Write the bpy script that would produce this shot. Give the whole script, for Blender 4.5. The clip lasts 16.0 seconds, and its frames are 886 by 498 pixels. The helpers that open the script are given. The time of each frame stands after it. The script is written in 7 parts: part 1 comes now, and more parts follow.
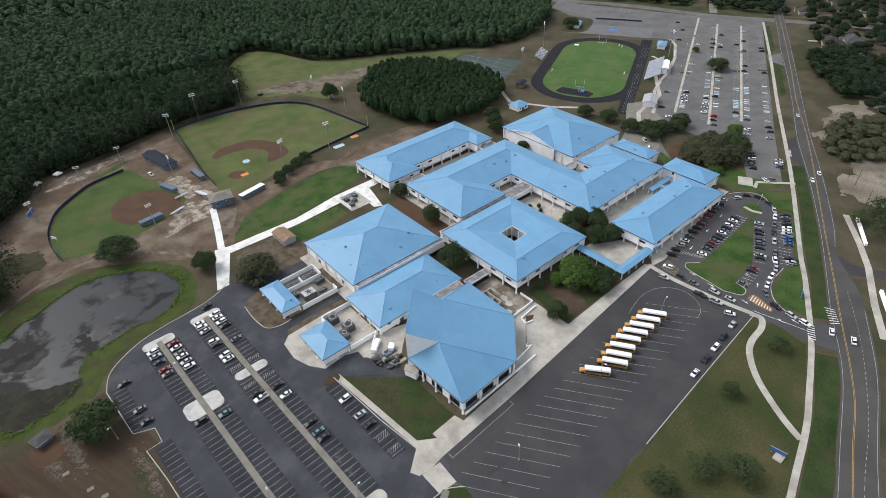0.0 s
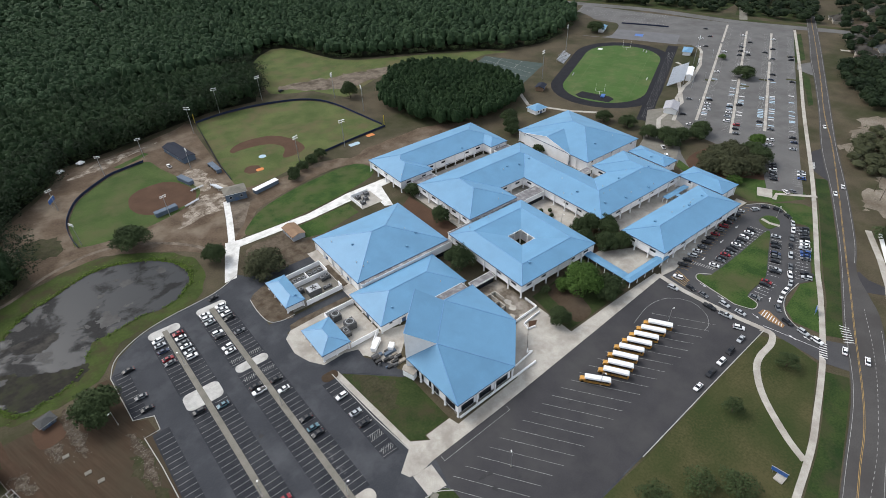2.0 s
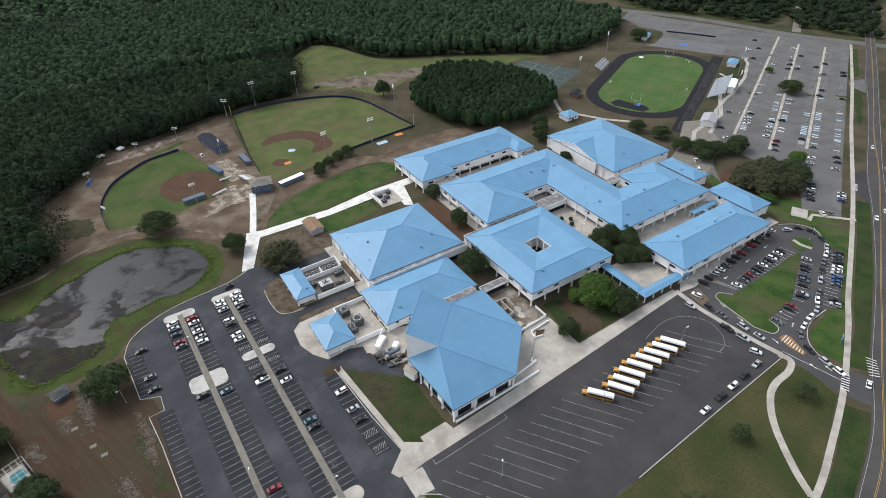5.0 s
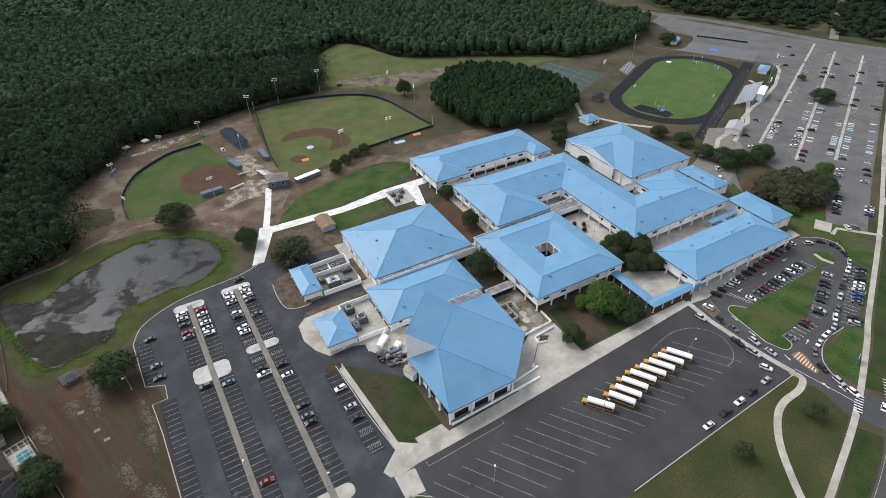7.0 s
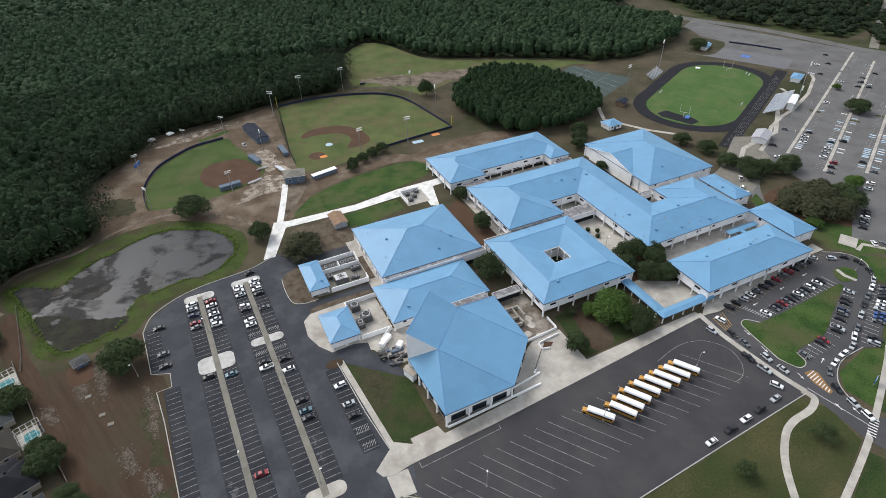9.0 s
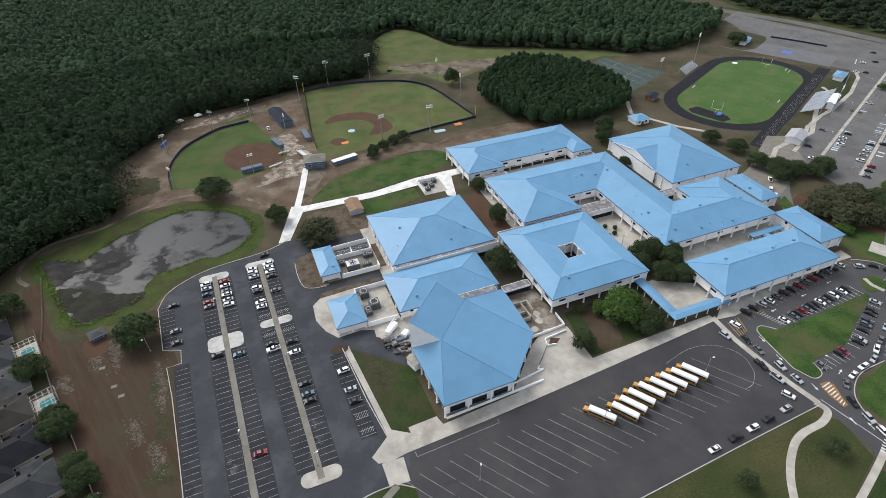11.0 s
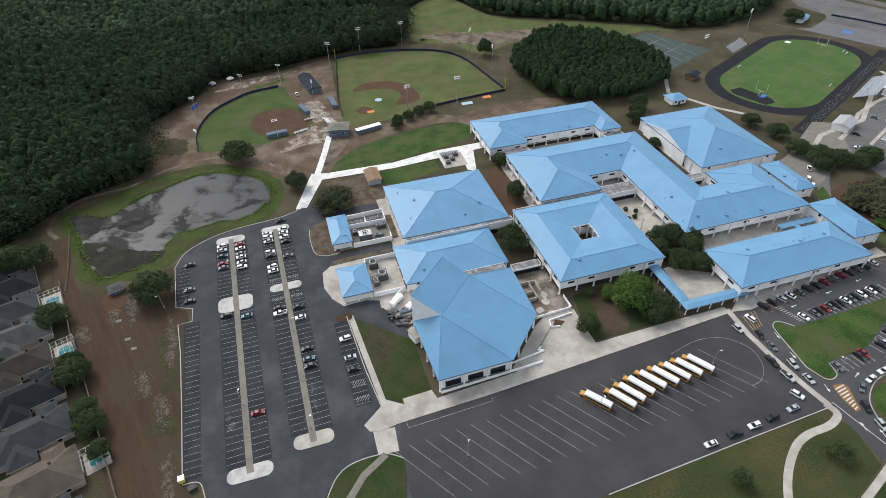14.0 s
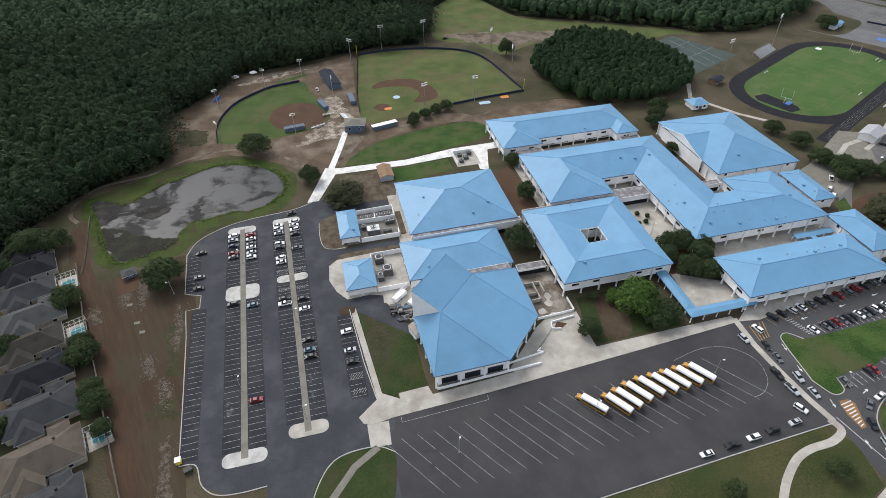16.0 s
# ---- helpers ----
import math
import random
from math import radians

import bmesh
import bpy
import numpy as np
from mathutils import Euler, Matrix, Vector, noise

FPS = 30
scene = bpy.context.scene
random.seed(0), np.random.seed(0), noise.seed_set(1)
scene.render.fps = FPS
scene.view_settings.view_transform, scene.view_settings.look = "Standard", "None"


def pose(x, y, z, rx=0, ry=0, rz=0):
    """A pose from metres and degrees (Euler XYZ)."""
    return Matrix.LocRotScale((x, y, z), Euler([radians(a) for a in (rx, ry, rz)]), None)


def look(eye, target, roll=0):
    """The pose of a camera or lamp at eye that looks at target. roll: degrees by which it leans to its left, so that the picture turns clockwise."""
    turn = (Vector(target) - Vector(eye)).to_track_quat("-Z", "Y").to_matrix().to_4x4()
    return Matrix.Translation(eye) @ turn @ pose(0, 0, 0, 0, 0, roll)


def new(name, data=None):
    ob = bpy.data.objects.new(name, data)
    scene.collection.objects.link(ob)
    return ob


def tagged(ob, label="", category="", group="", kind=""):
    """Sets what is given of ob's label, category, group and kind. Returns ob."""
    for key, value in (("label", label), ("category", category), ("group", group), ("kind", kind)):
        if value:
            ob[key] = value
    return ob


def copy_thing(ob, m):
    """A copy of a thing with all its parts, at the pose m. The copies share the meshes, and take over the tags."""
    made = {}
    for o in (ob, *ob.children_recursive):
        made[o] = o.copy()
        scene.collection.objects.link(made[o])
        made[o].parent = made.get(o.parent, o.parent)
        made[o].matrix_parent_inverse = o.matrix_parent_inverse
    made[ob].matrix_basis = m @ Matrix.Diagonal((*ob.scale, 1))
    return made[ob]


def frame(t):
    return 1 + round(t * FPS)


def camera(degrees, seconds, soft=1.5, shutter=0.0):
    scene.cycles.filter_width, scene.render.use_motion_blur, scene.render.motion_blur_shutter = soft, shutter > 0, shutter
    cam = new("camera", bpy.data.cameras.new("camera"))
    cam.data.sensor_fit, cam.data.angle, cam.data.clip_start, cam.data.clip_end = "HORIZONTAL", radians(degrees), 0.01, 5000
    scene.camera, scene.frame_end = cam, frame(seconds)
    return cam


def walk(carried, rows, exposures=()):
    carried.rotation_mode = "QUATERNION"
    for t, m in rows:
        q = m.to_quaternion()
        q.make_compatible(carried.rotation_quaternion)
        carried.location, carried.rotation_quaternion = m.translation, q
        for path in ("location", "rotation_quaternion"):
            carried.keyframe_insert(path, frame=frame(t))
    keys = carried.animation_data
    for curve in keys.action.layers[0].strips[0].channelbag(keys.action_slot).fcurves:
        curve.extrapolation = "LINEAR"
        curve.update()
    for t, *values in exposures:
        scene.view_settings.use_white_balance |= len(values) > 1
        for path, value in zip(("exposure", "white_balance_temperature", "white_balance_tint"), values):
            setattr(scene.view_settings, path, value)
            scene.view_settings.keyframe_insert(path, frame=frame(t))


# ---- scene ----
cam = camera(77.1, 16.0, 0.85)
PATH = [
    (0, (-61.764, -93.668, 175.495), (39.131, 28.831, 53.795), -2.40),
    (0.5, (-59.911, -94.985, 175.323), (39.351, 28.992, 53.723), -2.30),
    (1, (-58.431, -96.216, 175.072), (39.352, 29.111, 53.772), -2.30),
    (1.5, (-57.014, -96.830, 175.006), (39.395, 29.502, 53.606), -2.10),
    (2, (-55.197, -97.923, 174.626), (39.656, 29.824, 53.526), -2.00),
    (2.5, (-53.702, -98.930, 174.508), (39.673, 30.168, 53.608), -1.90),
    (3, (-51.962, -99.790, 174.477), (39.667, 30.491, 53.577), -1.80),
    (3.5, (-50.247, -100.985, 174.356), (39.545, 30.682, 53.556), -1.70),
    (4, (-48.566, -102.031, 174.198), (39.234, 31.151, 53.598), -1.70),
    (6.5, (-39.418, -106.745, 173.644), (38.827, 32.771, 53.644), -1.40),
    (7, (-37.229, -107.668, 173.570), (38.834, 33.131, 53.570), -1.50),
    (7.5, (-35.194, -108.556, 173.475), (38.700, 33.386, 53.575), -1.40),
    (8, (-33.356, -109.279, 173.147), (38.715, 33.910, 53.447), -1.40),
    (8.5, (-31.350, -110.053, 173.118), (38.564, 34.138, 53.518), -1.40),
    (9, (-29.236, -110.845, 172.816), (38.510, 34.487, 53.316), -1.40),
    (11.5, (-18.981, -113.724, 172.486), (35.259, 33.943, 48.986), -1.30),
    (12, (-17.054, -114.127, 172.347), (34.575, 33.362, 47.647), -1.30),
    (12.5, (-14.681, -114.681, 172.341), (34.490, 32.502, 46.041), -1.40),
    (13, (-12.570, -115.069, 172.226), (34.081, 31.731, 44.726), -1.40),
    (13.5, (-10.620, -115.529, 172.014), (33.702, 31.120, 43.514), -1.40),
    (14, (-8.200, -115.932, 172.002), (33.588, 30.475, 42.302), -1.50),
    (14.5, (-6.108, -116.239, 171.897), (33.732, 30.479, 41.997), -1.50),
    (15, (-4.225, -116.858, 171.747), (33.550, 30.658, 42.047), -1.50),
    (15.5, (-2.486, -117.841, 171.528), (33.315, 30.268, 41.928), -1.40),
    (16, (-0.455, -119.316, 171.463), (32.948, 29.345, 41.963), -1.50),
]

import collections
from mathutils.geometry import delaunay_2d_cdt
walk(cam, [(t, look(eye, target, roll)) for t, eye, target, roll in PATH])

# ---- light: bright overcast sky with a weak broad sun ----
world = bpy.data.worlds.new("world")
scene.world = world
world.use_nodes = True
wn = world.node_tree
sky = wn.nodes.new("ShaderNodeTexSky")
sky.sky_type, sky.sun_disc = "NISHITA", False
sky.sun_elevation, sky.sun_rotation = radians(46), radians(-24)
sky.air_density, sky.dust_density, sky.ozone_density = 1.0, 3.0, 1.0
wn.nodes["Background"].inputs["Strength"].default_value = 0.15
cloud = wn.nodes.new("ShaderNodeHueSaturation")
cloud.inputs["Saturation"].default_value = 0.62
wn.links.new(sky.outputs["Color"], cloud.inputs["Color"])
# thin even cloud over the whole sky
veil = wn.nodes.new("ShaderNodeMix")
veil.data_type = "RGBA"
veil.inputs["Factor"].default_value, veil.inputs["B"].default_value = 0.45, (4.4, 4.7, 5.1, 1)
wn.links.new(cloud.outputs["Color"], veil.inputs["A"])
wn.links.new(veil.outputs["Result"], wn.nodes["Background"].inputs["Color"])
sun = new("sun", bpy.data.lights.new("sun", "SUN"))
sun.data.energy, sun.data.angle, sun.data.color = 1.6, radians(30), (1.0, 0.985, 0.965)
sun.matrix_world = look((-53, 119, 135), (0, 0, 0))
scene.view_settings.exposure = 0.44


# ---- materials ----
def surface(name, low, high, scale=0.3, fine=8.0, rough=0.85, metal=0.0, bump=0.15, stain=None, stain_scale=0.05, per=0.0, spread=(0.35, 0.65), coat=0.0, drag=None):
    """A procedural surface: two colours mixed by coarse and fine noise, an optional stain colour in large patches, and fine relief."""
    m = bpy.data.materials.new(name)
    m.use_nodes = True
    n, k = m.node_tree.nodes, m.node_tree.links
    b = n["Principled BSDF"]
    a, f = n.new("ShaderNodeTexNoise"), n.new("ShaderNodeTexNoise")
    a.inputs["Scale"].default_value, a.inputs["Detail"].default_value = scale, 6
    f.inputs["Scale"].default_value, f.inputs["Detail"].default_value = fine, 4
    geo = n.new("ShaderNodeNewGeometry")
    where = geo.outputs["Position"]
    if drag is not None:
        # drawn out along one direction, as wheels leave soil
        mp = n.new("ShaderNodeMapping")
        mp.vector_type = "TEXTURE"
        mp.inputs["Rotation"].default_value, mp.inputs["Scale"].default_value = (0, 0, radians(drag)), (12, 1, 1)
        k.new(where, mp.inputs["Vector"])
        where = mp.outputs["Vector"]
    k.new(where, a.inputs["Vector"])
    k.new(where, f.inputs["Vector"])
    add = n.new("ShaderNodeMath")
    add.operation = "MULTIPLY_ADD"
    add.inputs[1].default_value = 0.45
    k.new(f.outputs["Fac"], add.inputs[0])
    half = n.new("ShaderNodeMath")
    half.operation = "MULTIPLY"
    half.inputs[1].default_value = 0.55
    k.new(a.outputs["Fac"], half.inputs[0])
    k.new(half.outputs[0], add.inputs[2])
    ramp = n.new("ShaderNodeMapRange")
    ramp.inputs["From Min"].default_value, ramp.inputs["From Max"].default_value = spread
    k.new(add.outputs[0], ramp.inputs["Value"])
    mix = n.new("ShaderNodeMix")
    mix.data_type = "RGBA"
    mix.inputs["A"].default_value, mix.inputs["B"].default_value = (*low, 1), (*high, 1)
    k.new(ramp.outputs["Result"], mix.inputs["Factor"])
    out = mix.outputs["Result"]
    if stain:
        s = n.new("ShaderNodeTexNoise")
        s.inputs["Scale"].default_value, s.inputs["Detail"].default_value = stain_scale, 8
        s.inputs["Roughness"].default_value = 0.62
        k.new(geo.outputs["Position"], s.inputs["Vector"])
        r = n.new("ShaderNodeMapRange")
        r.inputs["From Min"].default_value, r.inputs["From Max"].default_value = 0.47, 0.66
        k.new(s.outputs["Fac"], r.inputs["Value"])
        mx = n.new("ShaderNodeMix")
        mx.data_type = "RGBA"
        mx.inputs["B"].default_value = (*stain, 1)
        k.new(out, mx.inputs["A"])
        k.new(r.outputs["Result"], mx.inputs["Factor"])
        out = mx.outputs["Result"]
    if per:
        info = n.new("ShaderNodeObjectInfo")
        hsv = n.new("ShaderNodeHueSaturation")
        mr = n.new("ShaderNodeMapRange")
        mr.inputs["To Min"].default_value, mr.inputs["To Max"].default_value = 1 - per, 1 + per
        k.new(info.outputs["Random"], mr.inputs["Value"])
        k.new(mr.outputs["Result"], hsv.inputs["Value"])
        k.new(out, hsv.inputs["Color"])
        out = hsv.outputs["Color"]
    k.new(out, b.inputs["Base Color"])
    b.inputs["Roughness"].default_value, b.inputs["Metallic"].default_value = rough, metal
    b.inputs["Coat Weight"].default_value = coat
    if rough >= 0.8:
        b.inputs["Specular IOR Level"].default_value = 0.15
    if bump:
        bp = n.new("ShaderNodeBump")
        bp.inputs["Strength"].default_value, bp.inputs["Distance"].default_value = bump, 0.05
        k.new(f.outputs["Fac"], bp.inputs["Height"])
        k.new(bp.outputs["Normal"], b.inputs["Normal"])
    return m


def foliage(name, low, high, rough=0.8):
    """Leaves: each loose clump takes its own shade between two greens."""
    m = bpy.data.materials.new(name)
    m.use_nodes = True
    n, k = m.node_tree.nodes, m.node_tree.links
    b = n["Principled BSDF"]
    geo, big, mx = n.new("ShaderNodeNewGeometry"), n.new("ShaderNodeTexNoise"), n.new("ShaderNodeMix")
    big.inputs["Scale"].default_value, big.inputs["Detail"].default_value = 0.035, 5
    k.new(geo.outputs["Position"], big.inputs["Vector"])
    mx.data_type = "RGBA"
    mx.inputs["A"].default_value, mx.inputs["B"].default_value = (*low, 1), (*high, 1)
    av = n.new("ShaderNodeMath")
    av.operation = "MULTIPLY_ADD"
    av.inputs[1].default_value = 0.55
    sh = n.new("ShaderNodeMapRange")
    sh.inputs["From Min"].default_value, sh.inputs["From Max"].default_value, sh.inputs["To Max"].default_value = 0.35, 0.68, 0.55
    k.new(big.outputs["Fac"], sh.inputs["Value"])
    k.new(geo.outputs["Random Per Island"], av.inputs[0])
    k.new(sh.outputs["Result"], av.inputs[2])
    k.new(av.outputs[0], mx.inputs["Factor"])
    k.new(mx.outputs["Result"], b.inputs["Base Color"])
    b.inputs["Roughness"].default_value = rough
    b.inputs["Specular IOR Level"].default_value = 0.08
    return m


def roof_metal(name, colour, ribs=0.6):
    """Painted standing-seam sheet: narrow ribs down each slope, dull streaks and a soft sheen."""
    m = surface(name, tuple(c * 0.93 for c in colour), tuple(min(1, c * 1.06) for c in colour), scale=0.12, fine=2.5, rough=0.52, bump=0.03, stain=tuple(c * 0.9 for c in colour), stain_scale=0.08)
    return m


M_ground = surface("dry_ground", (0.05, 0.042, 0.026), (0.1, 0.082, 0.054), 0.06, 1.5, 0.95, stain=(0.03224, 0.03844, 0.01488), stain_scale=0.02)
M_asphalt_bay = surface("sealed_asphalt", (0.021, 0.0225, 0.027), (0.032, 0.034, 0.04), 0.15, 2.5, 0.85, stain=(0.04, 0.042, 0.047), stain_scale=0.1)
# near-black: the shade below the pines is put into this floor colour
M_floor_shade = surface("forest_floor_shade", (0.0096, 0.012, 0.006), (0.018, 0.0192, 0.0096), 0.1, 2.0, 0.95)
M_lawn = surface("lawn_grass", (0.023, 0.052, 0.012), (0.06, 0.098, 0.024), 0.1, 1.4, 0.95, stain=(0.07, 0.072, 0.032), stain_scale=0.05, spread=(0.4, 0.6))
M_drygrass = surface("dry_lawn", (0.033, 0.043, 0.014), (0.074, 0.067, 0.03), 0.045, 1.2, 0.95, stain=(0.032, 0.046, 0.014), stain_scale=0.025, spread=(0.4, 0.6))
M_field = surface("field_grass", (0.052, 0.076, 0.022), (0.1, 0.118, 0.042), 0.06, 1.2, 0.95, stain=(0.105, 0.09, 0.046), stain_scale=0.04, spread=(0.4, 0.6))
M_loop = surface("loop_asphalt", (0.056, 0.056, 0.059), (0.074, 0.073, 0.076), 0.1, 2.0, 0.9, stain=(0.084, 0.082, 0.082), stain_scale=0.04)
M_softball = surface("softball_grass", (0.036, 0.064, 0.017), (0.066, 0.095, 0.028), 0.06, 1.2, 0.95, stain=(0.08, 0.086, 0.036), stain_scale=0.04, spread=(0.4, 0.6))
M_road = surface("road_asphalt", (0.062, 0.059, 0.057), (0.085, 0.081, 0.078), 0.08, 2.0, 0.92, stain=(0.06, 0.056, 0.054), stain_scale=0.05)
M_dirt = surface("bare_dirt", (0.04, 0.027, 0.017), (0.07, 0.049, 0.032), 0.09, 1.2, 0.95, stain=(0.08, 0.062, 0.044), stain_scale=0.05)
M_bed = surface("weathered_mulch", (0.075, 0.058, 0.041), (0.135, 0.11, 0.082), 0.35, 1.6, 0.95, stain=(0.06, 0.042, 0.027), stain_scale=0.2)
M_yard = surface("rutted_soil", (0.043, 0.028, 0.018), (0.07, 0.048, 0.031), 0.3, 1.6, 0.95, stain=(0.055, 0.046, 0.03), stain_scale=0.035, drag=109)
M_sand = surface("pale_sand", (0.26, 0.22, 0.17), (0.42, 0.38, 0.31), 0.15, 3.0, 0.95, stain=(0.17, 0.13, 0.09), stain_scale=0.06)
M_clay = surface("infield_clay", (0.066, 0.0385, 0.02475), (0.0935, 0.055, 0.03575), 0.12, 3.0, 0.95)
M_asphalt = surface("old_asphalt", (0.04, 0.0395, 0.0425), (0.054, 0.0525, 0.056), 0.1, 2.0, 0.9, stain=(0.062, 0.0605, 0.061), stain_scale=0.04)
M_asphalt_new = surface("dark_asphalt", (0.035, 0.038, 0.044), (0.051, 0.054, 0.061), 0.1, 2.0, 0.85, stain=(0.07, 0.073, 0.08), stain_scale=0.06)
M_asphalt_far = surface("faded_asphalt", (0.11, 0.108, 0.107), (0.15, 0.146, 0.142), 0.08, 4.0, 0.92, stain=(0.1, 0.097, 0.094), stain_scale=0.05)
M_concrete = surface("pale_concrete", (0.34, 0.3145, 0.2805), (0.476, 0.4505, 0.3995), 0.25, 4.0, 0.9, stain=(0.289, 0.2635, 0.2295), stain_scale=0.1)
M_concrete_new = surface("new_concrete", (0.6, 0.59, 0.57), (0.78, 0.77, 0.74), 0.35, 4.0, 0.9, stain=(0.5, 0.49, 0.46), stain_scale=0.18)
M_concrete_old = surface("weathered_concrete", (0.1425, 0.135, 0.1125), (0.225, 0.21, 0.18), 0.25, 4.0, 0.92)
M_white = surface("white_stucco", (0.84, 0.84, 0.84), (0.9, 0.9, 0.9), 0.3, 6.0, 0.85, stain=(0.77, 0.77, 0.76), stain_scale=0.12)
M_roof = roof_metal("blue_roof_metal", (0.121, 0.282, 0.447))
M_trim = surface("dark_blue_trim", (0.05, 0.09, 0.17), (0.07, 0.12, 0.22), 1.0, 8.0, 0.5)
M_glass = surface("dark_window_glass", (0.012, 0.015, 0.02), (0.022, 0.026, 0.032), 0.4, 2.0, 0.12, bump=0.0)
M_glass.node_tree.nodes["Principled BSDF"].inputs["Specular IOR Level"].default_value = 0.2
M_flat = surface("grey_membrane_roof", (0.13, 0.125, 0.13), (0.2, 0.19, 0.195), 0.5, 3.0, 0.9, stain=(0.34, 0.34, 0.34), stain_scale=0.35, spread=(0.42, 0.62))
M_paint = surface("white_road_paint", (0.5, 0.5, 0.5), (0.72, 0.72, 0.7), 0.6, 5.0, 0.8, bump=0.05)
M_yellow = surface("yellow_road_paint", (0.3, 0.19, 0.06), (0.42, 0.28, 0.1), 0.6, 5.0, 0.85, bump=0.05)
M_pale_soil = surface("pale_soil", (0.1, 0.08, 0.06), (0.2, 0.165, 0.13), 0.2, 1.2, 0.95, stain=(0.055, 0.042, 0.03), stain_scale=0.09)


def pond_surface():
    """Still shallow water broken by ragged dark mud flats."""
    m = bpy.data.materials.new("pond_water")
    m.use_nodes = True
    n, k = m.node_tree.nodes, m.node_tree.links
    b = n["Principled BSDF"]
    geo, a, c = n.new("ShaderNodeNewGeometry"), n.new("ShaderNodeTexNoise"), n.new("ShaderNodeTexNoise")
    a.inputs["Scale"].default_value, a.inputs["Detail"].default_value, a.inputs["Roughness"].default_value = 0.06, 11, 0.6
    a.inputs["Distortion"].default_value = 0.35
    b.inputs["Specular IOR Level"].default_value = 0.5
    c.inputs["Scale"].default_value, c.inputs["Detail"].default_value = 0.9, 6
    k.new(geo.outputs["Position"], a.inputs["Vector"])
    k.new(geo.outputs["Position"], c.inputs["Vector"])
    mud, tone, mix, rg = n.new("ShaderNodeMapRange"), n.new("ShaderNodeMix"), n.new("ShaderNodeMix"), n.new("ShaderNodeMapRange")
    mud.inputs["From Min"].default_value, mud.inputs["From Max"].default_value = 0.49, 0.57
    k.new(a.outputs["Fac"], mud.inputs["Value"])
    tone.data_type = mix.data_type = "RGBA"
    tone.inputs["A"].default_value, tone.inputs["B"].default_value = (0.009, 0.0095, 0.01, 1), (0.024, 0.024, 0.024, 1)
    k.new(c.outputs["Fac"], tone.inputs["Factor"])
    mix.inputs["A"].default_value = (0.03, 0.033, 0.036, 1)
    k.new(tone.outputs["Result"], mix.inputs["B"])
    k.new(mud.outputs["Result"], mix.inputs["Factor"])
    k.new(mix.outputs["Result"], b.inputs["Base Color"])
    rg.inputs["To Min"].default_value, rg.inputs["To Max"].default_value = 0.3, 0.55
    k.new(mud.outputs["Result"], rg.inputs["Value"])
    k.new(rg.outputs["Result"], b.inputs["Roughness"])
    gloss = n.new("ShaderNodeMapRange")
    gloss.inputs["To Min"].default_value, gloss.inputs["To Max"].default_value = 0.12, 0.06
    k.new(mud.outputs["Result"], gloss.inputs["Value"])
    k.new(gloss.outputs["Result"], b.inputs["Specular IOR Level"])
    return m


M_water = pond_surface()
M_turf_line = surface("worn_turf_paint", (0.065, 0.11, 0.035), (0.13, 0.175, 0.085), 0.3, 1.5, 0.95)
M_faded = surface("faded_paint", (0.2, 0.2, 0.195), (0.42, 0.42, 0.4), 0.4, 3.0, 0.85, bump=0.05)
M_bay_blue = surface("pale_blue_paint", (0.3, 0.42, 0.52), (0.42, 0.54, 0.62), 0.8, 3.0, 0.85, bump=0.05)
M_bay_grey = surface("grey_paint", (0.28, 0.28, 0.3), (0.42, 0.42, 0.44), 0.8, 3.0, 0.85, bump=0.05)
M_buswhite = surface("white_bus_roof", (0.74, 0.74, 0.73), (0.82, 0.82, 0.81), 0.6, 6.0, 0.45, bump=0.0)
M_concrete_pale = surface("kerb_concrete", (0.32, 0.31, 0.29), (0.44, 0.43, 0.4), 0.4, 4.0, 0.9)
M_leafgreen = surface("green_enamel", (0.02, 0.05, 0.03), (0.03, 0.07, 0.04), 0.8, 6.0, 0.6)
M_orange_bed = surface("orange_mulch", (0.2, 0.11, 0.05), (0.3, 0.17, 0.075), 0.4, 4.0, 0.95)
M_island = surface("island_concrete", (0.38, 0.37, 0.35), (0.54, 0.53, 0.5), 0.35, 4.0, 0.9, stain=(0.33, 0.32, 0.3), stain_scale=0.18)
M_verge = surface("verge_grass", (0.015, 0.032, 0.009), (0.038, 0.058, 0.016), 0.1, 1.4, 0.95, stain=(0.045, 0.045, 0.022), stain_scale=0.06, spread=(0.4, 0.6))
M_bank = surface("bank_grass", (0.032, 0.05, 0.012), (0.058, 0.078, 0.02), 0.12, 0.8, 0.95, stain=(0.05, 0.042, 0.022), stain_scale=0.09)
M_rut = surface("reddish_soil", (0.052, 0.032, 0.02), (0.076, 0.048, 0.032), 0.35, 1.5, 0.95, stain=(0.047, 0.032, 0.021), stain_scale=0.06, drag=109)
M_turf = surface("football_turf", (0.0432, 0.09, 0.0216), (0.072, 0.126, 0.036), 0.04, 3.0, 0.95, stain=(0.0936, 0.1188, 0.0468), stain_scale=0.05)
M_track = surface("black_track", (0.011, 0.011, 0.014), (0.019, 0.019, 0.023), 0.2, 4.0, 0.85)
M_court = surface("tennis_surface", (0.045, 0.066, 0.06), (0.068, 0.088, 0.08), 0.15, 3.0, 0.85)
M_asphalt_grey = surface("grey_asphalt", (0.12, 0.12, 0.125), (0.16, 0.16, 0.165), 0.1, 4.0, 0.9)
M_cap = surface("blue_cap", (0.13, 0.28, 0.5), (0.17, 0.34, 0.58), 0.3, 4.0, 0.45)
M_metal = surface("grey_metal", (0.36, 0.37, 0.38), (0.5, 0.51, 0.52), 0.6, 6.0, 0.4, 0.6)
M_frame = surface("pale_window_frame", (0.5, 0.52, 0.54), (0.62, 0.63, 0.64), 0.6, 6.0, 0.5)
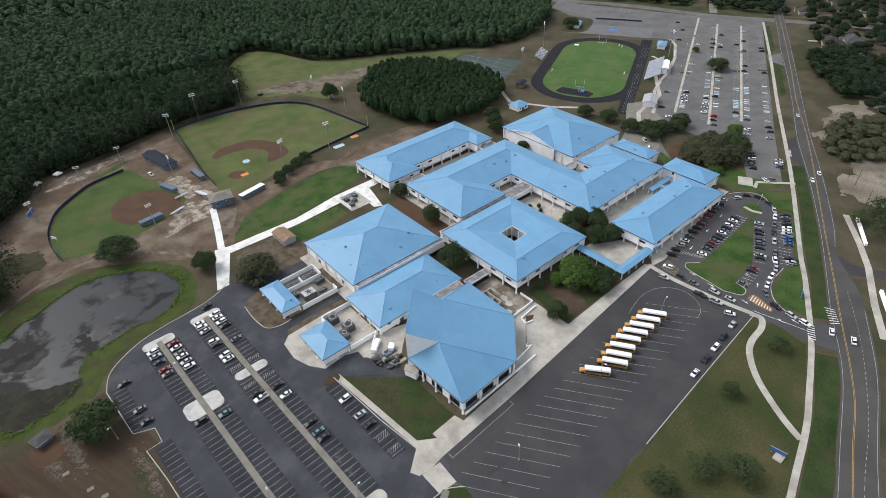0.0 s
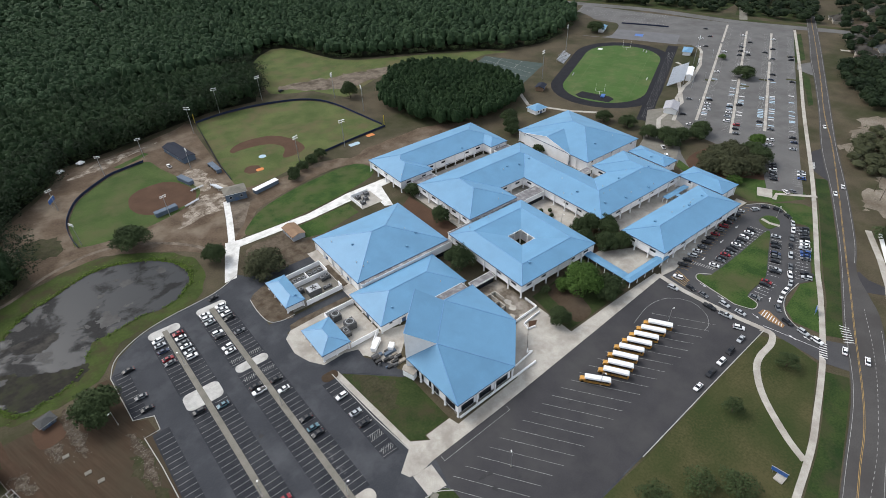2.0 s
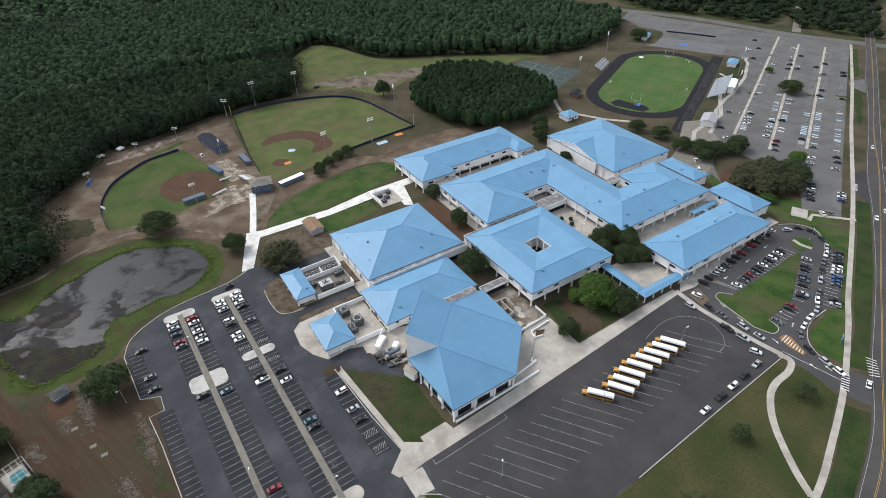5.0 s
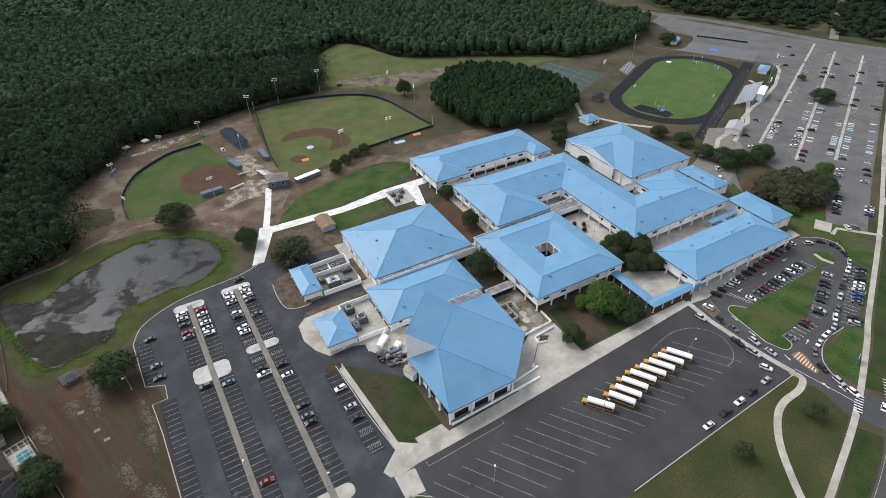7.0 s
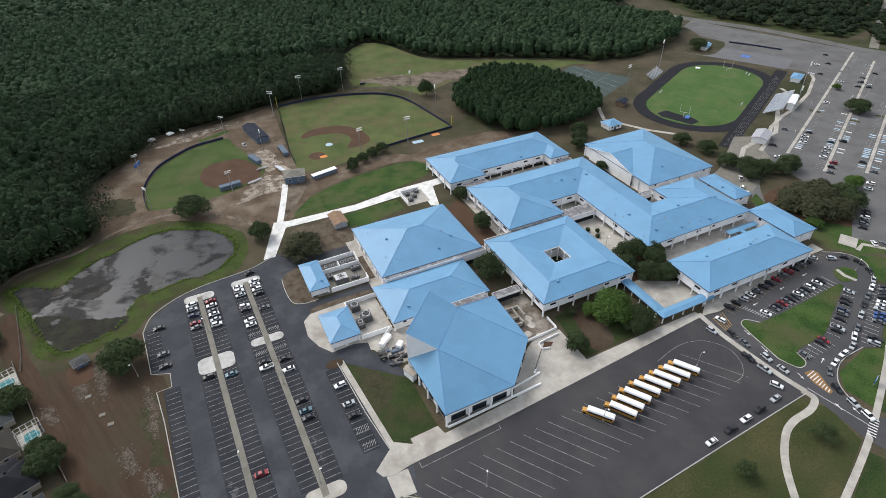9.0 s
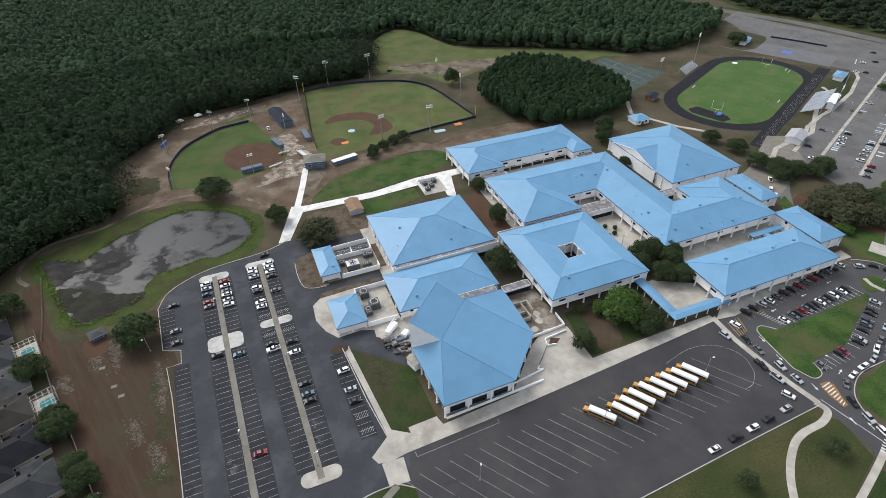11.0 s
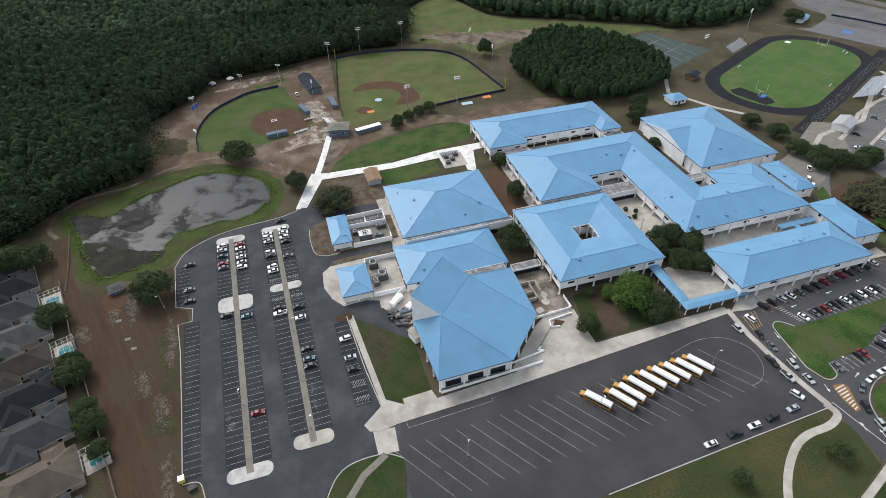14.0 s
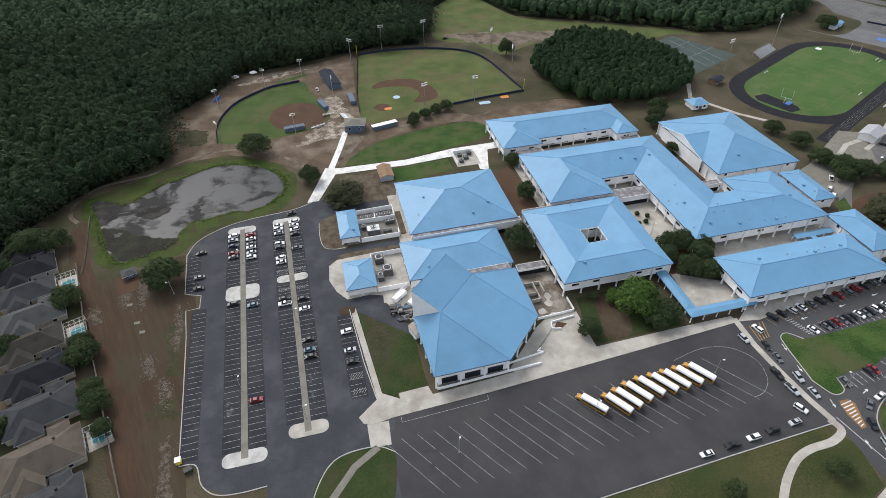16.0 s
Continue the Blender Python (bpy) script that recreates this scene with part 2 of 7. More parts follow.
M_leaf = foliage("oak_leaves", (0.027, 0.041, 0.018), (0.053, 0.074, 0.031))
M_leaf_light = foliage("bright_leaves", (0.035, 0.07, 0.016), (0.075, 0.125, 0.03))
M_leaf_grey = foliage("greyish_leaves", (0.036, 0.041, 0.021), (0.066, 0.07, 0.038))
M_pine = foliage("pine_needles", (0.022, 0.041, 0.021), (0.039, 0.067, 0.031))
M_copse = foliage("copse_needles", (0.015, 0.031, 0.013), (0.027, 0.05, 0.02))
M_reed = foliage("marsh_grass", (0.05, 0.088, 0.016), (0.11, 0.16, 0.032))
M_park_soil = surface("ball_park_soil", (0.068, 0.047, 0.031), (0.13, 0.096, 0.067), 0.09, 1.0, 0.95, stain=(0.18, 0.145, 0.108), stain_scale=0.05)
M_thin_weeds = surface("thin_weeds", (0.03, 0.03, 0.015), (0.062, 0.056, 0.032), 0.25, 1.0, 0.95, stain=(0.036, 0.042, 0.017), stain_scale=0.2)
M_trampled = surface("trampled_sand", (0.1, 0.075, 0.053), (0.42, 0.37, 0.31), 0.22, 1.2, 0.95, stain=(0.12, 0.09, 0.065), stain_scale=0.15, spread=(0.42, 0.6))
M_grit = surface("limestone_grit", (0.05, 0.037, 0.026), (0.13, 0.11, 0.086), 0.5, 1.6, 0.95, stain=(0.05, 0.036, 0.025), stain_scale=0.35, spread=(0.44, 0.6))
M_chalk = surface("chalky_asphalt", (0.035, 0.037, 0.042), (0.1, 0.1, 0.105), 0.5, 1.2, 0.9, spread=(0.42, 0.62))
M_sand_lot = surface("pale_sand_lot", (0.11, 0.09, 0.068), (0.3, 0.265, 0.215), 0.12, 1.2, 0.95, stain=(0.1, 0.078, 0.055), stain_scale=0.06)
M_court_soil = surface("trodden_court_soil", (0.085, 0.068, 0.052), (0.17, 0.145, 0.115), 0.3, 1.5, 0.95, stain=(0.3, 0.27, 0.235), stain_scale=0.14)
M_oil = surface("oil_stain", (0.012, 0.012, 0.013), (0.022, 0.022, 0.023), 0.6, 3.0, 0.7)
M_mud = surface("pond_mud", (0.013, 0.013, 0.013), (0.028, 0.027, 0.026), 0.3, 1.2, 0.7, stain=(0.04, 0.04, 0.039), stain_scale=0.12)
M_marsh = surface("marsh_mud", (0.014, 0.013, 0.011), (0.034, 0.031, 0.024), 0.12, 0.5, 0.9, stain=(0.03, 0.034, 0.017), stain_scale=0.12)
M_mud_brown = surface("brown_mud", (0.017, 0.016, 0.0155), (0.036, 0.0345, 0.033), 0.12, 1.0, 0.92, stain=(0.06, 0.056, 0.048), stain_scale=0.1)
M_rubble = surface("broken_limestone", (0.13, 0.115, 0.095), (0.26, 0.24, 0.21), 0.6, 4.0, 0.95)
M_forest = foliage("forest_needles", (0.014, 0.027, 0.013), (0.03, 0.052, 0.022))
M_edge = foliage("edge_leaves", (0.009, 0.016, 0.009), (0.023, 0.036, 0.016))
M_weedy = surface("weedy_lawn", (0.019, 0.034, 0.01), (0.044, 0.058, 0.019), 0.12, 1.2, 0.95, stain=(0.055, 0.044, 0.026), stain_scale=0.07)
M_bark = surface("bark", (0.06, 0.045, 0.03), (0.13, 0.1, 0.075), 1.0, 8.0, 0.95)


# ---- mesh helpers ----
def finish(name, bm, material):
    me = bpy.data.meshes.new(name)
    bm.normal_update()
    bm.to_mesh(me)
    bm.free()
    for mt in (material if isinstance(material, (list, tuple)) else [material]):
        me.materials.append(mt)
    return me


def part(name, bm, material, parent=None, label=""):
    ob = new(name, finish(name, bm, material))
    if parent is not None:
        ob.parent = parent
    return tagged(ob, label)


def thing(name, label, category, group="", kind="", at=(0, 0, 0), turn=0):
    ob = new(name)
    ob.matrix_basis = pose(*at, 0, 0, turn)
    return tagged(ob, label, category, group, kind)


def box(bm, x0, x1, y0, y1, z0, z1, taper=0.0):
    t = taper
    v = [bm.verts.new(p) for p in ((x0, y0, z0), (x1, y0, z0), (x1, y1, z0), (x0, y1, z0), (x0 + t, y0 + t, z1), (x1 - t, y0 + t, z1), (x1 - t, y1 - t, z1), (x0 + t, y1 - t, z1))]
    for q in ((3, 2, 1, 0), (4, 5, 6, 7), (0, 1, 5, 4), (1, 2, 6, 5), (2, 3, 7, 6), (3, 0, 4, 7)):
        bm.faces.new([v[i] for i in q])
    return bm


def area2(pts):
    return sum(a[0] * b[1] - b[0] * a[1] for a, b in zip(pts, pts[1:] + pts[:1]))


def prism(bm, pts, z0, z1):
    """A slab over an outline given in plan."""
    pts = list(pts)
    if area2(pts) < 0:
        pts.reverse()
    lo, hi = [bm.verts.new((x, y, z0)) for x, y in pts], [bm.verts.new((x, y, z1)) for x, y in pts]
    bm.faces.new(hi)
    bm.faces.new(lo[::-1])
    for i in range(len(pts)):
        j = (i + 1) % len(pts)
        bm.faces.new((lo[i], lo[j], hi[j], hi[i]))
    return bm


def tube(bm, p, q, r0, r1, n=8):
    """A tapered round bar from p to q."""
    p, q = Vector(p), Vector(q)
    d = (q - p).normalized()
    u = d.orthogonal().normalized()
    w = d.cross(u)
    rings = [[bm.verts.new(c + (u * math.cos(a) + w * math.sin(a)) * r) for a in (2 * math.pi * i / n for i in range(n))] for c, r in ((p, r0), (q, r1))]
    bm.faces.new(rings[0][::-1])
    bm.faces.new(rings[1])
    for i in range(n):
        j = (i + 1) % n
        bm.faces.new((rings[0][i], rings[0][j], rings[1][j], rings[1][i]))
    return bm


def smooth(pts, closed=True, steps=6):
    """A Catmull-Rom curve through plan points."""
    n, out = len(pts), []
    for i in range(n if closed else n - 1):
        g = (lambda j: pts[j % n]) if closed else (lambda j: pts[min(max(j, 0), n - 1)])
        p0, p1, p2, p3 = (np.array(g(i + d), float) for d in (-1, 0, 1, 2))
        for s in range(steps):
            t = s / steps
            out.append(tuple(0.5 * (2 * p1 + (p2 - p0) * t + (2 * p0 - 5 * p1 + 4 * p2 - p3) * t * t + (3 * p1 - p0 - 3 * p2 + p3) * t ** 3)))
    if not closed:
        out.append(tuple(map(float, pts[-1])))
    return out


def ragged(pts, amp, seed, steps=8, closed=True):
    """A smooth plan outline with an uneven, frayed edge."""
    line = np.array(smooth(pts, closed, steps))
    rng = np.random.default_rng(seed)
    k = np.arange(len(line))[:, None] / len(line) * 2 * np.pi
    for o in range(5):
        f = rng.integers(3 * 2 ** o, 5 * 2 ** o, (1, 2))
        line = line + amp / 1.4 ** o * np.sin(k * f + rng.random((1, 2)) * 6.28)
    return [tuple(p) for p in line]


def band(line, width):
    """The outline of a strip along a plan line."""
    left, right = [], []
    for i, p in enumerate(line):
        a, b = np.array(line[max(i - 1, 0)], float), np.array(line[min(i + 1, len(line) - 1)], float)
        d = (b - a) / np.linalg.norm(b - a)
        n = np.array((-d[1], d[0])) * width / 2
        left.append(tuple(np.array(p, float) + n))
        right.append(tuple(np.array(p, float) - n))
    return left + right[::-1]


def sheet(bm, pts, z0, z1):
    """A slab over any plan outline, however crooked, in clean triangles."""
    n = len(pts)
    vs, _, fs, _, _, _ = delaunay_2d_cdt([Vector(p) for p in pts], [], [list(range(n))], 1, 1e-4)
    hi = [bm.verts.new((v.x, v.y, z1)) for v in vs]
    lo = [bm.verts.new((v.x, v.y, z0)) for v in vs]
    count = collections.Counter()
    for f in fs:
        if area2([vs[i] for i in f]) < 0:
            f = f[::-1]
        bm.faces.new([hi[i] for i in f])
        bm.faces.new([lo[i] for i in f[::-1]])
        for i in range(len(f)):
            count[(f[i], f[(i + 1) % len(f)])] += 1
    for a, b in list(count):
        if (b, a) not in count:
            bm.faces.new((lo[a], lo[b], hi[b], hi[a]))
    return bm


def slab(name, pts, z0, z1, material, label, category, parent=None):
    """A piece of the setting: a thin slab of ground cover."""
    return tagged(part(name, sheet(bmesh.new(), pts, z0, z1), material, parent), label, category, "", "structure")


def rect(x0, x1, y0, y1):
    return [(x0, y0), (x1, y0), (x1, y1), (x0, y1)]


def rounded(x0, x1, y0, y1, r, n=5):
    out = []
    for cx, cy, a0 in ((x1 - r, y0 + r, -90), (x1 - r, y1 - r, 0), (x0 + r, y1 - r, 90), (x0 + r, y0 + r, 180)):
        out += [(cx + r * math.cos(radians(a0 + 90 * i / n)), cy + r * math.sin(radians(a0 + 90 * i / n))) for i in range(n + 1)]
    return out


def inside(x, y, poly):
    r = np.zeros(len(x), bool)
    for (x0, y0), (x1, y1) in zip(poly, poly[1:] + poly[:1]):
        c = (y0 > y) != (y1 > y)
        r ^= c & (x < (x1 - x0) * (y - y0) / ((y1 - y0) or 1e-9) + x0)
    return r



# ---- ground and its covers ----
def place(u, v):
    """The far sports and parking grid, turned 27.5 degrees, in the campus plan."""
    return (316 + 0.887 * u - 0.461 * v, 91 + 0.461 * u + 0.887 * v)


def placed(pts):
    return [place(u, v) for u, v in pts]


def lean(x, y):
    """The staff car park's rows lean slightly from the building grid."""
    return (x - 0.037 * y, y)


slab("ground", rect(-2300, 2700, -2300, 2700), -3.0, 0.0, M_ground, "dry brown grassy ground of the campus and beyond", "ground")
ROAD_L = smooth([(-420, -218), (-250, -207), (-60, -154), (40, -119.5), (70, -108.5), (107.7, -96), (145, -83.5), (178, -67), (209, -53), (241, -38), (291, -12.3), (336, 12.6), (400, 43.2), (462, 74.6), (503, 96.3), (580, 134), (800, 246), (1200, 455)], False)
ROAD_R = smooth([(-420, -232), (-250, -222), (-60, -170), (40, -134), (90, -115.5), (117.2, -106), (149, -96), (172.4, -86), (196, -74.5), (209, -64.5), (222, -54.6), (247, -44.3), (297, -19.4), (346, 6.8), (400, 33.8), (481, 74), (565, 116), (800, 236), (1200, 443)], False)
slab("main_road", ROAD_L + ROAD_R[::-1], 0.0, 0.06, M_road, "grey asphalt main road with worn lane markings", "road")
FAR_ROAD = smooth([(440, 500), (500, 377), (541, 292), (566, 199), (600, 126), (640, 40), (690, -70), (760, -230)], False)
slab("cross_road", band(FAR_ROAD, 13), 0.0, 0.045, M_asphalt_far, "pale asphalt cross road behind the car park", "road")
slab("grass_verge", band([(x + 11, y + 4) for x, y in FAR_ROAD], 7), 0.0, 0.03, M_drygrass, "dry grass verge of the cross road", "verge")
slab("avenue", band([(578, 200), (640, 235), (760, 300), (1000, 425)], 8), 0.0, 0.05, M_concrete_old, "pale avenue leading off the cross road", "road")
slab("side_street", [(200, -66), (206, -62.5), (209.6, -63.5), (213.5, -69), (219, -77), (250, -127), (257, -123), (225, -75), (219.8, -66.5), (219.6, -60.5), (223, -55), (213, -55)], 0.0, 0.05, M_asphalt, "short side street joining the main road", "road")
slab("lot_drive", [(304, 2.3), (297, -11), (346, 11), (327.7, 15.5)], 0.0, 0.05, M_asphalt, "asphalt drive from the road into the lot", "drive")
slab("lot_drive", [(470, 92), (465, 75), (498, 92), (482, 98)], 0.0, 0.05, M_asphalt_far, "asphalt drive from the road into the lot", "drive")
slab("median_grass", [(62, -52), (147, -47), (153, -55), (150, -69), (104, -86), (60, -99), (-60, -140), (-60, -70), (-20, -62), (10, -52)], 0.0, 0.03, M_drygrass, "half-dry lawn between bus yard and road", "lawn")
slab("roadside_lawn", [(60, -111), (107.7, -95.6), (145, -83), (152, -80), (148, -73), (125, -82), (108.6, -87.5), (86, -93), (60, -99.5)], 0.0, 0.04, M_verge, "green verge beside the footpath", "lawn")
slab("roadside_lawn", [(172, -69.5), (209, -52.6), (241, -37.6), (291, -12), (300, -7), (296, -2), (260, -20.5), (210, -44.5), (190, -55), (168, -64)], 0.0, 0.04, M_verge, "green verge beside the footpath", "lawn")
slab("loop_lawn", [(172, -45.5), (193, -42), (199, -45), (243, -22), (240, -16), (247, -8), (250, 2), (262, -10), (262, -19), (212, -43), (190, -53), (168, -64), (166, -52)], 0.0, 0.035, M_lawn, "green lawn round the pick-up loop", "lawn")
slab("loop_lawn", [(243, 10), (251, 1), (268, -9), (275, -6), (277, 8), (262, 30), (246, 34), (244, 16)], 0.0, 0.032, M_lawn, "green lawn at the end of the loop", "lawn")
slab("oak_bed", smooth([(246, 20), (262, 18), (285, 16), (300, 30), (300, 52), (280, 62), (258, 60), (247, 45)], True, 3), 0.0, 0.03, M_clay, "brown mulch bed under grey oaks", "planting bed")

# bus yard and staff car park
slab("bus_yard", [(5, -7), (149, 2), (151, -46.5), (62, -51), (2, -54), (-14, -60), (-38, -70), (-38, -22), (-50, -21.5), (-58, -17), (-60, -9), (-66, -8), (-71.5, 66), (-66, 66.5), (-66, 74), (-73, 77), (-75, 104), (-70, 114), (-60, 121.5), (-47, 125.5), (-24, 128.5), (-10, 135), (-1, 126), (28, 125), (28, 119), (0, 117), (-12, 113), (-12, 92), (-2, 90), (29, 91), (29, 85), (0, 85), (-8, 82), (-10.5, 70), (-4, 56), (10, 48), (20, 32), (18, 29), (-3, 48), (2, 3), (-4, -6)], 0.0, 0.05, M_asphalt_new, "dark asphalt yard with bus bays and car bays", "car park")
slab("bus_lane", [(6, -6.8), (148.5, 1.8), (150.5, -46), (62, -50.5), (3, -53), (3, -20)], 0.05, 0.056, M_asphalt, "greyer worn asphalt of the bus yard", "bus yard")
slab("front_walk", [(-6.5, -4), (-5, -7), (-1.5, -8), (5, -6.9), (40, -5.4), (72, -3.3), (103, -1.2), (149, 2), (148, 5.5), (122, 5.3), (88, 4.5), (88, 24), (78, 26), (69, 20), (52, 3), (53, 1), (21, -1), (20, 3), (9, 2.5), (9, 0), (3, 4), (-1.2, 49), (-3.6, 49), (1, 2)], 0.0, 0.14, M_concrete, "pale concrete walk along the bus yard", "pavement")
slab("entry_walk", [(-4, -7.5), (3.6, -7.8), (3, -17), (-4, -16.5)], 0.05, 0.075, M_concrete, "pale concrete crossing with yellow marks", "pavement")
slab("island_lawn", smooth([(-24, -29), (-16, -18.5), (-3, -16.8), (3.5, -20), (1, -35), (-4, -48), (-16, -44)], True, 4), 0.05, 0.16, M_weedy, "green grass island with a concrete path", "lawn")
slab("island_path", band([(-1.5, -17), (-10, -22), (-18, -31), (-22, -40)], 2.4), 0.16, 0.2, M_concrete_old, "concrete path over the grass island", "path")
slab("corner_lawn", [(-0.8, 47), (3, 4.5), (8.5, 0.8), (8.5, 3), (20, 3.2), (19.6, 28)], 0.0, 0.1, M_weedy, "patchy browning lawn beside the auditorium", "lawn")
slab("service_yard", [(-10, 79), (-10.7, 69), (-8, 61), (-3, 54), (4, 53), (12, 49), (19, 36), (37, 53), (24, 57), (24, 83), (-4, 84.5)], 0.0, 0.11, M_concrete, "concrete service yard round the plant house", "yard")
slab("service_drive", [(-4.2, 55.3), (5.7, 55.9), (11.3, 53.9), (10.9, 48.5), (19, 37), (17, 31), (4.9, 42.6), (-3, 48.7)], 0.05, 0.118, M_asphalt_new, "dark asphalt drive into the service yard", "drive")
slab("mulch_bed", smooth([(-11.8, 113), (-12.4, 103), (-11, 94), (-6, 91), (0, 91.5), (0, 117), (-7, 117)], True, 3), 0.05, 0.17, M_bed, "brown mulch bed with a kerb", "planting bed")
slab("mulch_strip", [(-6, 82.5), (24, 84), (24, 86.2), (0, 86.5), (-5, 85.5)], 0.05, 0.16, M_bed, "brown planted strip", "planting bed")
slab("chiller_pad", rect(0, 26, 92, 117), 0.05, 0.13, M_concrete_old, "stained concrete chiller yard floor", "yard")
slab("wall_bed", rect(26.4, 29.3, 93.5, 113), 0.06, 0.126, M_bed, "brown mulch strip between yard wall and walk", "planting bed")
slab("shed_soil", ragged([(-4, 124), (10, 123), (25, 125), (31, 130), (33, 140), (30, 153), (16, 154), (4, 153), (-3, 140)], 0.7, 57, 8), 0.0, 0.043, M_bed, "dry brown soil round the portable shed", "ground")
slab("hall_walk", rect(25, 32, 84, 128), 0.0, 0.12, M_concrete, "pale concrete walk along the hall", "pavement")
slab("court_paving", [(84, 82), (100, 82), (100, 145), (182, 151), (182, 137), (200, 137), (200, 88), (232, 88), (232, 45), (226, 33), (153, 33), (140, 33), (140, 86)], 0.0, 0.08, M_concrete, "pale paving of the inner courts", "pavement")
slab("grove_bed", [(91, 31), (127, 33), (126, 6.3), (89, 5.8), (87.8, 12), (90, 24)], 0.0, 0.11, M_weedy, "shaded lawn under trees before the court hall", "lawn")
slab("grove_dirt", smooth([(99, 29), (112, 30), (108, 16), (104, 7), (94, 7), (96, 18)], True, 4), 0.11, 0.118, M_dirt, "worn brown soil under trees", "ground")
slab("court_plaza", [(136, 12), (160, 12), (160, 23), (138, 35)], 0.08, 0.118, M_concrete, "pale concrete plaza before the front hall", "pavement")
slab("plaza_bed", [(138, 34), (164, 34), (164, 58), (150, 58), (140, 48), (139, 40)], 0.08, 0.12, M_clay, "mulch bed under dense trees", "planting bed")
slab("hall_terrace", rect(119, 167, 137.2, 152), 0.0, 0.09, M_concrete, "pale paved terrace between the halls", "pavement")
slab("mulch_court", [(86, 90), (99.5, 90), (98, 140), (86, 132), (84, 100)], 0.0, 0.1, M_clay, "reddish mulch between the halls", "planting bed")
slab("sunken_court", [(70.5, 23), (87, 24.5), (87, 50), (71, 51)], 0.05, 0.11, M_court_soil, "bare dirt of a walled work court", "yard")
slab("gym_bed", [(187, 138), (196, 150), (197, 92), (187, 92)], 0.08, 0.12, M_dirt, "brown planted strip by the sports hall", "planting bed")
slab("gym_lawn", [(228, 47), (243, 48), (247, 60), (256, 64), (250, 50), (247, 40)], 0.0, 0.1, M_lawn, "narrow green lawn", "lawn")
slab("service_lane", band([(246, 52), (262, 70), (290, 92), (318, 103)], 6), 0.0, 0.055, M_asphalt_far, "grey service lane", "lane")
slab("service_pad", [(243, 60), (256, 66), (300, 88), (318, 118), (306, 124), (262, 96), (247, 90)], 0.0, 0.057, M_concrete_old, "pale paving beside the sports hall", "pavement")

# paths and lawns toward the ball fields
slab("school_path", [(-17, 133), (-11, 133), (0, 157), (41, 156), (98, 161), (110, 158), (110, 150), (117, 150), (112, 168), (71, 167), (42, 162), (3, 163), (-5, 165)], 0.0, 0.1, M_concrete_new, "broad new white concrete path", "path")
slab("press_path", band([(-2, 163), (5, 185), (11, 206)], 3.6), 0.0, 0.09, M_concrete_new, "white concrete path to the press box", "path")
slab("play_lawn", smooth([(8, 164), (14, 176), (30, 187), (60, 195), (94, 196), (97, 178), (72, 169), (40, 164)], True, 4), 0.0, 0.05, M_lawn, "green play lawn", "lawn")
slab("path_lawn", [(26, 154), (66, 156.5), (66, 145), (40, 139), (30, 142)], 0.0, 0.05, M_lawn, "green lawn strip by the path", "lawn")
slab("ball_park_soil", smooth([(-68, 298), (-58, 314), (-30, 316), (18, 330), (30, 333), (24, 260), (40, 212), (75, 214), (95, 205), (60, 197), (22, 186), (8, 166), (-12, 160), (-24, 172), (-60, 196), (-90, 192), (-93, 209), (-100, 235), (-101, 250), (-94, 264), (-80, 280)], True, 2), 0.0, 0.02, M_park_soil, "worn sandy soil round the ball fields", "ground")
for pts in ([(-58, 300), (-44, 297), (-22, 308), (-4, 314), (2, 318), (-20, 314), (-44, 308)], [(2, 224), (14, 232), (14, 246), (6, 262), (0, 252), (4, 238)], [(-20, 196), (6, 200), (12, 214), (2, 222), (-10, 210)]):
    slab("sand_patch", ragged(pts, 1.3, 33, 8), 0.02, 0.028, M_trampled, "pale trampled sand", "ground")
for pts in ([(1.2, 247), (6.6, 239), (9.4, 232.5), (4.3, 229), (-0.7, 231), (1, 238)], [(-10.3, 219.5), (-20, 212.4), (-27, 214), (-20, 215.6), (-8, 221)], [(12, 232), (17, 228), (19, 220), (14, 219), (11, 225)]):
    slab("trodden_pad", ragged(pts, 0.5, 34, 8), 0.02, 0.033, M_sand, "white trodden sand by the stands", "ground")
slab("gravel_lot", [(1, 166), (10, 176), (22, 196), (10, 208), (4, 190)], 0.028, 0.036, M_pale_soil, "grey gravel by the press box", "ground")
POND = ragged([(-130, 162), (-125, 150), (-119, 132), (-114, 118), (-107, 109), (-98, 108), (-90, 111), (-83, 116), (-80, 124), (-77, 131), (-67, 133), (-55, 135), (-46, 134), (-36, 138), (-29.5, 148), (-29, 161), (-37, 172), (-52, 182), (-66, 184), (-76, 180), (-89, 174), (-97, 170), (-102, 165), (-111, 157), (-121, 163)], 0.5, 1, 8)
slab("bank_grass", ragged([(-136, 166), (-130, 147), (-121, 122), (-115, 108), (-106, 102), (-93, 102), (-79, 107), (-72, 116), (-65, 123), (-50, 124), (-34, 128), (-22, 144), (-21, 160), (-30, 175), (-52, 191), (-77, 193), (-98, 186), (-115, 176), (-128, 171)], 0.8, 2, 5), 0.0, 0.04, M_bank, "lush green grass bank round the pond", "lawn")
slab("pond", POND, 0.0, 0.06, M_water, "shallow grey pond water", "pond")
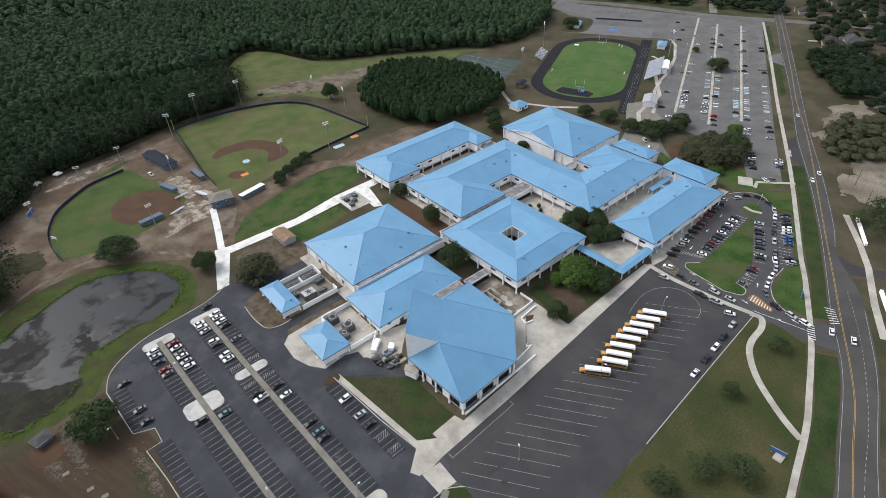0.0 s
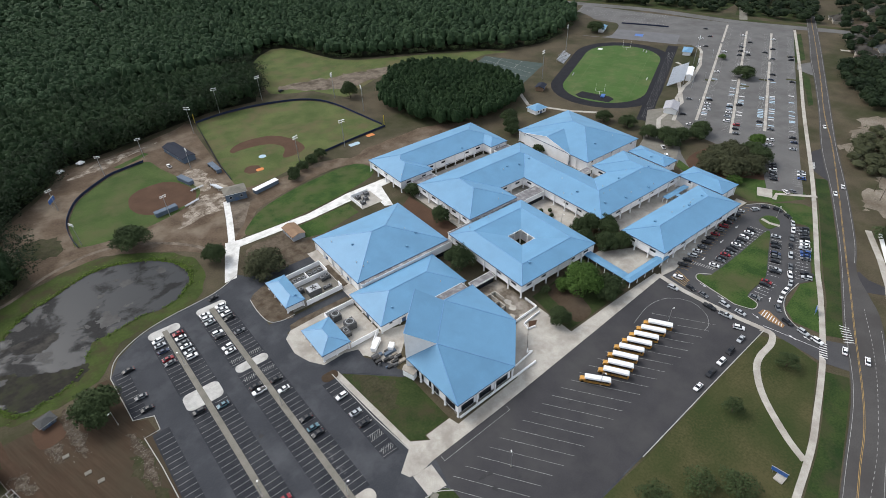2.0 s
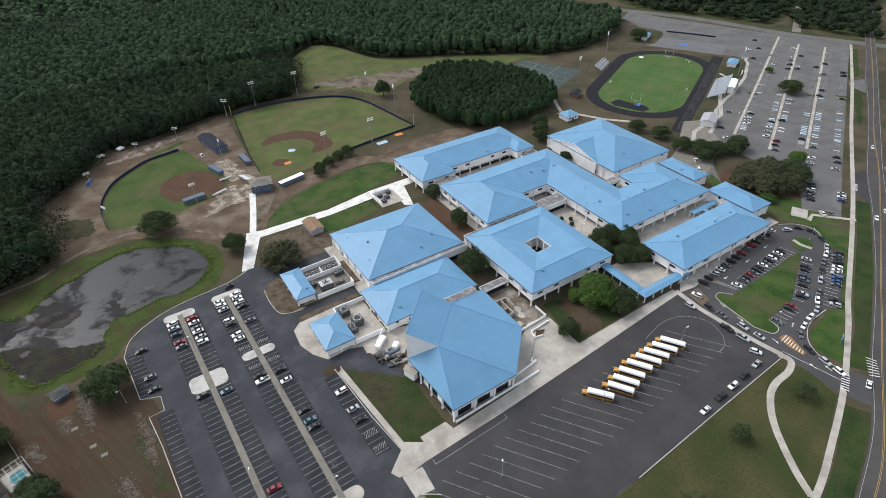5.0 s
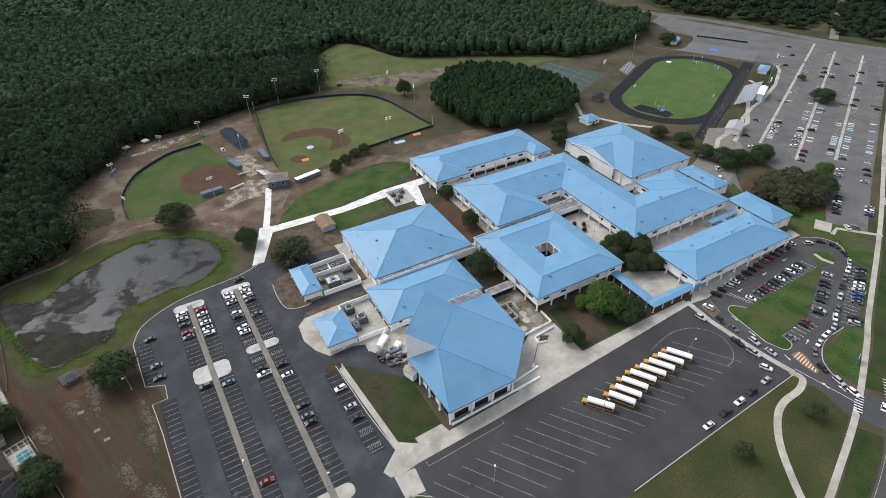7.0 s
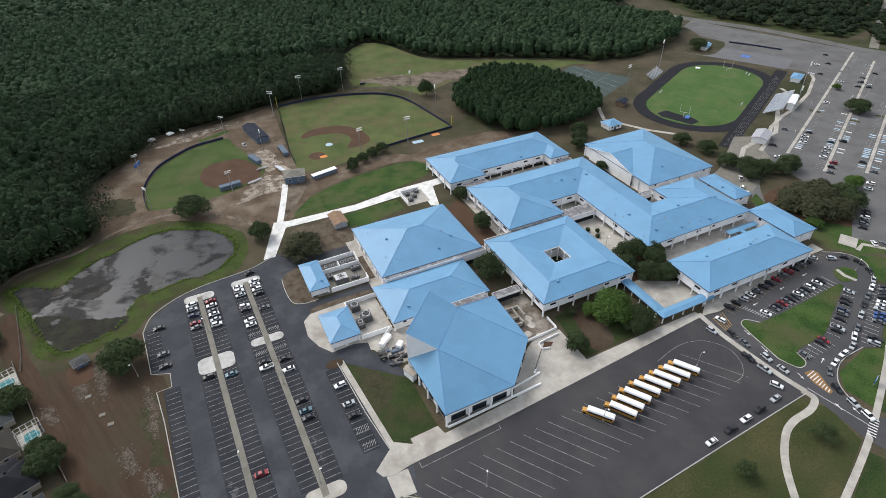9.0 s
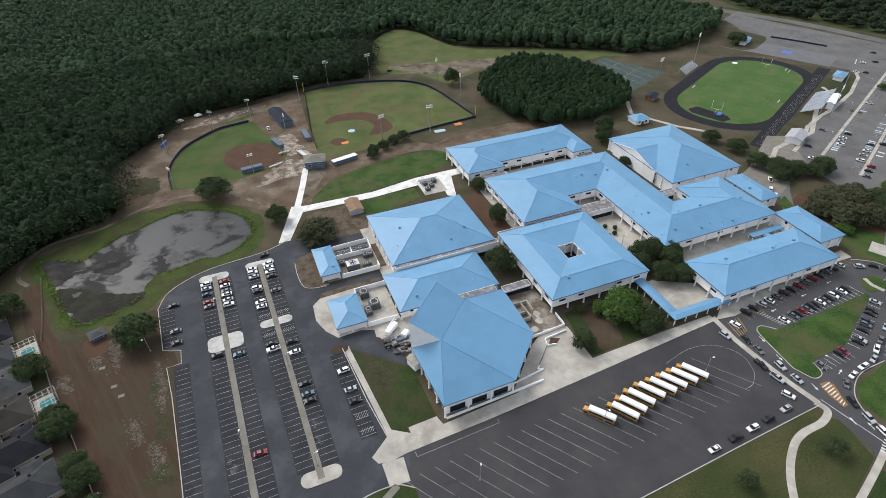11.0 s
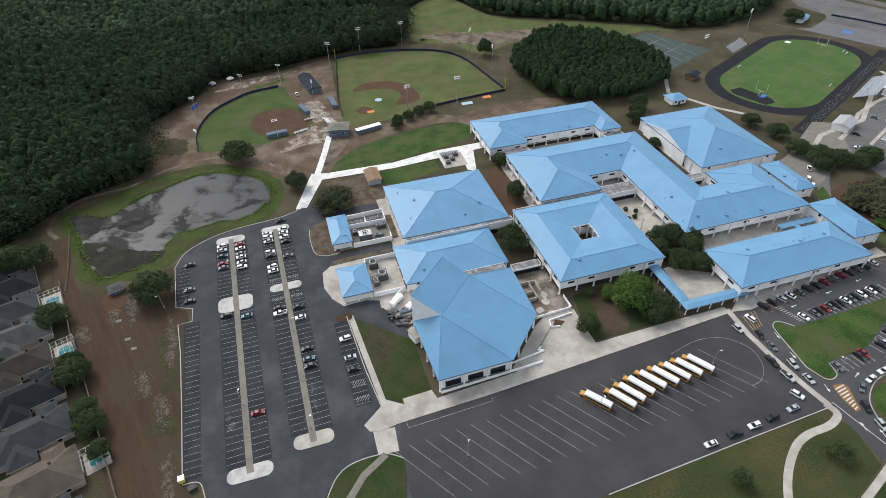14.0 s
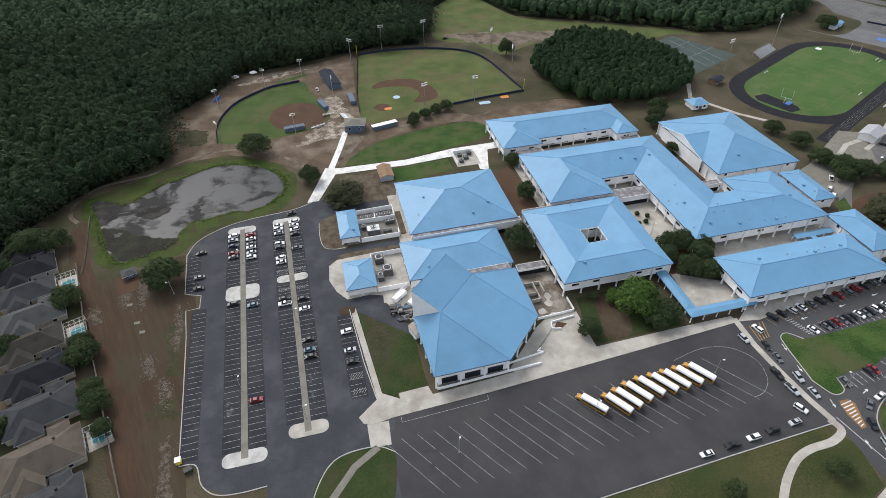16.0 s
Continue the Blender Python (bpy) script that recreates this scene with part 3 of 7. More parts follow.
for seed, amp, mt, pts in (
        (3, 0.9, M_mud_brown, [(-129.5, 161), (-123, 162), (-111, 156), (-106, 148), (-113, 146), (-116, 143), (-121, 140), (-126, 150)]),
        (4, 1.0, M_mud_brown, [(-107, 150), (-99, 151), (-91, 151), (-88, 144), (-94, 140), (-102, 142)]),
        (6, 0.8, M_mud, [(-73, 143), (-68, 146), (-63, 140), (-69, 137)]),
        (7, 1.1, M_marsh, [(-121, 137), (-110, 133), (-98, 126), (-89, 122), (-80.5, 117), (-85, 112.5), (-91, 110.5), (-99, 108), (-107, 109), (-114, 118)]),
        (8, 0.5, M_mud, [(-105, 163), (-102, 165), (-98.5, 165), (-98, 161), (-101, 160)]),
        (9, 0.5, M_mud, [(-99, 137), (-94, 138), (-91, 135), (-95, 133)]),
        (10, 0.4, M_mud, [(-58, 166), (-54, 167), (-52, 163), (-57, 162)]),
        (11, 0.45, M_mud, [(-41, 165), (-38, 166), (-36, 163), (-39, 161)])):
    slab("mud_flat", ragged(pts, amp * 0.75, seed, 16), 0.03, 0.075 + seed * 0.002, mt, "dark wet mud flat in the pond", "mud flat")
rngm = random.Random(9)
for seed in range(26):
    x, y, w, h = rngm.uniform(-112, -36), rngm.uniform(126, 172), rngm.uniform(0.8, 3.2), rngm.uniform(0.5, 1.8)
    if inside(np.array([x]), np.array([y]), POND)[0]:
        slab("mud_flat", ragged([(x - w, y), (x - w * 0.2, y + h), (x + w, y + h * 0.3), (x + w * 0.3, y - h)], 0.35, 90 + seed, 8), 0.03, 0.1 + seed * 0.001, M_mud, "dark wet mud flat in the pond", "mud flat")
slab("pond_track", band(smooth([(-133, 146), (-138.5, 154), (-138, 166), (-130, 178), (-117, 182), (-103, 185), (-86, 196), (-66, 202), (-49, 199), (-32, 188), (-19, 174), (-14, 164)], False), 2.2), 0.045, 0.055, M_pale_soil, "pale worn track round the pond", "track")
slab("yard_soil", ragged([(-134, 146), (-118, 100), (-108, 96), (-92, 98), (-76, 104), (-73, 78), (-67, 66), (-64, -10), (-58, -22), (-44, -30), (-44, -90), (-62, -120), (-80, -30), (-88, -5), (-104, 42), (-118, 84), (-130, 114)], 0.5, 23, 3), 0.0, 0.054, M_yard, "brown bare soil with tyre ruts", "ground")
slab("rut", ragged(band([(-130, 140), (-117, 97), (-105, 58), (-94, 28), (-82, -12), (-68, -60)], 6), 0.9, 24, 4), 0.045, 0.06, M_rut, "reddish dirt track behind the houses", "track")
for seed, pts in enumerate(([(-73.5, 68), (-77, 62), (-78, 50), (-74, 34), (-70.6, 32), (-71.6, 50)], [(-80, 15), (-74, 20), (-69.6, 21), (-69, 14), (-74, 12)], [(-70, -16), (-66, -20), (-62, -50), (-68, -44)], [(-92, 234), (-78, 233), (-74, 219), (-82, 212), (-92, 218)])):
    slab("weed_patch", ragged(pts, 1.1, 70 + seed, 14), 0.015, 0.082, M_thin_weeds, "thin weedy grass on bare soil", "grass")
slab("jump_apron", [(288.7, 180), (298, 180.7), (305.5, 158.8), (303.8, 153.5), (295.4, 152.4), (286.7, 173.9)], 0.03, 0.082, M_track, "black rubber apron inside the running track", "running track")
slab("bare_patch", ragged([(0.8, 42), (2.5, 24), (6, 20), (13, 26), (12, 33), (5, 40)], 0.9, 38, 10), 0.05, 0.108, M_thin_weeds, "bare brown soil worn into the lawn", "ground")
for seed, (x, y, w, h) in enumerate(((-24.4, 5.2, 1.4, 2.4), (-50.7, 9.4, 1.2, 1.8), (-21.7, 10, 1.0, 2.0), (-21.6, 16.7, 0.9, 2.6), (-52, 13.5, 0.7, 1.4), (-25, 30, 0.7, 2.2), (-47, 40, 0.6, 1.8))):
    slab("chalky_smear", ragged([(x - w, y), (x, y + h), (x + w, y), (x, y - h)], 0.42, 140 + seed, 9), 0.02, 0.0615, M_chalk, "pale chalky smear on the asphalt", "stain")
slab("fence_soil", ragged([(62, 199), (92, 197.5), (97, 184), (182, 184), (190, 196), (160, 212), (120, 210), (95, 205)], 0.8, 39, 8), 0.0, 0.024, M_park_soil, "dry tan soil between hall and ball field", "ground")
slab("path_pad", [(83.9, 165.2), (91.5, 161.2), (85.4, 138.4), (80.9, 140.8), (82.1, 154.5)], 0.0, 0.104, M_concrete_new, "new white concrete pad at the path", "path")
slab("lot_verge", placed(ragged([(178, 99), (226, 98), (232, 120), (258, 150), (182, 150)], 0.8, 41, 6)), 0.0, 0.0575, M_ground, "worn brown verge beside the far lot", "ground")
# dark grass sheets laid in to imitate shade between the cross road trees
slab("grove_shade", [(520, 350), (580, 232), (640, 240), (900, 372), (900, 620), (560, 560)], 0.0, 0.011, M_weedy, "dark grass sheet standing in for shade under the trees", "ground")
slab("grove_shade", [(590, 216), (616, 138), (900, 283), (900, 362)], 0.0, 0.011, M_weedy, "dark grass sheet standing in for shade under the trees", "ground")
slab("mulch_square", ragged([(-104, 95), (-96, 95.5), (-94.5, 86), (-103, 85)], 0.3, 37, 5), 0.02, 0.09, M_clay, "orange-brown mulch square by the pump shed", "ground")
for seed, (x, y, w, h) in enumerate(((14.2, -22.4, 1.6, 0.7), (17, -23, 1.2, 0.6), (14.7, -28, 0.9, 1.1), (24, -30, 0.8, 0.5), (60, -20, 0.9, 0.6), (84, -34, 0.7, 0.8), (-38, 40, 0.8, 1.0), (-20, 20, 0.7, 0.9))):
    slab("oil_stain", ragged([(x - w, y), (x, y + h), (x + w, y), (x, y - h)], 0.14, 40 + seed, 6), 0.02, 0.064, M_oil, "dark oil stain on asphalt", "stain")
slab("meadow", smooth([(102, 348), (112, 400), (122, 434), (152, 460), (170, 444), (180, 408), (191, 380), (218, 362), (250, 346), (282, 326), (309, 310), (322, 292), (300, 302), (262, 300), (215, 326), (160, 306), (146, 300), (132, 330)], True, 2), 0.0, 0.03, M_field, "dry rough meadow before the wood", "meadow")
slab("meadow_soil", ragged([(112, 352), (140, 356), (170, 345), (200, 340), (215, 330), (160, 310), (140, 330)], 2.5, 34, 10), 0.03, 0.036, M_pale_soil, "bare trampled soil across the meadow", "ground")
slab("sports_soil", placed([(-20, 20), (175, 20), (175, 126), (60, 150), (10, 160), (-30, 120)]), 0.0, 0.015, M_ground, "brown worn ground round the stadium", "ground")

# ball fields
slab("baseball_outfield", smooth([(34, 329.5), (57, 332.5), (84.6, 329.4), (110, 320), (124, 307), (131, 289), (134.6, 266), (137, 247), (138.6, 232.6), (108, 229), (80, 224.5), (45, 214), (24, 217), (25, 254), (30, 293)], True, 4), 0.02, 0.05, M_field, "mown baseball grass", "ball field")
slab("baseball_infield", ragged([(37.1, 269.7), (46.4, 276), (59.3, 275.9), (70.7, 271.1), (77.6, 260), (80.4, 247.2), (78.8, 238.6), (72.1, 234.5), (62.8, 234.1), (62.3, 238.4), (67.1, 245.8), (67.6, 252.9), (62.6, 260.4), (53.2, 264), (43.1, 264.9), (37.5, 264.1)], 0.15, 71, 5), 0.05, 0.056, M_clay, "brown clay infield arc", "ball field")
slab("home_plate_circle", ragged([(38.8 + 5.5 * math.cos(a), 233.5 + 5.5 * math.sin(a)) for a in np.linspace(0, 2 * math.pi, 10, False)], 0.2, 72, 4), 0.05, 0.058, M_clay, "worn clay round home plate", "ball field")
slab("softball_outfield", smooth([(-67, 212), (-68.5, 225.5), (-68, 240), (-64.4, 253), (-58.5, 265.5), (-49, 275.5), (-35.5, 286), (-24, 288.8), (-12, 291), (-8, 275), (-3, 258), (2, 240), (2, 226), (-14, 214), (-40, 208)], True, 4), 0.02, 0.05, M_softball, "mown softball grass", "ball field")
slab("softball_infield", ragged([(-35.6, 243.4), (-30.1, 252.8), (-20.7, 256), (-10.2, 254.1), (-2.9, 245.1), (0.6, 231.5), (-2.9, 221), (-10.6, 217.6), (-19.1, 217.3), (-28.5, 220.7), (-35.3, 230.3)], 0.2, 73, 5), 0.05, 0.056, M_clay, "brown clay softball infield", "ball field")
slab("running_track", placed(rounded(-2, 163, 29, 117, 43, 8)), 0.015, 0.04, M_track, "black running track round the football field", "running track")
slab("sprint_lane", placed(rect(-14, 168, 29.5, 39)), 0.04, 0.046, M_track, "black straight of the running track", "running track")
slab("football_turf", placed(rounded(8, 153, 40, 107, 33, 8)), 0.04, 0.075, M_turf, "green football turf with faded lines", "football field")
slab("tennis_court", [(297, 299), (323, 247), (266, 221), (257, 280)], 0.02, 0.06, M_court, "faded grey-green tennis courts", "tennis court")
slab("court_path", band([(262, 219), (246, 190), (262, 160), (275, 145)], 3), 0.02, 0.05, M_concrete, "pale footpath by the courts", "path")
AISLE = {"A": (-1.0, -0.034), "B": (-24.7, -0.0155), "C": (-45.7, -0.0218), "E": (-65.7, -0.0175)}


def kerb_row(k, u, off=0.0):
    """A point beside one of the lot's long medians, u metres along it."""
    return place(u, AISLE[k][0] + AISLE[k][1] * u + off)


slab("student_lot", placed([(-84, -47), (-84, -66), (-30, -66), (262, -71), (266, -10), (276, 60), (290, 150), (180, 150), (172, 120), (176, 18), (160.6, 7.3), (122, 5.3), (63, 12.9), (37.5, 15.6), (11, 12.4), (-12, 14), (-30, -10), (-52, -44)]), 0.0, 0.05, M_asphalt_far, "pale worn asphalt student car park", "car park")
slab("band_practice_lot", placed(rect(174, 206, 32, 110)), 0.05, 0.056, M_asphalt_grey, "grey resurfaced practice lot", "car park")
for k, u0, u1 in (("A", 0, 190), ("A", 196, 258), ("B", -14, 98), ("B", 112, 240), ("C", -2, 150), ("C", 156, 240)):
    slab("median_walk", band([kerb_row(k, u0), kerb_row(k, u1)], 1.9), 0.05, 0.15, M_concrete, "pale concrete median between bays", "median")
slab("lot_walk", band(placed([(-6, 14), (11, 13.4), (37.5, 16.6), (63, 13.9), (80, 10), (122, 6.3), (160.6, 8.3), (172, 12)]), 2.6), 0.05, 0.13, M_concrete, "pale concrete walk at the lot's edge", "path")
slab("stadium_walk", band(placed([(-40, 20), (-8, 24), (30, 12), (80, 20), (115, 20), (122, 26)]), 3), 0.05, 0.1, M_concrete, "pale concrete walk by the stadium", "path")

# loop drive
slab("loop_drive", [(149, 2), (158, 0.5), (231, 10), (238, 9), (246.5, 3), (248.5, -5), (243, -13), (237.5, -18), (242, -23.5), (199, -44), (193, -41.5), (180, -42), (172, -45), (166, -50), (163.5, -58), (165, -65), (171, -74), (156, -80), (152, -70), (152.5, -48), (148.5, -30), (147.5, -12)], 0.0, 0.055, M_loop, "asphalt pick-up loop with parked cars", "drive")
slab("drive_kerb", band([(148.5, 4), (147.6, -10), (148.4, -22), (150, -36), (152, -46)], 2.4), 0.05, 0.17, M_concrete, "pale concrete kerb walk beside the drive", "pavement")
slab("loop_island", smooth([(157, -30), (159, -13), (160.5, -8.8), (164, -8.2), (168, -12.2), (195, -12), (220, -10.8), (221.5, -13), (204, -21), (186, -29.2), (175, -30), (166.5, -31), (165, -36.3), (160, -36.8)], True, 3), 0.05, 0.16, M_lawn, "green grass island inside the loop", "lawn")
slab("loop_islet", smooth([(229.5, -3), (236, -3.6), (238, -7.8), (233.5, -12), (225, -11), (226, -6)], True, 3), 0.05, 0.16, M_lawn, "small grass islet of the loop", "lawn")
slab("islet_path", band([(231, -3.5), (230, -8), (231.5, -13)], 2), 0.16, 0.2, M_concrete, "pale path over the islet", "path")
slab("hall_front_walk", [(149, 2.2), (158, 0.8), (231, 10.2), (240, 10), (240, 16), (157, 8)], 0.0, 0.16, M_concrete, "pale walk along the front hall", "pavement")
slab("foot_walk", band(smooth([(60, -97.5), (86, -91), (108.6, -85.5), (125, -80), (155, -68.8), (190, -52.4), (210, -42), (260, -18), (305, 4.5), (388, 48), (475, 92), (580, 147)], False), 2.3), 0.045, 0.1, M_concrete, "pale concrete footpath along the road", "path")
slab("winding_path", band(smooth([(151, -45), (152, -49.5), (146, -52.3), (136, -53), (128, -56), (118, -64), (108, -77), (103, -86)], False), 2.6), 0.03, 0.09, M_concrete, "winding concrete footpath over the lawn", "path")
slab("lane_walk", band([(255, 2), (262, 4), (276, -12)], 2.2), 0.04, 0.09, M_concrete, "short concrete footpath", "path")
slab("roadside_lawn", [(482, 101), (560, 141), (572, 137), (500, 99)], 0.0, 0.04, M_verge, "green verge beside the footpath", "lawn")
slab("roadside_lawn", [(400, 50), (470, 88), (460, 77), (405, 49)], 0.0, 0.04, M_verge, "green verge beside the footpath", "lawn")
slab("far_footpath", band([(262, -44), (240, -58), (222, -68), (196, -79), (176, -89)], 3), 0.0, 0.075, M_concrete, "pale footpath across the road", "path")
slab("sand_field", ragged([(280, -42), (305, -30), (330, -22), (352, -40), (340, -70), (300, -70)], 3.5, 35, 12), 0.0, 0.02, M_sand_lot, "bare pale sand lot across the road", "ground")
slab("sand_field", ragged([(345, -2), (362, 6), (392, 14), (430, 4), (420, -10), (380, -4)], 3.0, 36, 12), 0.0, 0.02, M_sand_lot, "bare pale sand track across the road", "ground")


# ---- buildings ----
PITCH = 0.3


def inset(pts, d):
    """An outline moved inward by d metres."""
    pts = list(pts)
    if area2(pts) < 0:
        pts.reverse()
    out, n = [], len(pts)
    for i in range(n):
        p, a, b = (np.array(pts[k % n], float) for k in (i, i - 1, i + 1))
        e, f = (p - a) / np.linalg.norm(p - a), (b - p) / np.linalg.norm(b - p)
        m, q = np.array((-e[1], e[0])), np.array((-f[1], f[0]))
        out.append(tuple(p + (m + q) * d / (1 + m @ q)))
    return out


def ring(bm, outer, inner, z0, z1):
    """A wall or frame between two outlines with the same number of corners."""
    n = len(outer)
    v = [[bm.verts.new((*p, z)) for p in o] for o, z in ((outer, z0), (outer, z1), (inner, z0), (inner, z1))]
    for i in range(n):
        j = (i + 1) % n
        for q in ((v[0][i], v[0][j], v[1][j], v[1][i]), (v[2][j], v[2][i], v[3][i], v[3][j]), (v[1][i], v[1][j], v[3][j], v[3][i]), (v[0][j], v[0][i], v[2][i], v[2][j])):
            bm.faces.new(q)
    return bm


def slopes(faces, eave, pitch=PITCH):
    """Roof planes: each face's first two points are its eave; the rest rise by their distance from it."""
    bm = bmesh.new()
    for f in faces:
        a, b = np.array(f[0], float), np.array(f[1], float)
        d = (b - a) / np.linalg.norm(b - a)
        pts = []
        for p in f:
            h = abs(d[0] * (p[1] - a[1]) - d[1] * (p[0] - a[0]))
            pts.append((p[0], p[1], eave + pitch * h))
        if area2([p[:2] for p in pts]) < 0:
            pts.reverse()
        bm.faces.new([bm.verts.new(p) for p in pts])
    bmesh.ops.remove_doubles(bm, verts=bm.verts, dist=0.01)
    return bm


def hip_faces(x0, x1, y0, y1):
    w, l = x1 - x0, y1 - y0
    h = min(w, l) / 2
    a, b, c, d = (x0, y0), (x1, y0), (x1, y1), (x0, y1)
    if w >= l:
        p, q = (x0 + h, y0 + h), (x1 - h, y0 + h)
        return [[a, b, q, p], [b, c, q], [c, d, p, q], [d, a, p]]
    p, q = (x0 + h, y0 + h), (x0 + h, y1 - h)
    return [[a, b, p], [b, c, q, p], [c, d, q], [d, a, p, q]]


def ribs(faces, eave, pitch=PITCH):
    """Ridge and hip caps: thin raised bars along the edges where roof planes meet."""
    caps, done = [], set()
    for f in faces:
        a, b = np.array(f[0], float), np.array(f[1], float)
        d = (b - a) / np.linalg.norm(b - a)
        z = [eave + pitch * abs(d[0] * (p[1] - a[1]) - d[1] * (p[0] - a[0])) for p in f]
        n = len(f)
        for i in range(1, n):
            j = (i + 1) % n
            key = frozenset((f[i], f[j]))
            if key in done or (z[i] < eave + 0.01 and z[j] < eave + 0.01):
                continue
            done.add(key)
            caps.append(tube(bmesh.new(), (*f[i], z[i] + 0.03), (*f[j], z[j] + 0.03), 0.13, 0.13, 5))
    return caps


def window_mesh(w, h, name):
    """A window frame standing slightly out of the wall, and its pane."""
    bm = bmesh.new()
    v = [[bm.verts.new((x, y, z)) for x, z in o] for o in (((-w / 2, 0), (w / 2, 0), (w / 2, h), (-w / 2, h)), ((-w / 2 + 0.1, 0.1), (w / 2 - 0.1, 0.1), (w / 2 - 0.1, h - 0.1), (-w / 2 + 0.1, h - 0.1))) for y in (-0.12, 0.05)]
    for k in range(4):
        n = (k + 1) % 4
        for a, b in ((v[0], v[2]), (v[3], v[1]), (v[1], v[0]), (v[2], v[3])):
            bm.faces.new((a[k], a[n], b[n], b[k]))
    return finish(name, bm, M_frame), finish("pane", box(bmesh.new(), -w / 2 + 0.1, w / 2 - 0.1, -0.06, 0.03, 0.1, h - 0.1), M_glass)


def fit_window(b, mesh, m):
    """Hangs a window, frame and pane, on a building."""
    o = new("window", mesh[0])
    o.matrix_basis, o.parent = m, b
    new("pane", mesh[1]).parent = o
    return o


WIN_UP, WIN_LOW, WIN_SQ = window_mesh(3.4, 1.3, "window"), window_mesh(4.6, 2.2, "window"), window_mesh(1.6, 1.6, "window")
DOOR = finish("door", box(box(bmesh.new(), -1.0, 1.0, -0.08, 0.08, 0, 2.1), -1.1, 1.1, -0.05, 0.05, 2.1, 2.25), M_trim)


def facade(b, outline, z, mesh, step, name="window", skip=0, only=None):
    """Openings in even bays along every wall of an outline."""
    n = len(outline)
    for i in range(n):
        if only is not None and i not in only:
            continue
        p, q = np.array(outline[i], float), np.array(outline[(i + 1) % n], float)
        ln = np.linalg.norm(q - p)
        k = int((ln - 2.0) // step)
        ang = math.degrees(math.atan2(q[1] - p[1], q[0] - p[0]))
        for j in range(k):
            if skip and j % skip == skip - 1:
                continue
            c = p + (q - p) * ((j + 0.5) / k)
            if name == "window":
                fit_window(b, mesh, pose(c[0], c[1], z, 0, 0, ang))
                continue
            o = new(name, mesh)
            o.matrix_basis = pose(c[0], c[1], z, 0, 0, ang)
            o.parent = b


COLUMN = {}


def columns(b, outline, height, step, size=0.55):
    if height not in COLUMN:
        COLUMN[height] = finish("column", box(box(bmesh.new(), -size / 2, size / 2, -size / 2, size / 2, 0, height), -size * 0.7, size * 0.7, -size * 0.7, size * 0.7, 0, 0.35), M_white)
    n = len(outline)
    for i in range(n):
        p, q = np.array(outline[i], float), np.array(outline[(i + 1) % n], float)
        k = max(1, round(np.linalg.norm(q - p) / step))
        for j in range(k):
            c = p + (q - p) * (j / k)
            o = new("column", COLUMN[height])
            o.matrix_basis = pose(c[0], c[1], 0)
            o.parent = b


def vent_mesh():
    bm = bmesh.new()
    box(bm, -0.45, 0.45, -0.45, 0.45, -0.4, 0.55)
    box(bm, -0.6, 0.6, -0.6, 0.6, 0.55, 0.75, 0.12)
    return finish("roof_vent", bm, M_roof)


def pipe_mesh():
    bm = tube(bmesh.new(), (0, 0, -0.3), (0, 0, 0.7), 0.16, 0.16, 8)
    tube(bm, (0, 0, 0.7), (0, 0, 0.85), 0.26, 0.2, 8)
    return finish("roof_pipe", bm, M_metal)


VENT, PIPE = vent_mesh(), pipe_mesh()


def roof_height(faces, eave, x, y):
    """The height of a roof at a plan point: the lowest of the planes whose face holds it."""
    for f in faces:
        if inside(np.array([x]), np.array([y]), list(f))[0]:
            a, b = np.array(f[0], float), np.array(f[1], float)
            d = (b - a) / np.linalg.norm(b - a)
            return eave + PITCH * abs(d[0] * (y - a[1]) - d[1] * (x - a[0]))
    return eave


def hall(name, label, outline, faces, eave, arcade=True, vents=(), step=8.5, group="school buildings", upper=True):
    """A hall: metal roof planes with caps, white fascia, an upper storey over a recessed arcade (or plain walls), columns and windows."""
    b = thing(name, label, "school building", group)
    roof = part("roof", slopes(faces, eave), M_roof, b, "blue standing-seam metal roof")
    for cap in ribs(faces, eave):
        part("ridge_cap", cap, M_cap, roof)
    o = inset(outline, 0.0)
    part("fascia", ring(bmesh.new(), inset(outline, -0.02), inset(outline, 0.25), eave - 0.42, eave + 0.01), M_trim, roof, "dark gutter edge")
    part("soffit", ring(bmesh.new(), inset(outline, 0.25), inset(outline, 4.5 if arcade else 1.6), eave - 0.4, eave - 0.2), M_white, b)
    if arcade:
        up, low = inset(outline, 1.0), inset(outline, 3.6)
        part("upper_wall", ring(bmesh.new(), up, inset(outline, 1.35), 2.85, eave - 0.4), M_white, b)
        part("gallery_floor", ring(bmesh.new(), inset(outline, 0.9), inset(outline, 4.4), 2.65, 2.95), M_white, b)
        part("lower_wall", ring(bmesh.new(), low, inset(outline, 4.0), 0.0, 2.65), M_white, b)
        columns(b, inset(outline, 0.75), eave - 0.4, step)
        facade(b, up, 4.7, WIN_UP, step, skip=3)
        facade(b, low, 0.5, WIN_LOW, step * 0.9)
    else:
        up = inset(outline, 1.2)
        part("wall", ring(bmesh.new(), up, inset(outline, 1.6), 0.0, eave - 0.4), M_white, b)
        columns(b, inset(outline, 0.9), eave - 0.4, step)
        if upper:
            facade(b, up, eave - 2.6, WIN_SQ, step, skip=2)
        facade(b, up, 0.0, DOOR, step * 2.3, "door")
    for k, (x, y) in enumerate(vents):
        v = new("roof_vent" if k % 3 == 0 else "roof_pipe", VENT if k % 3 == 0 else PIPE)
        v.matrix_basis = pose(x, y, roof_height(faces, eave, x, y))
        v.parent = roof
    return b


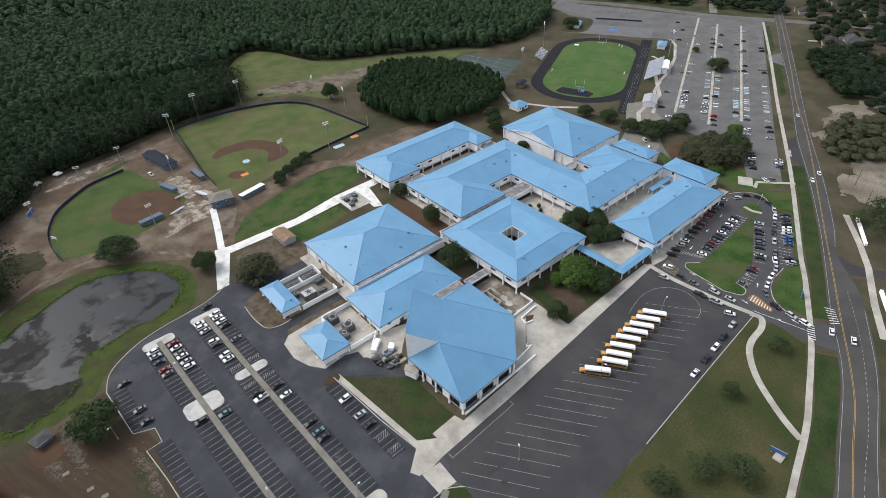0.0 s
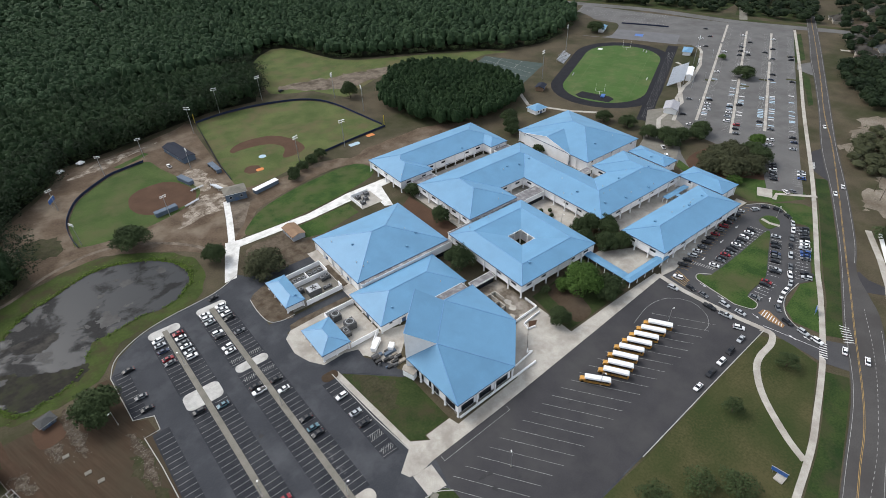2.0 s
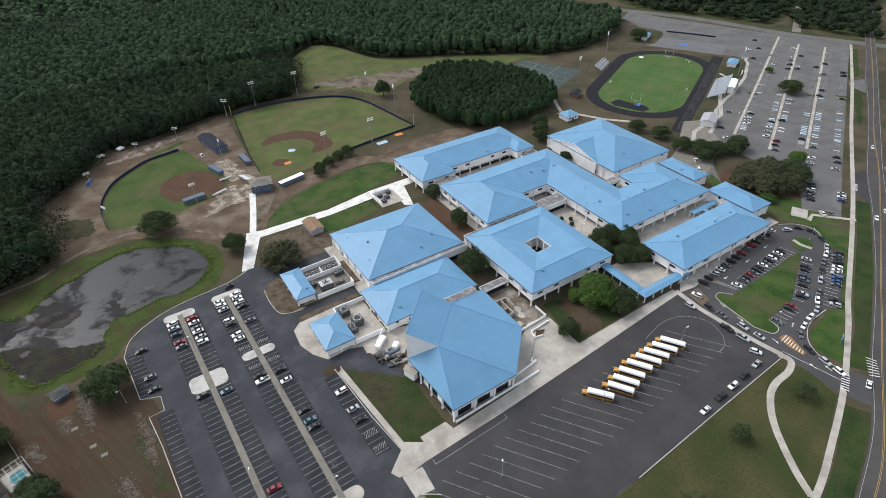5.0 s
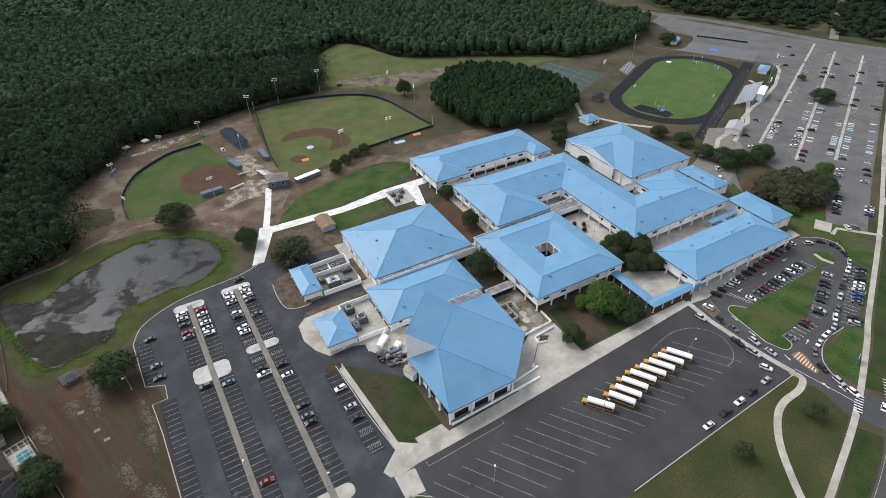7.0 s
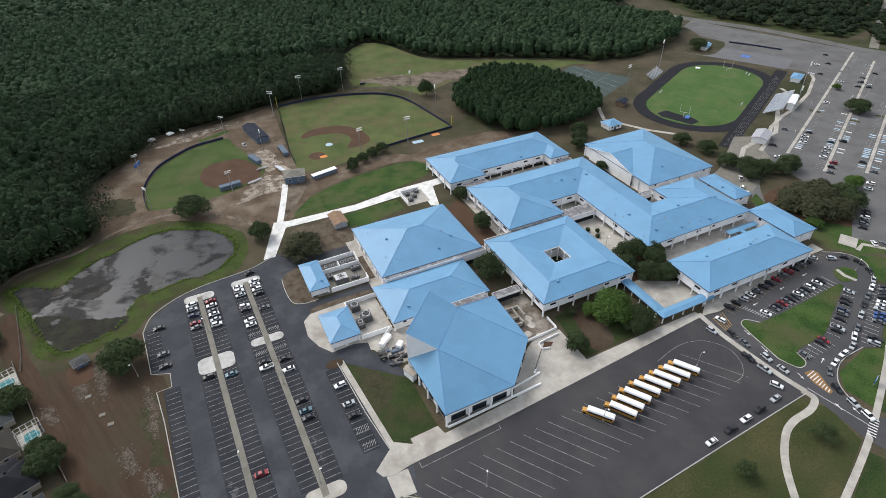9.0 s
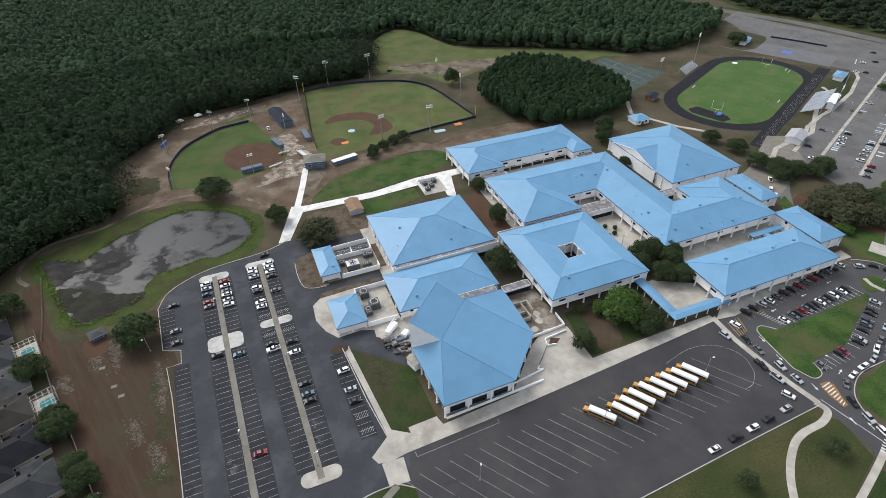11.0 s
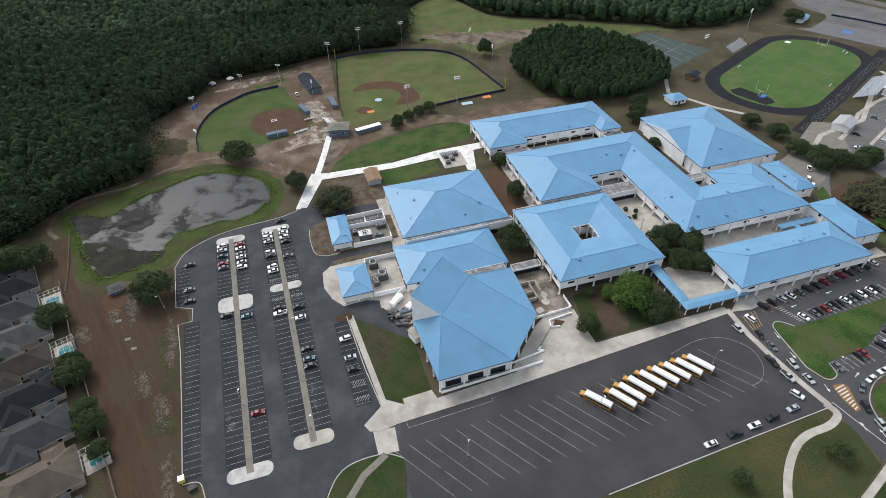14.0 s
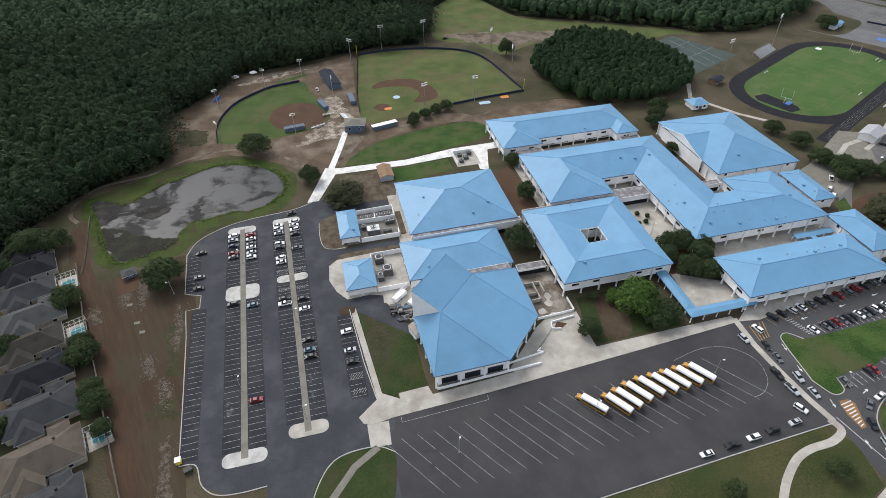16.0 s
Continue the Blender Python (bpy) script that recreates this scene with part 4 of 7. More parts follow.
A_OUT = [(96, 145.5), (120, 145.5), (120, 151.5), (166, 151.5), (166, 144), (180.5, 144), (180.5, 181.5), (96, 181.5)]
A_FACES = [[(96, 181.5), (96, 145.5), (108, 157.5), (108, 163.5), (111, 166.5)], [(120, 151.5), (166, 151.5), (173.25, 158.75), (165.5, 166.5), (111, 166.5), (108, 163.5)],
           [(180.5, 144), (180.5, 181.5), (165.5, 166.5), (173.25, 158.75), (173.25, 151.25)], [(180.5, 181.5), (96, 181.5), (111, 166.5), (165.5, 166.5)],
           [(96, 145.5), (120, 145.5), (108, 157.5)], [(120, 145.5), (120, 151.5), (108, 163.5), (108, 157.5)], [(166, 144), (180.5, 144), (173.25, 151.25)], [(166, 151.5), (166, 144), (173.25, 151.25), (173.25, 158.75)]]
hall("classroom_hall", "white two-storey classroom hall with blue metal roof round a court", A_OUT, A_FACES, 8, vents=[(150, 154), (100, 150)])
B_OUT = [(102, 89), (136.5, 89), (136.5, 102.5), (155, 102.5), (155, 45), (226, 45), (226, 86), (196, 86), (196, 75), (185, 75), (185, 137), (102, 137)]
B_FACES = [[(102, 137), (102, 89), (119.25, 106.25), (119.25, 119.75)], [(102, 89), (136.5, 89), (119.25, 106.25)], [(136.5, 89), (136.5, 102.5), (119.25, 119.75), (119.25, 106.25)],
           [(136.5, 102.5), (155, 102.5), (170, 117.5), (167.75, 119.75), (119.25, 119.75)], [(185, 137), (102, 137), (119.25, 119.75), (167.75, 119.75)],
           [(155, 102.5), (155, 45), (170, 60), (170, 117.5)], [(185, 75), (185, 137), (167.75, 119.75), (170, 117.5), (170, 60)], [(155, 45), (226, 45), (211, 60), (170, 60)],
           [(196, 75), (185, 75), (170, 60), (211, 60)], [(196, 86), (196, 75), (211, 60), (211, 71)], [(226, 86), (196, 86), (211, 71)], [(226, 45), (226, 86), (211, 71), (211, 60)]]
hall("main_hall", "white two-storey main hall with long blue hip roofs", B_OUT, B_FACES, 8,
     vents=[(168, 112), (126, 93), (131, 95), (160, 112), (158, 74), (160, 70), (163, 69), (166, 83), (158, 52), (166, 52), (171, 57), (176, 57), (180, 49), (186, 50), (193, 48.5), (199, 48), (204, 48), (176, 62), (190, 62), (202, 66), (204, 58), (152, 114), (148, 113), (179, 100), (215, 60), (222, 70)])
E_R = (29.5, 83, 83.5, 129)
hall("activity_hall", "white hall with a broad blue hip roof beside service yard", rect(*E_R), hip_faces(*E_R), 7, False, vents=[(41, 107), (36, 95), (68, 100), (71, 95), (37, 90), (40, 91), (62, 90), (35, 118)])
RX0, RX1, RY0, RY1 = 94.5, 127.5, 42, 77
F_FACES = [[(85.5, 33), (136.5, 33), (RX1, RY0), (RX0, RY0)], [(136.5, 33), (136.5, 86), (RX1, RY1), (RX1, RY0)], [(136.5, 86), (85.5, 86), (RX0, RY1), (RX1, RY1)], [(85.5, 86), (85.5, 33), (RX0, RY0), (RX0, RY1)]]
court = hall("court_hall", "white two-storey hall with blue roof round a small court", rect(85.5, 136.5, 33, 86), F_FACES, 8, vents=[(98, 41), (96, 82), (110, 83)])
HOLE, RIDGE = rect(107, 116, 55, 65), rect(RX0, RX1, RY0, RY1)
bm = bmesh.new()
for i in range(4):
    j = (i + 1) % 4
    bm.faces.new([bm.verts.new(p) for p in ((*RIDGE[i], 8 + 9 * PITCH), (*RIDGE[j], 8 + 9 * PITCH), (*HOLE[j], 8.3), (*HOLE[i], 8.3))])
part("inner_roof", bm, M_roof, court, "blue roof planes falling to the court")
part("court_fascia", ring(bmesh.new(), inset(HOLE, -0.3), HOLE, 7.6, 8.32), M_white, court)
part("court_wall", ring(bmesh.new(), inset(HOLE, -3.0), inset(HOLE, -2.6), 0, 7.9), M_white, court)
columns(court, HOLE, 7.6, 4.6)
facade(court, inset(HOLE, -2.55)[::-1], 4.6, WIN_UP, 4.5)
H_R = (155, 223.5, 6.5, 32)
hall("front_hall", "long white front hall with blue hip roof by the loop drive", rect(*H_R), hip_faces(*H_R), 8, vents=[(171, 24), (184, 23), (193, 22), (196, 21), (199, 22), (203, 23), (210, 22)], step=9.5)
hall("side_hall", "small white hall with blue hip roof", rect(226.3, 243, 18.5, 47), hip_faces(226.3, 243, 18.5, 47), 7, False)
hall("service_hall", "small white service building with blue hip roof", rect(230, 243, 58, 85), hip_faces(230, 243, 58, 85), 6.5, False, vents=[(233, 70), (238, 75), (234, 64)])
hall("music_hall", "low white hall with blue hip roof", rect(23.5, 71, 54.5, 81.2), hip_faces(23.5, 71, 54.5, 81.2), 5.2, False, vents=[(33, 60), (60, 60)])
hall("plant_house", "small white plant house with blue pyramid roof", rect(-4, 9.5, 56, 75), hip_faces(-4, 9.5, 56, 75), 4.5, False, step=5, upper=False)
hall("chiller_house", "small white chiller house with blue hip roof", rect(-3, 6.8, 92.5, 115), hip_faces(-3, 6.8, 92.5, 115), 4.2, False, vents=[(4, 97)], step=6, upper=False)

# sports hall: hip roof with a cross gable facing the court
G_OUT = rect(197, 247, 90, 151)
gym = hall("sports_hall", "tall white sports hall with blue roof and gable", G_OUT,
           [[(197, 90), (247, 90), (222, 115)], [(247, 90), (247, 151), (222, 126), (222, 115)], [(247, 151), (197, 151), (222, 126)], [(197, 151), (197, 90), (222, 115), (222, 126)]], 8, False, vents=[(215, 100), (204, 148), (232, 100)])
APEX = 12.9
bm = bmesh.new()
for f in (((196.4, 103.6, 8.04), (213.6, 124.6, APEX), (196.4, 124.6, APEX)), ((196.4, 145.6, 8.04), (196.4, 124.6, APEX), (213.6, 124.6, APEX))):
    bm.faces.new([bm.verts.new(p) for p in f])
part("gable_roof", bm, M_roof, gym, "blue cross gable roof")
for y in (103.6, 145.6):
    part("verge_trim", tube(bmesh.new(), (196.35, y, 8.0), (196.35, 124.6, APEX - 0.02), 0.16, 0.16, 5), M_white, gym)
part("ridge_cap", tube(bmesh.new(), (196.4, 124.6, APEX + 0.03), (213.6, 124.6, APEX + 0.03), 0.13, 0.13, 5), M_cap, gym)
bm = bmesh.new()
v = [[bm.verts.new((x, y, z)) for y, z in ((105, 0), (144.2, 0), (144.2, 8.1), (124.6, APEX - 0.15), (105, 8.1))] for x in (197.0, 197.4)]
bm.faces.new(v[0])
bm.faces.new(v[1][::-1])
for i in range(5):
    j = (i + 1) % 5
    bm.faces.new((v[0][j], v[0][i], v[1][i], v[1][j]))
part("gable_wall", bm, M_white, gym, "white gable wall")

# auditorium, symmetric about its diagonal
aud = thing("auditorium", "white fan-shaped auditorium with a high blue faceted roof", "school building", "school buildings")
AUD = [(20.5, 31), (22, 0.5), (51, 1), (68.6, 19), (69.2, 48), (38.6, 49)]
bm = bmesh.new()
ev = [bm.verts.new((*p, 8)) for p in AUD]
ap, r2 = bm.verts.new((29.8, 22.6, 17.0)), bm.verts.new((47, 40, 17.0))
for f in ((ev[0], ev[1], ap), (ev[1], ev[2], ap), (ev[2], ev[3], r2, ap), (ev[3], ev[4], r2), (ev[4], ev[5], r2)):
    bm.faces.new(f)
aroof = part("roof", bm, M_roof, aud, "blue faceted metal roof")
for p, q in (((22, 0.5, 8), (29.8, 22.6, 17)), ((51, 1, 8), (29.8, 22.6, 17)), ((29.8, 22.6, 17), (47, 40, 17)), ((68.6, 19, 8), (47, 40, 17)), ((69.2, 48, 8), (47, 40, 17)), ((20.5, 31, 22), (38.6, 49, 22))):
    part("ridge_cap", tube(bmesh.new(), Vector(p) + Vector((0, 0, 0.03)), Vector(q) + Vector((0, 0, 0.03)), 0.14, 0.14, 5), M_cap, aroof)
part("fascia", ring(bmesh.new(), inset(AUD, -0.02), inset(AUD, 0.3), 7.55, 8.005), M_trim, aroof, "dark gutter edge")
bm = bmesh.new()
bm.faces.new([bm.verts.new(p) for p in ((29.8, 22.6, 17.0), (47, 40, 17.0), (38.6, 49, 22), (20.5, 31, 22))])
part("stage_roof", bm, M_roof, aud, "blue sloping roof over the stage")
bm = bmesh.new()
for f in (((20.5, 31, 22), (20.5, 31, 0), (29.8, 22.6, 17)), ((20.5, 31, 22), (38.6, 49, 22), (38.6, 49, 0), (20.5, 31, 0)), ((38.6, 49, 22), (47, 40, 17), (38.6, 49, 0))):
    bm.faces.new([bm.verts.new(p) for p in f])
part("stage_wall", bm, M_white, aud, "tall white stage wall")
AW = inset(AUD, 1.8)
part("wall", ring(bmesh.new(), AW, inset(AUD, 2.3), 0, 7.7), M_white, aud)
part("soffit", ring(bmesh.new(), inset(AUD, 0.3), inset(AUD, 2.4), 7.5, 7.7), M_white, aud)
columns(aud, inset(AUD, 0.9), 7.5, 8)
facade(aud, AW, 0.4, window_mesh(6.2, 3.6, "window"), 8)
entry = thing("entry_porch", "small white flat-roofed side entry against the auditorium", "porch", "school buildings", at=(0, 0, 0.1))
part("wall", prism(bmesh.new(), [(18.2, 30.6), (19.9, 25.6), (22, 26.4), (22, 31.2), (20, 32)], 0, 3.3), M_white, entry)
part("roof", prism(bmesh.new(), inset([(18.2, 30.6), (19.9, 25.6), (22, 26.4), (22, 31.2), (20, 32)], -0.2), 3.304, 3.5), M_concrete, entry, "pale flat roof")
slab("porch_wall", [(23, 0.2), (64, 1.9), (64, 2.4), (23, 0.7)], 0.12, 1.1, M_white, "low white porch wall", "wall")
slab("porch_floor", [(23, 0.8), (52, 2.2), (52, 4), (23, 4)], 0.14, 0.3, M_concrete_old, "grey porch floor", "pavement")

# flat links between the halls
def link(x0, x1, y0, y1, z, label="low flat-roofed link with grey membrane roof"):
    b = thing("roof_link", label, "link building", "flat links")
    part("flat_roof", ring(bmesh.new(), rect(x0, x1, y0, y1), inset(rect(x0, x1, y0, y1), 0.14), z, z + 0.25), M_white, b, "white parapet")
    part("membrane", prism(bmesh.new(), inset(rect(x0, x1, y0, y1), 0.14), z, z + 0.1), M_flat, b, "stained grey roof membrane")
    part("wall", prism(bmesh.new(), inset(rect(x0, x1, y0, y1), 0.25), 2.6, z - 0.01), M_white, b)
    part("window_band", prism(bmesh.new(), inset(rect(x0, x1, y0, y1), 0.5), 0, 2.6), M_glass, b, "dark glazed band")
    return b


link(30.5, 84, 81.4, 84.4, 6.6)
link(87, 136.4, 86.2, 89.2, 6.2)
link(136.6, 156, 86.4, 94, 5.6)
link(168, 180, 137.2, 143.8, 5.6)
link(103, 119, 137.2, 145, 5.6)
link(41, 68, 49.6, 54.4, 5.6)
link(185.2, 197, 86, 90, 5.0)
link(71.5, 85, 50, 54, 3.6)


def canopy(rects, z, label):
    """A roofed walk on white posts."""
    b = thing("covered_walk", label, "covered walk", "covered walks")
    for r in rects:
        part("roof", slopes(hip_faces(*r), z, 0.22), M_roof, b, "blue metal roof")
        part("fascia", ring(bmesh.new(), rect(*r), inset(rect(*r), 0.2), z - 0.25, z + 0.01), M_trim, b)
        columns(b, inset(rect(*r), 0.5), z - 0.25, 5.5, 0.3)
    return b


canopy([(129.6, 134.6, 10.5, 37), (129.6, 160.5, 6.2, 11)], 3.4, "blue-roofed covered walk on white posts")
canopy([(205, 226, 38, 41.5), (212, 215, 32, 38)], 3.2, "short blue-roofed covered walk between halls")


# ---- trees and woods ----
def leaves(rng, c, size, facing):
    """Small leaf clumps as loose triangles at the points c, turned roughly outward from the crown."""
    n = len(c)
    out = facing / np.linalg.norm(facing, axis=1)[:, None] + 0.38 * rng.normal(size=(n, 3))
    a = np.cross(out, rng.normal(size=(n, 3)))
    a /= np.linalg.norm(a, axis=1)[:, None]
    b = np.cross(a, out)
    b /= np.linalg.norm(b, axis=1)[:, None]
    s = size * (0.6 + 0.8 * rng.random((n, 1)))
    return np.stack([c - a * s, c + a * s * 0.5 + b * s * 0.87, c + a * s * 0.5 - b * s * 0.87], 1)


def tris_mesh(name, t, material):
    me = bpy.data.meshes.new(name)
    n = len(t)
    me.vertices.add(n * 3)
    me.vertices.foreach_set("co", t.reshape(-1).astype(np.float32))
    me.loops.add(n * 3)
    me.loops.foreach_set("vertex_index", np.arange(n * 3, dtype=np.int32))
    me.polygons.add(n)
    me.polygons.foreach_set("loop_start", np.arange(0, n * 3, 3, dtype=np.int32))
    me.update(calc_edges=True)
    me.materials.append(material)
    return me


def wood(name, label, outline, spacing, height, spread, per, size, material, seed, pine=True, near=None, body=0):
    """A wood as one sheet of separate trees, each a crown of loose leaf clumps."""
    rng = np.random.default_rng(seed)
    xs, ys = [p[0] for p in outline], [p[1] for p in outline]
    gx, gy = np.meshgrid(np.arange(min(xs), max(xs), spacing), np.arange(min(ys), max(ys), spacing))
    gx = gx.ravel() + rng.uniform(-0.5, 0.5, gx.size) * spacing
    gy = gy.ravel() + rng.uniform(-0.5, 0.5, gy.size) * spacing
    k = inside(gx, gy, outline) & (rng.random(len(gx)) < 0.93)
    if near is not None:
        k &= ((gx > -300) & (gx < 130) & (gy < 430)) == near
    gx, gy = gx[k], gy[k]
    n = len(gx)
    patch = np.sin(gx * 0.021 + 1.3) * np.sin(gy * 0.017 + 0.4) + 0.6 * np.sin(gx * 0.06 + gy * 0.047)
    h = height * (rng.uniform(0.9, 1.06, n) if pine else rng.uniform(0.72, 1.1, n)) * (1 + 0.1 * patch)
    r = spread * rng.uniform(0.75, 1.25, n)
    u = rng.random((n, per)) ** (0.7 if pine else 0.6)
    ang = rng.random((n, per)) * 2 * np.pi
    prof = np.sqrt(np.clip(1 - (np.clip(u - 0.3, 0, 1) / 0.72) ** 2, 0, 1)) if pine else np.sqrt(np.clip(1 - (2 * u - 1) ** 2, 0, 1))
    rad = r[:, None] * prof * np.sqrt(rng.uniform(0.35, 1, (n, per))) * (1 + 0.25 * np.sin(ang * 3 + gx[:, None]))
    base = 0.35 if pine else 0.25
    c = np.stack([gx[:, None] + rad * np.cos(ang), gy[:, None] + rad * np.sin(ang), h[:, None] * (base + (1 - base) * u)], -1).reshape(-1, 3)
    f = np.stack([np.cos(ang), np.sin(ang), 0.95 + 1.1 * u], -1).reshape(-1, 3)
    t = [leaves(rng, c, size, f)]
    if body:
        # the dense inner crown: a lumpy dome of boughs
        turn = rng.random((n, 1)) * 6.28 + np.arange(body)[None, :] * 6.2832 / body
        rings = []
        for v, q in ((0.34, 0.72), (0.6, 0.9), (0.82, 0.7), (0.93, 0.36)):
            w = r[:, None] * q * rng.uniform(0.6, 1.12, (n, body))
            rings.append(np.stack([gx[:, None] + w * np.cos(turn), gy[:, None] + w * np.sin(turn), h[:, None] * (v + rng.uniform(-0.06, 0.06, (n, body)))], -1))
        tip = np.repeat(np.stack([gx, gy, h * 0.97], -1)[:, None], body, 1)
        for lo, hi in zip(rings, rings[1:]):
            t.append(np.stack([lo, np.roll(lo, -1, 1), hi], 2).reshape(-1, 3, 3))
            t.append(np.stack([np.roll(lo, -1, 1), np.roll(hi, -1, 1), hi], 2).reshape(-1, 3, 3))
        t.append(np.stack([rings[-1], np.roll(rings[-1], -1, 1), tip], 2).reshape(-1, 3, 3))
    ob = new(name, tris_mesh(name, np.concatenate(t), material))
    return tagged(ob, label, "woodland", "", "stuff")


FOREST = [(-900, 50), (-175, 50), (-168, 120), (-160, 142), (-150, 157), (-142, 168), (-132, 178), (-119, 186), (-106, 190), (-98, 198), (-97, 210), (-105, 232), (-106, 247), (-99, 262), (-86, 279), (-71, 297), (-63, 319), (-30, 324), (20, 338), (52, 345), (86, 341), (104, 380), (108, 400), (85, 414), (40, 422), (0, 428), (0, 448), (45, 444), (90, 438), (118, 438), (124, 446), (152, 466), (173, 449), (182, 412), (192, 385), (219, 368), (249, 353), (281, 333), (310, 316), (324, 299), (363, 290), (400, 298), (436, 312), (470, 345), (430, 470), (400, 700), (-900, 700)]
FOREST_FAR = [(-900, 700), (400, 700), (430, 470), (490, 440), (640, 700), (900, 1500), (-1200, 1500), (-1200, 700)]
# one dark sheet under the wood, its colour standing in for tree shade
slab("forest_floor_shade", FOREST[1:26] + FOREST[34:-3] + [(490, 440), (900, 1500), (-1200, 1500), (-1200, 50)], 0.0, 0.012, M_floor_shade, "floor of the pine wood with the trees' shade in its dark colour", "ground")
wood("pine_forest", "dense dark green pine forest", FOREST, 6.3, 15.0, 5.2, 27, 0.85, M_pine, 3, True, False, 5)
wood("pine_forest", "dense dark green pine forest behind the ball fields", FOREST, 5.2, 15.0, 4.4, 105, 0.5, M_forest, 3, True, True, 6)
wood("distant_forest", "distant dark green pine forest", FOREST_FAR, 11, 15.0, 8.0, 8, 2.0, M_pine, 7, True, None, 4)
wood("pine_copse", "dense planted copse of dark pines", smooth([(158, 258), (172, 288), (208, 314), (243, 303), (266, 262), (262, 217), (240, 196), (205, 190), (168, 202)], True, 3), 4.0, 12.0, 3.3, 100, 0.42, M_copse, 4, True, None, 8)
wood("forest_edge_trees", "dark rounded broadleaf trees along the forest edge", band([(x * 1.0 - 6, y + 7) for x, y in FOREST[1:24]], 34), 6.8, 16.5, 5.2, 150, 0.55, M_edge, 19, False)
wood("forest_edge_shrubs", "leafy shrubs along the forest edge", band(FOREST[2:44], 6), 4.5, 6.0, 2.8, 80, 0.42, M_leaf, 5, False)
wood("forest_edge_bushes", "bright green bushes before the pines", [(-108, 190), (-97, 196), (-95, 208), (-102, 222), (-109, 208)], 3.4, 3.6, 2.4, 90, 0.32, M_leaf_light, 6, False)
wood("street_trees", "leafy garden trees between far houses", [(405, -10), (430, 22), (455, 40), (520, 68), (600, 112), (760, 190), (900, 120), (700, -120), (480, -140)], 15, 9, 6.0, 190, 0.6, M_edge, 11, False, None, 6)
wood("road_thicket", "dense thicket across the main road", smooth([(322, -18), (345, 0), (372, 6), (400, -8), (395, -40), (350, -42)], True, 3), 6.0, 5.5, 4.4, 130, 0.45, M_leaf_grey, 12, False, None, 6)
wood("road_grove", "dark green grove across the main road", smooth([(425, 16), (450, 42), (490, 68), (520, 70), (530, 40), (500, 10), (460, -4)], True, 3), 7, 9, 5.0, 150, 0.55, M_edge, 13, False, None, 6)
wood("roadside_grove", "dark leafy trees by the far footpath", smooth([(248, -58), (268, -48), (290, -60), (285, -82), (262, -84)], True, 3), 7, 8, 5.0, 220, 0.48, M_leaf, 14, False)
wood("cross_road_trees", "dense trees behind the cross road", [(530, 350), (585, 235), (640, 245), (900, 380), (800, 620), (560, 560)], 10, 10, 6.2, 60, 0.9, M_edge, 15, False, None, 6)
wood("cross_road_trees", "dense trees behind the cross road", [(592, 215), (618, 140), (900, 285), (900, 360)], 10, 10, 6.2, 60, 0.9, M_edge, 16, False, None, 6)


def fringe(grow):
    return [(p[0] + (p[0] + 78) * grow, p[1] + (p[1] - 146) * grow) for p in POND]


def rubble(label, outline, n, size, seed):
    """Broken stones strewn on soil, each a small four-sided lump."""
    rng = np.random.default_rng(seed)
    q = np.array(outline)
    x, y = rng.uniform(q[:, 0].min() - 1, q[:, 0].max() + 1, n), rng.uniform(q[:, 1].min() - 1, q[:, 1].max() + 1, n)
    k = inside(x, y, outline) | (rng.random(n) < 0.12)
    c = np.stack([x[k], y[k], np.full(k.sum(), 0.075)], -1)
    s = size * rng.uniform(0.4, 1.5, (len(c), 1)) ** 1.5
    a = rng.random(len(c)) * 6.28
    foot = [c + s * np.stack([np.cos(a + b), np.sin(a + b), 0 * a], -1) for b in (0, 1.9, 4.1)]
    top = c + s * np.array([[0.1, 0.05, 0.7]])
    t = np.concatenate([np.stack([foot[i], foot[(i + 1) % 3], top], 1) for i in range(3)])
    tagged(new("rubble", tris_mesh("rubble", t, M_rubble)), label, "rubble", "", "stuff")


for seed, n, pts in ((1, 420, [(-94, 96), (-92, 99), (-90, 87), (-89, 72), (-92, 74), (-94, 86)]), (2, 110, [(-101, 84), (-97, 84), (-97, 76), (-99, 76)]), (3, 230, [(-86, 41), (-83, 45), (-80, 39), (-80, 32), (-84, 36)]), (4, 260, [(-78, 30), (-74, 30), (-72.5, 16), (-76, 20)]), (5, 160, [(-113, 79), (-108, 76), (-106, 68), (-109, 69)]), (7, 150, [(-76, 70), (-73, 66), (-72, 46), (-75, 48)]), (8, 200, [(-73, 2), (-70, 2), (-68, -28), (-72, -24)])):
    slab("rubble_bed", ragged(pts, 0.7, 80 + seed, 10), 0.02, 0.079 + 0.0005 * seed, M_grit, "pale limestone grit trodden into soil", "ground")
    rubble("pale broken limestone strewn on brown soil", pts, n * 2, 0.17, seed)
wood("marsh_grass", "tall green marsh grass fringing the pond", fringe(0.045) + [fringe(0.045)[0]] + [POND[0]] + POND[::-1], 1.15, 0.7, 0.9, 12, 0.3, M_reed, 17, False)
wood("bank_weeds", "rough weeds on the pond bank", fringe(0.13) + [fringe(0.13)[0], POND[0]] + POND[::-1], 3.2, 0.45, 1.2, 8, 0.26, M_reed, 18, False)


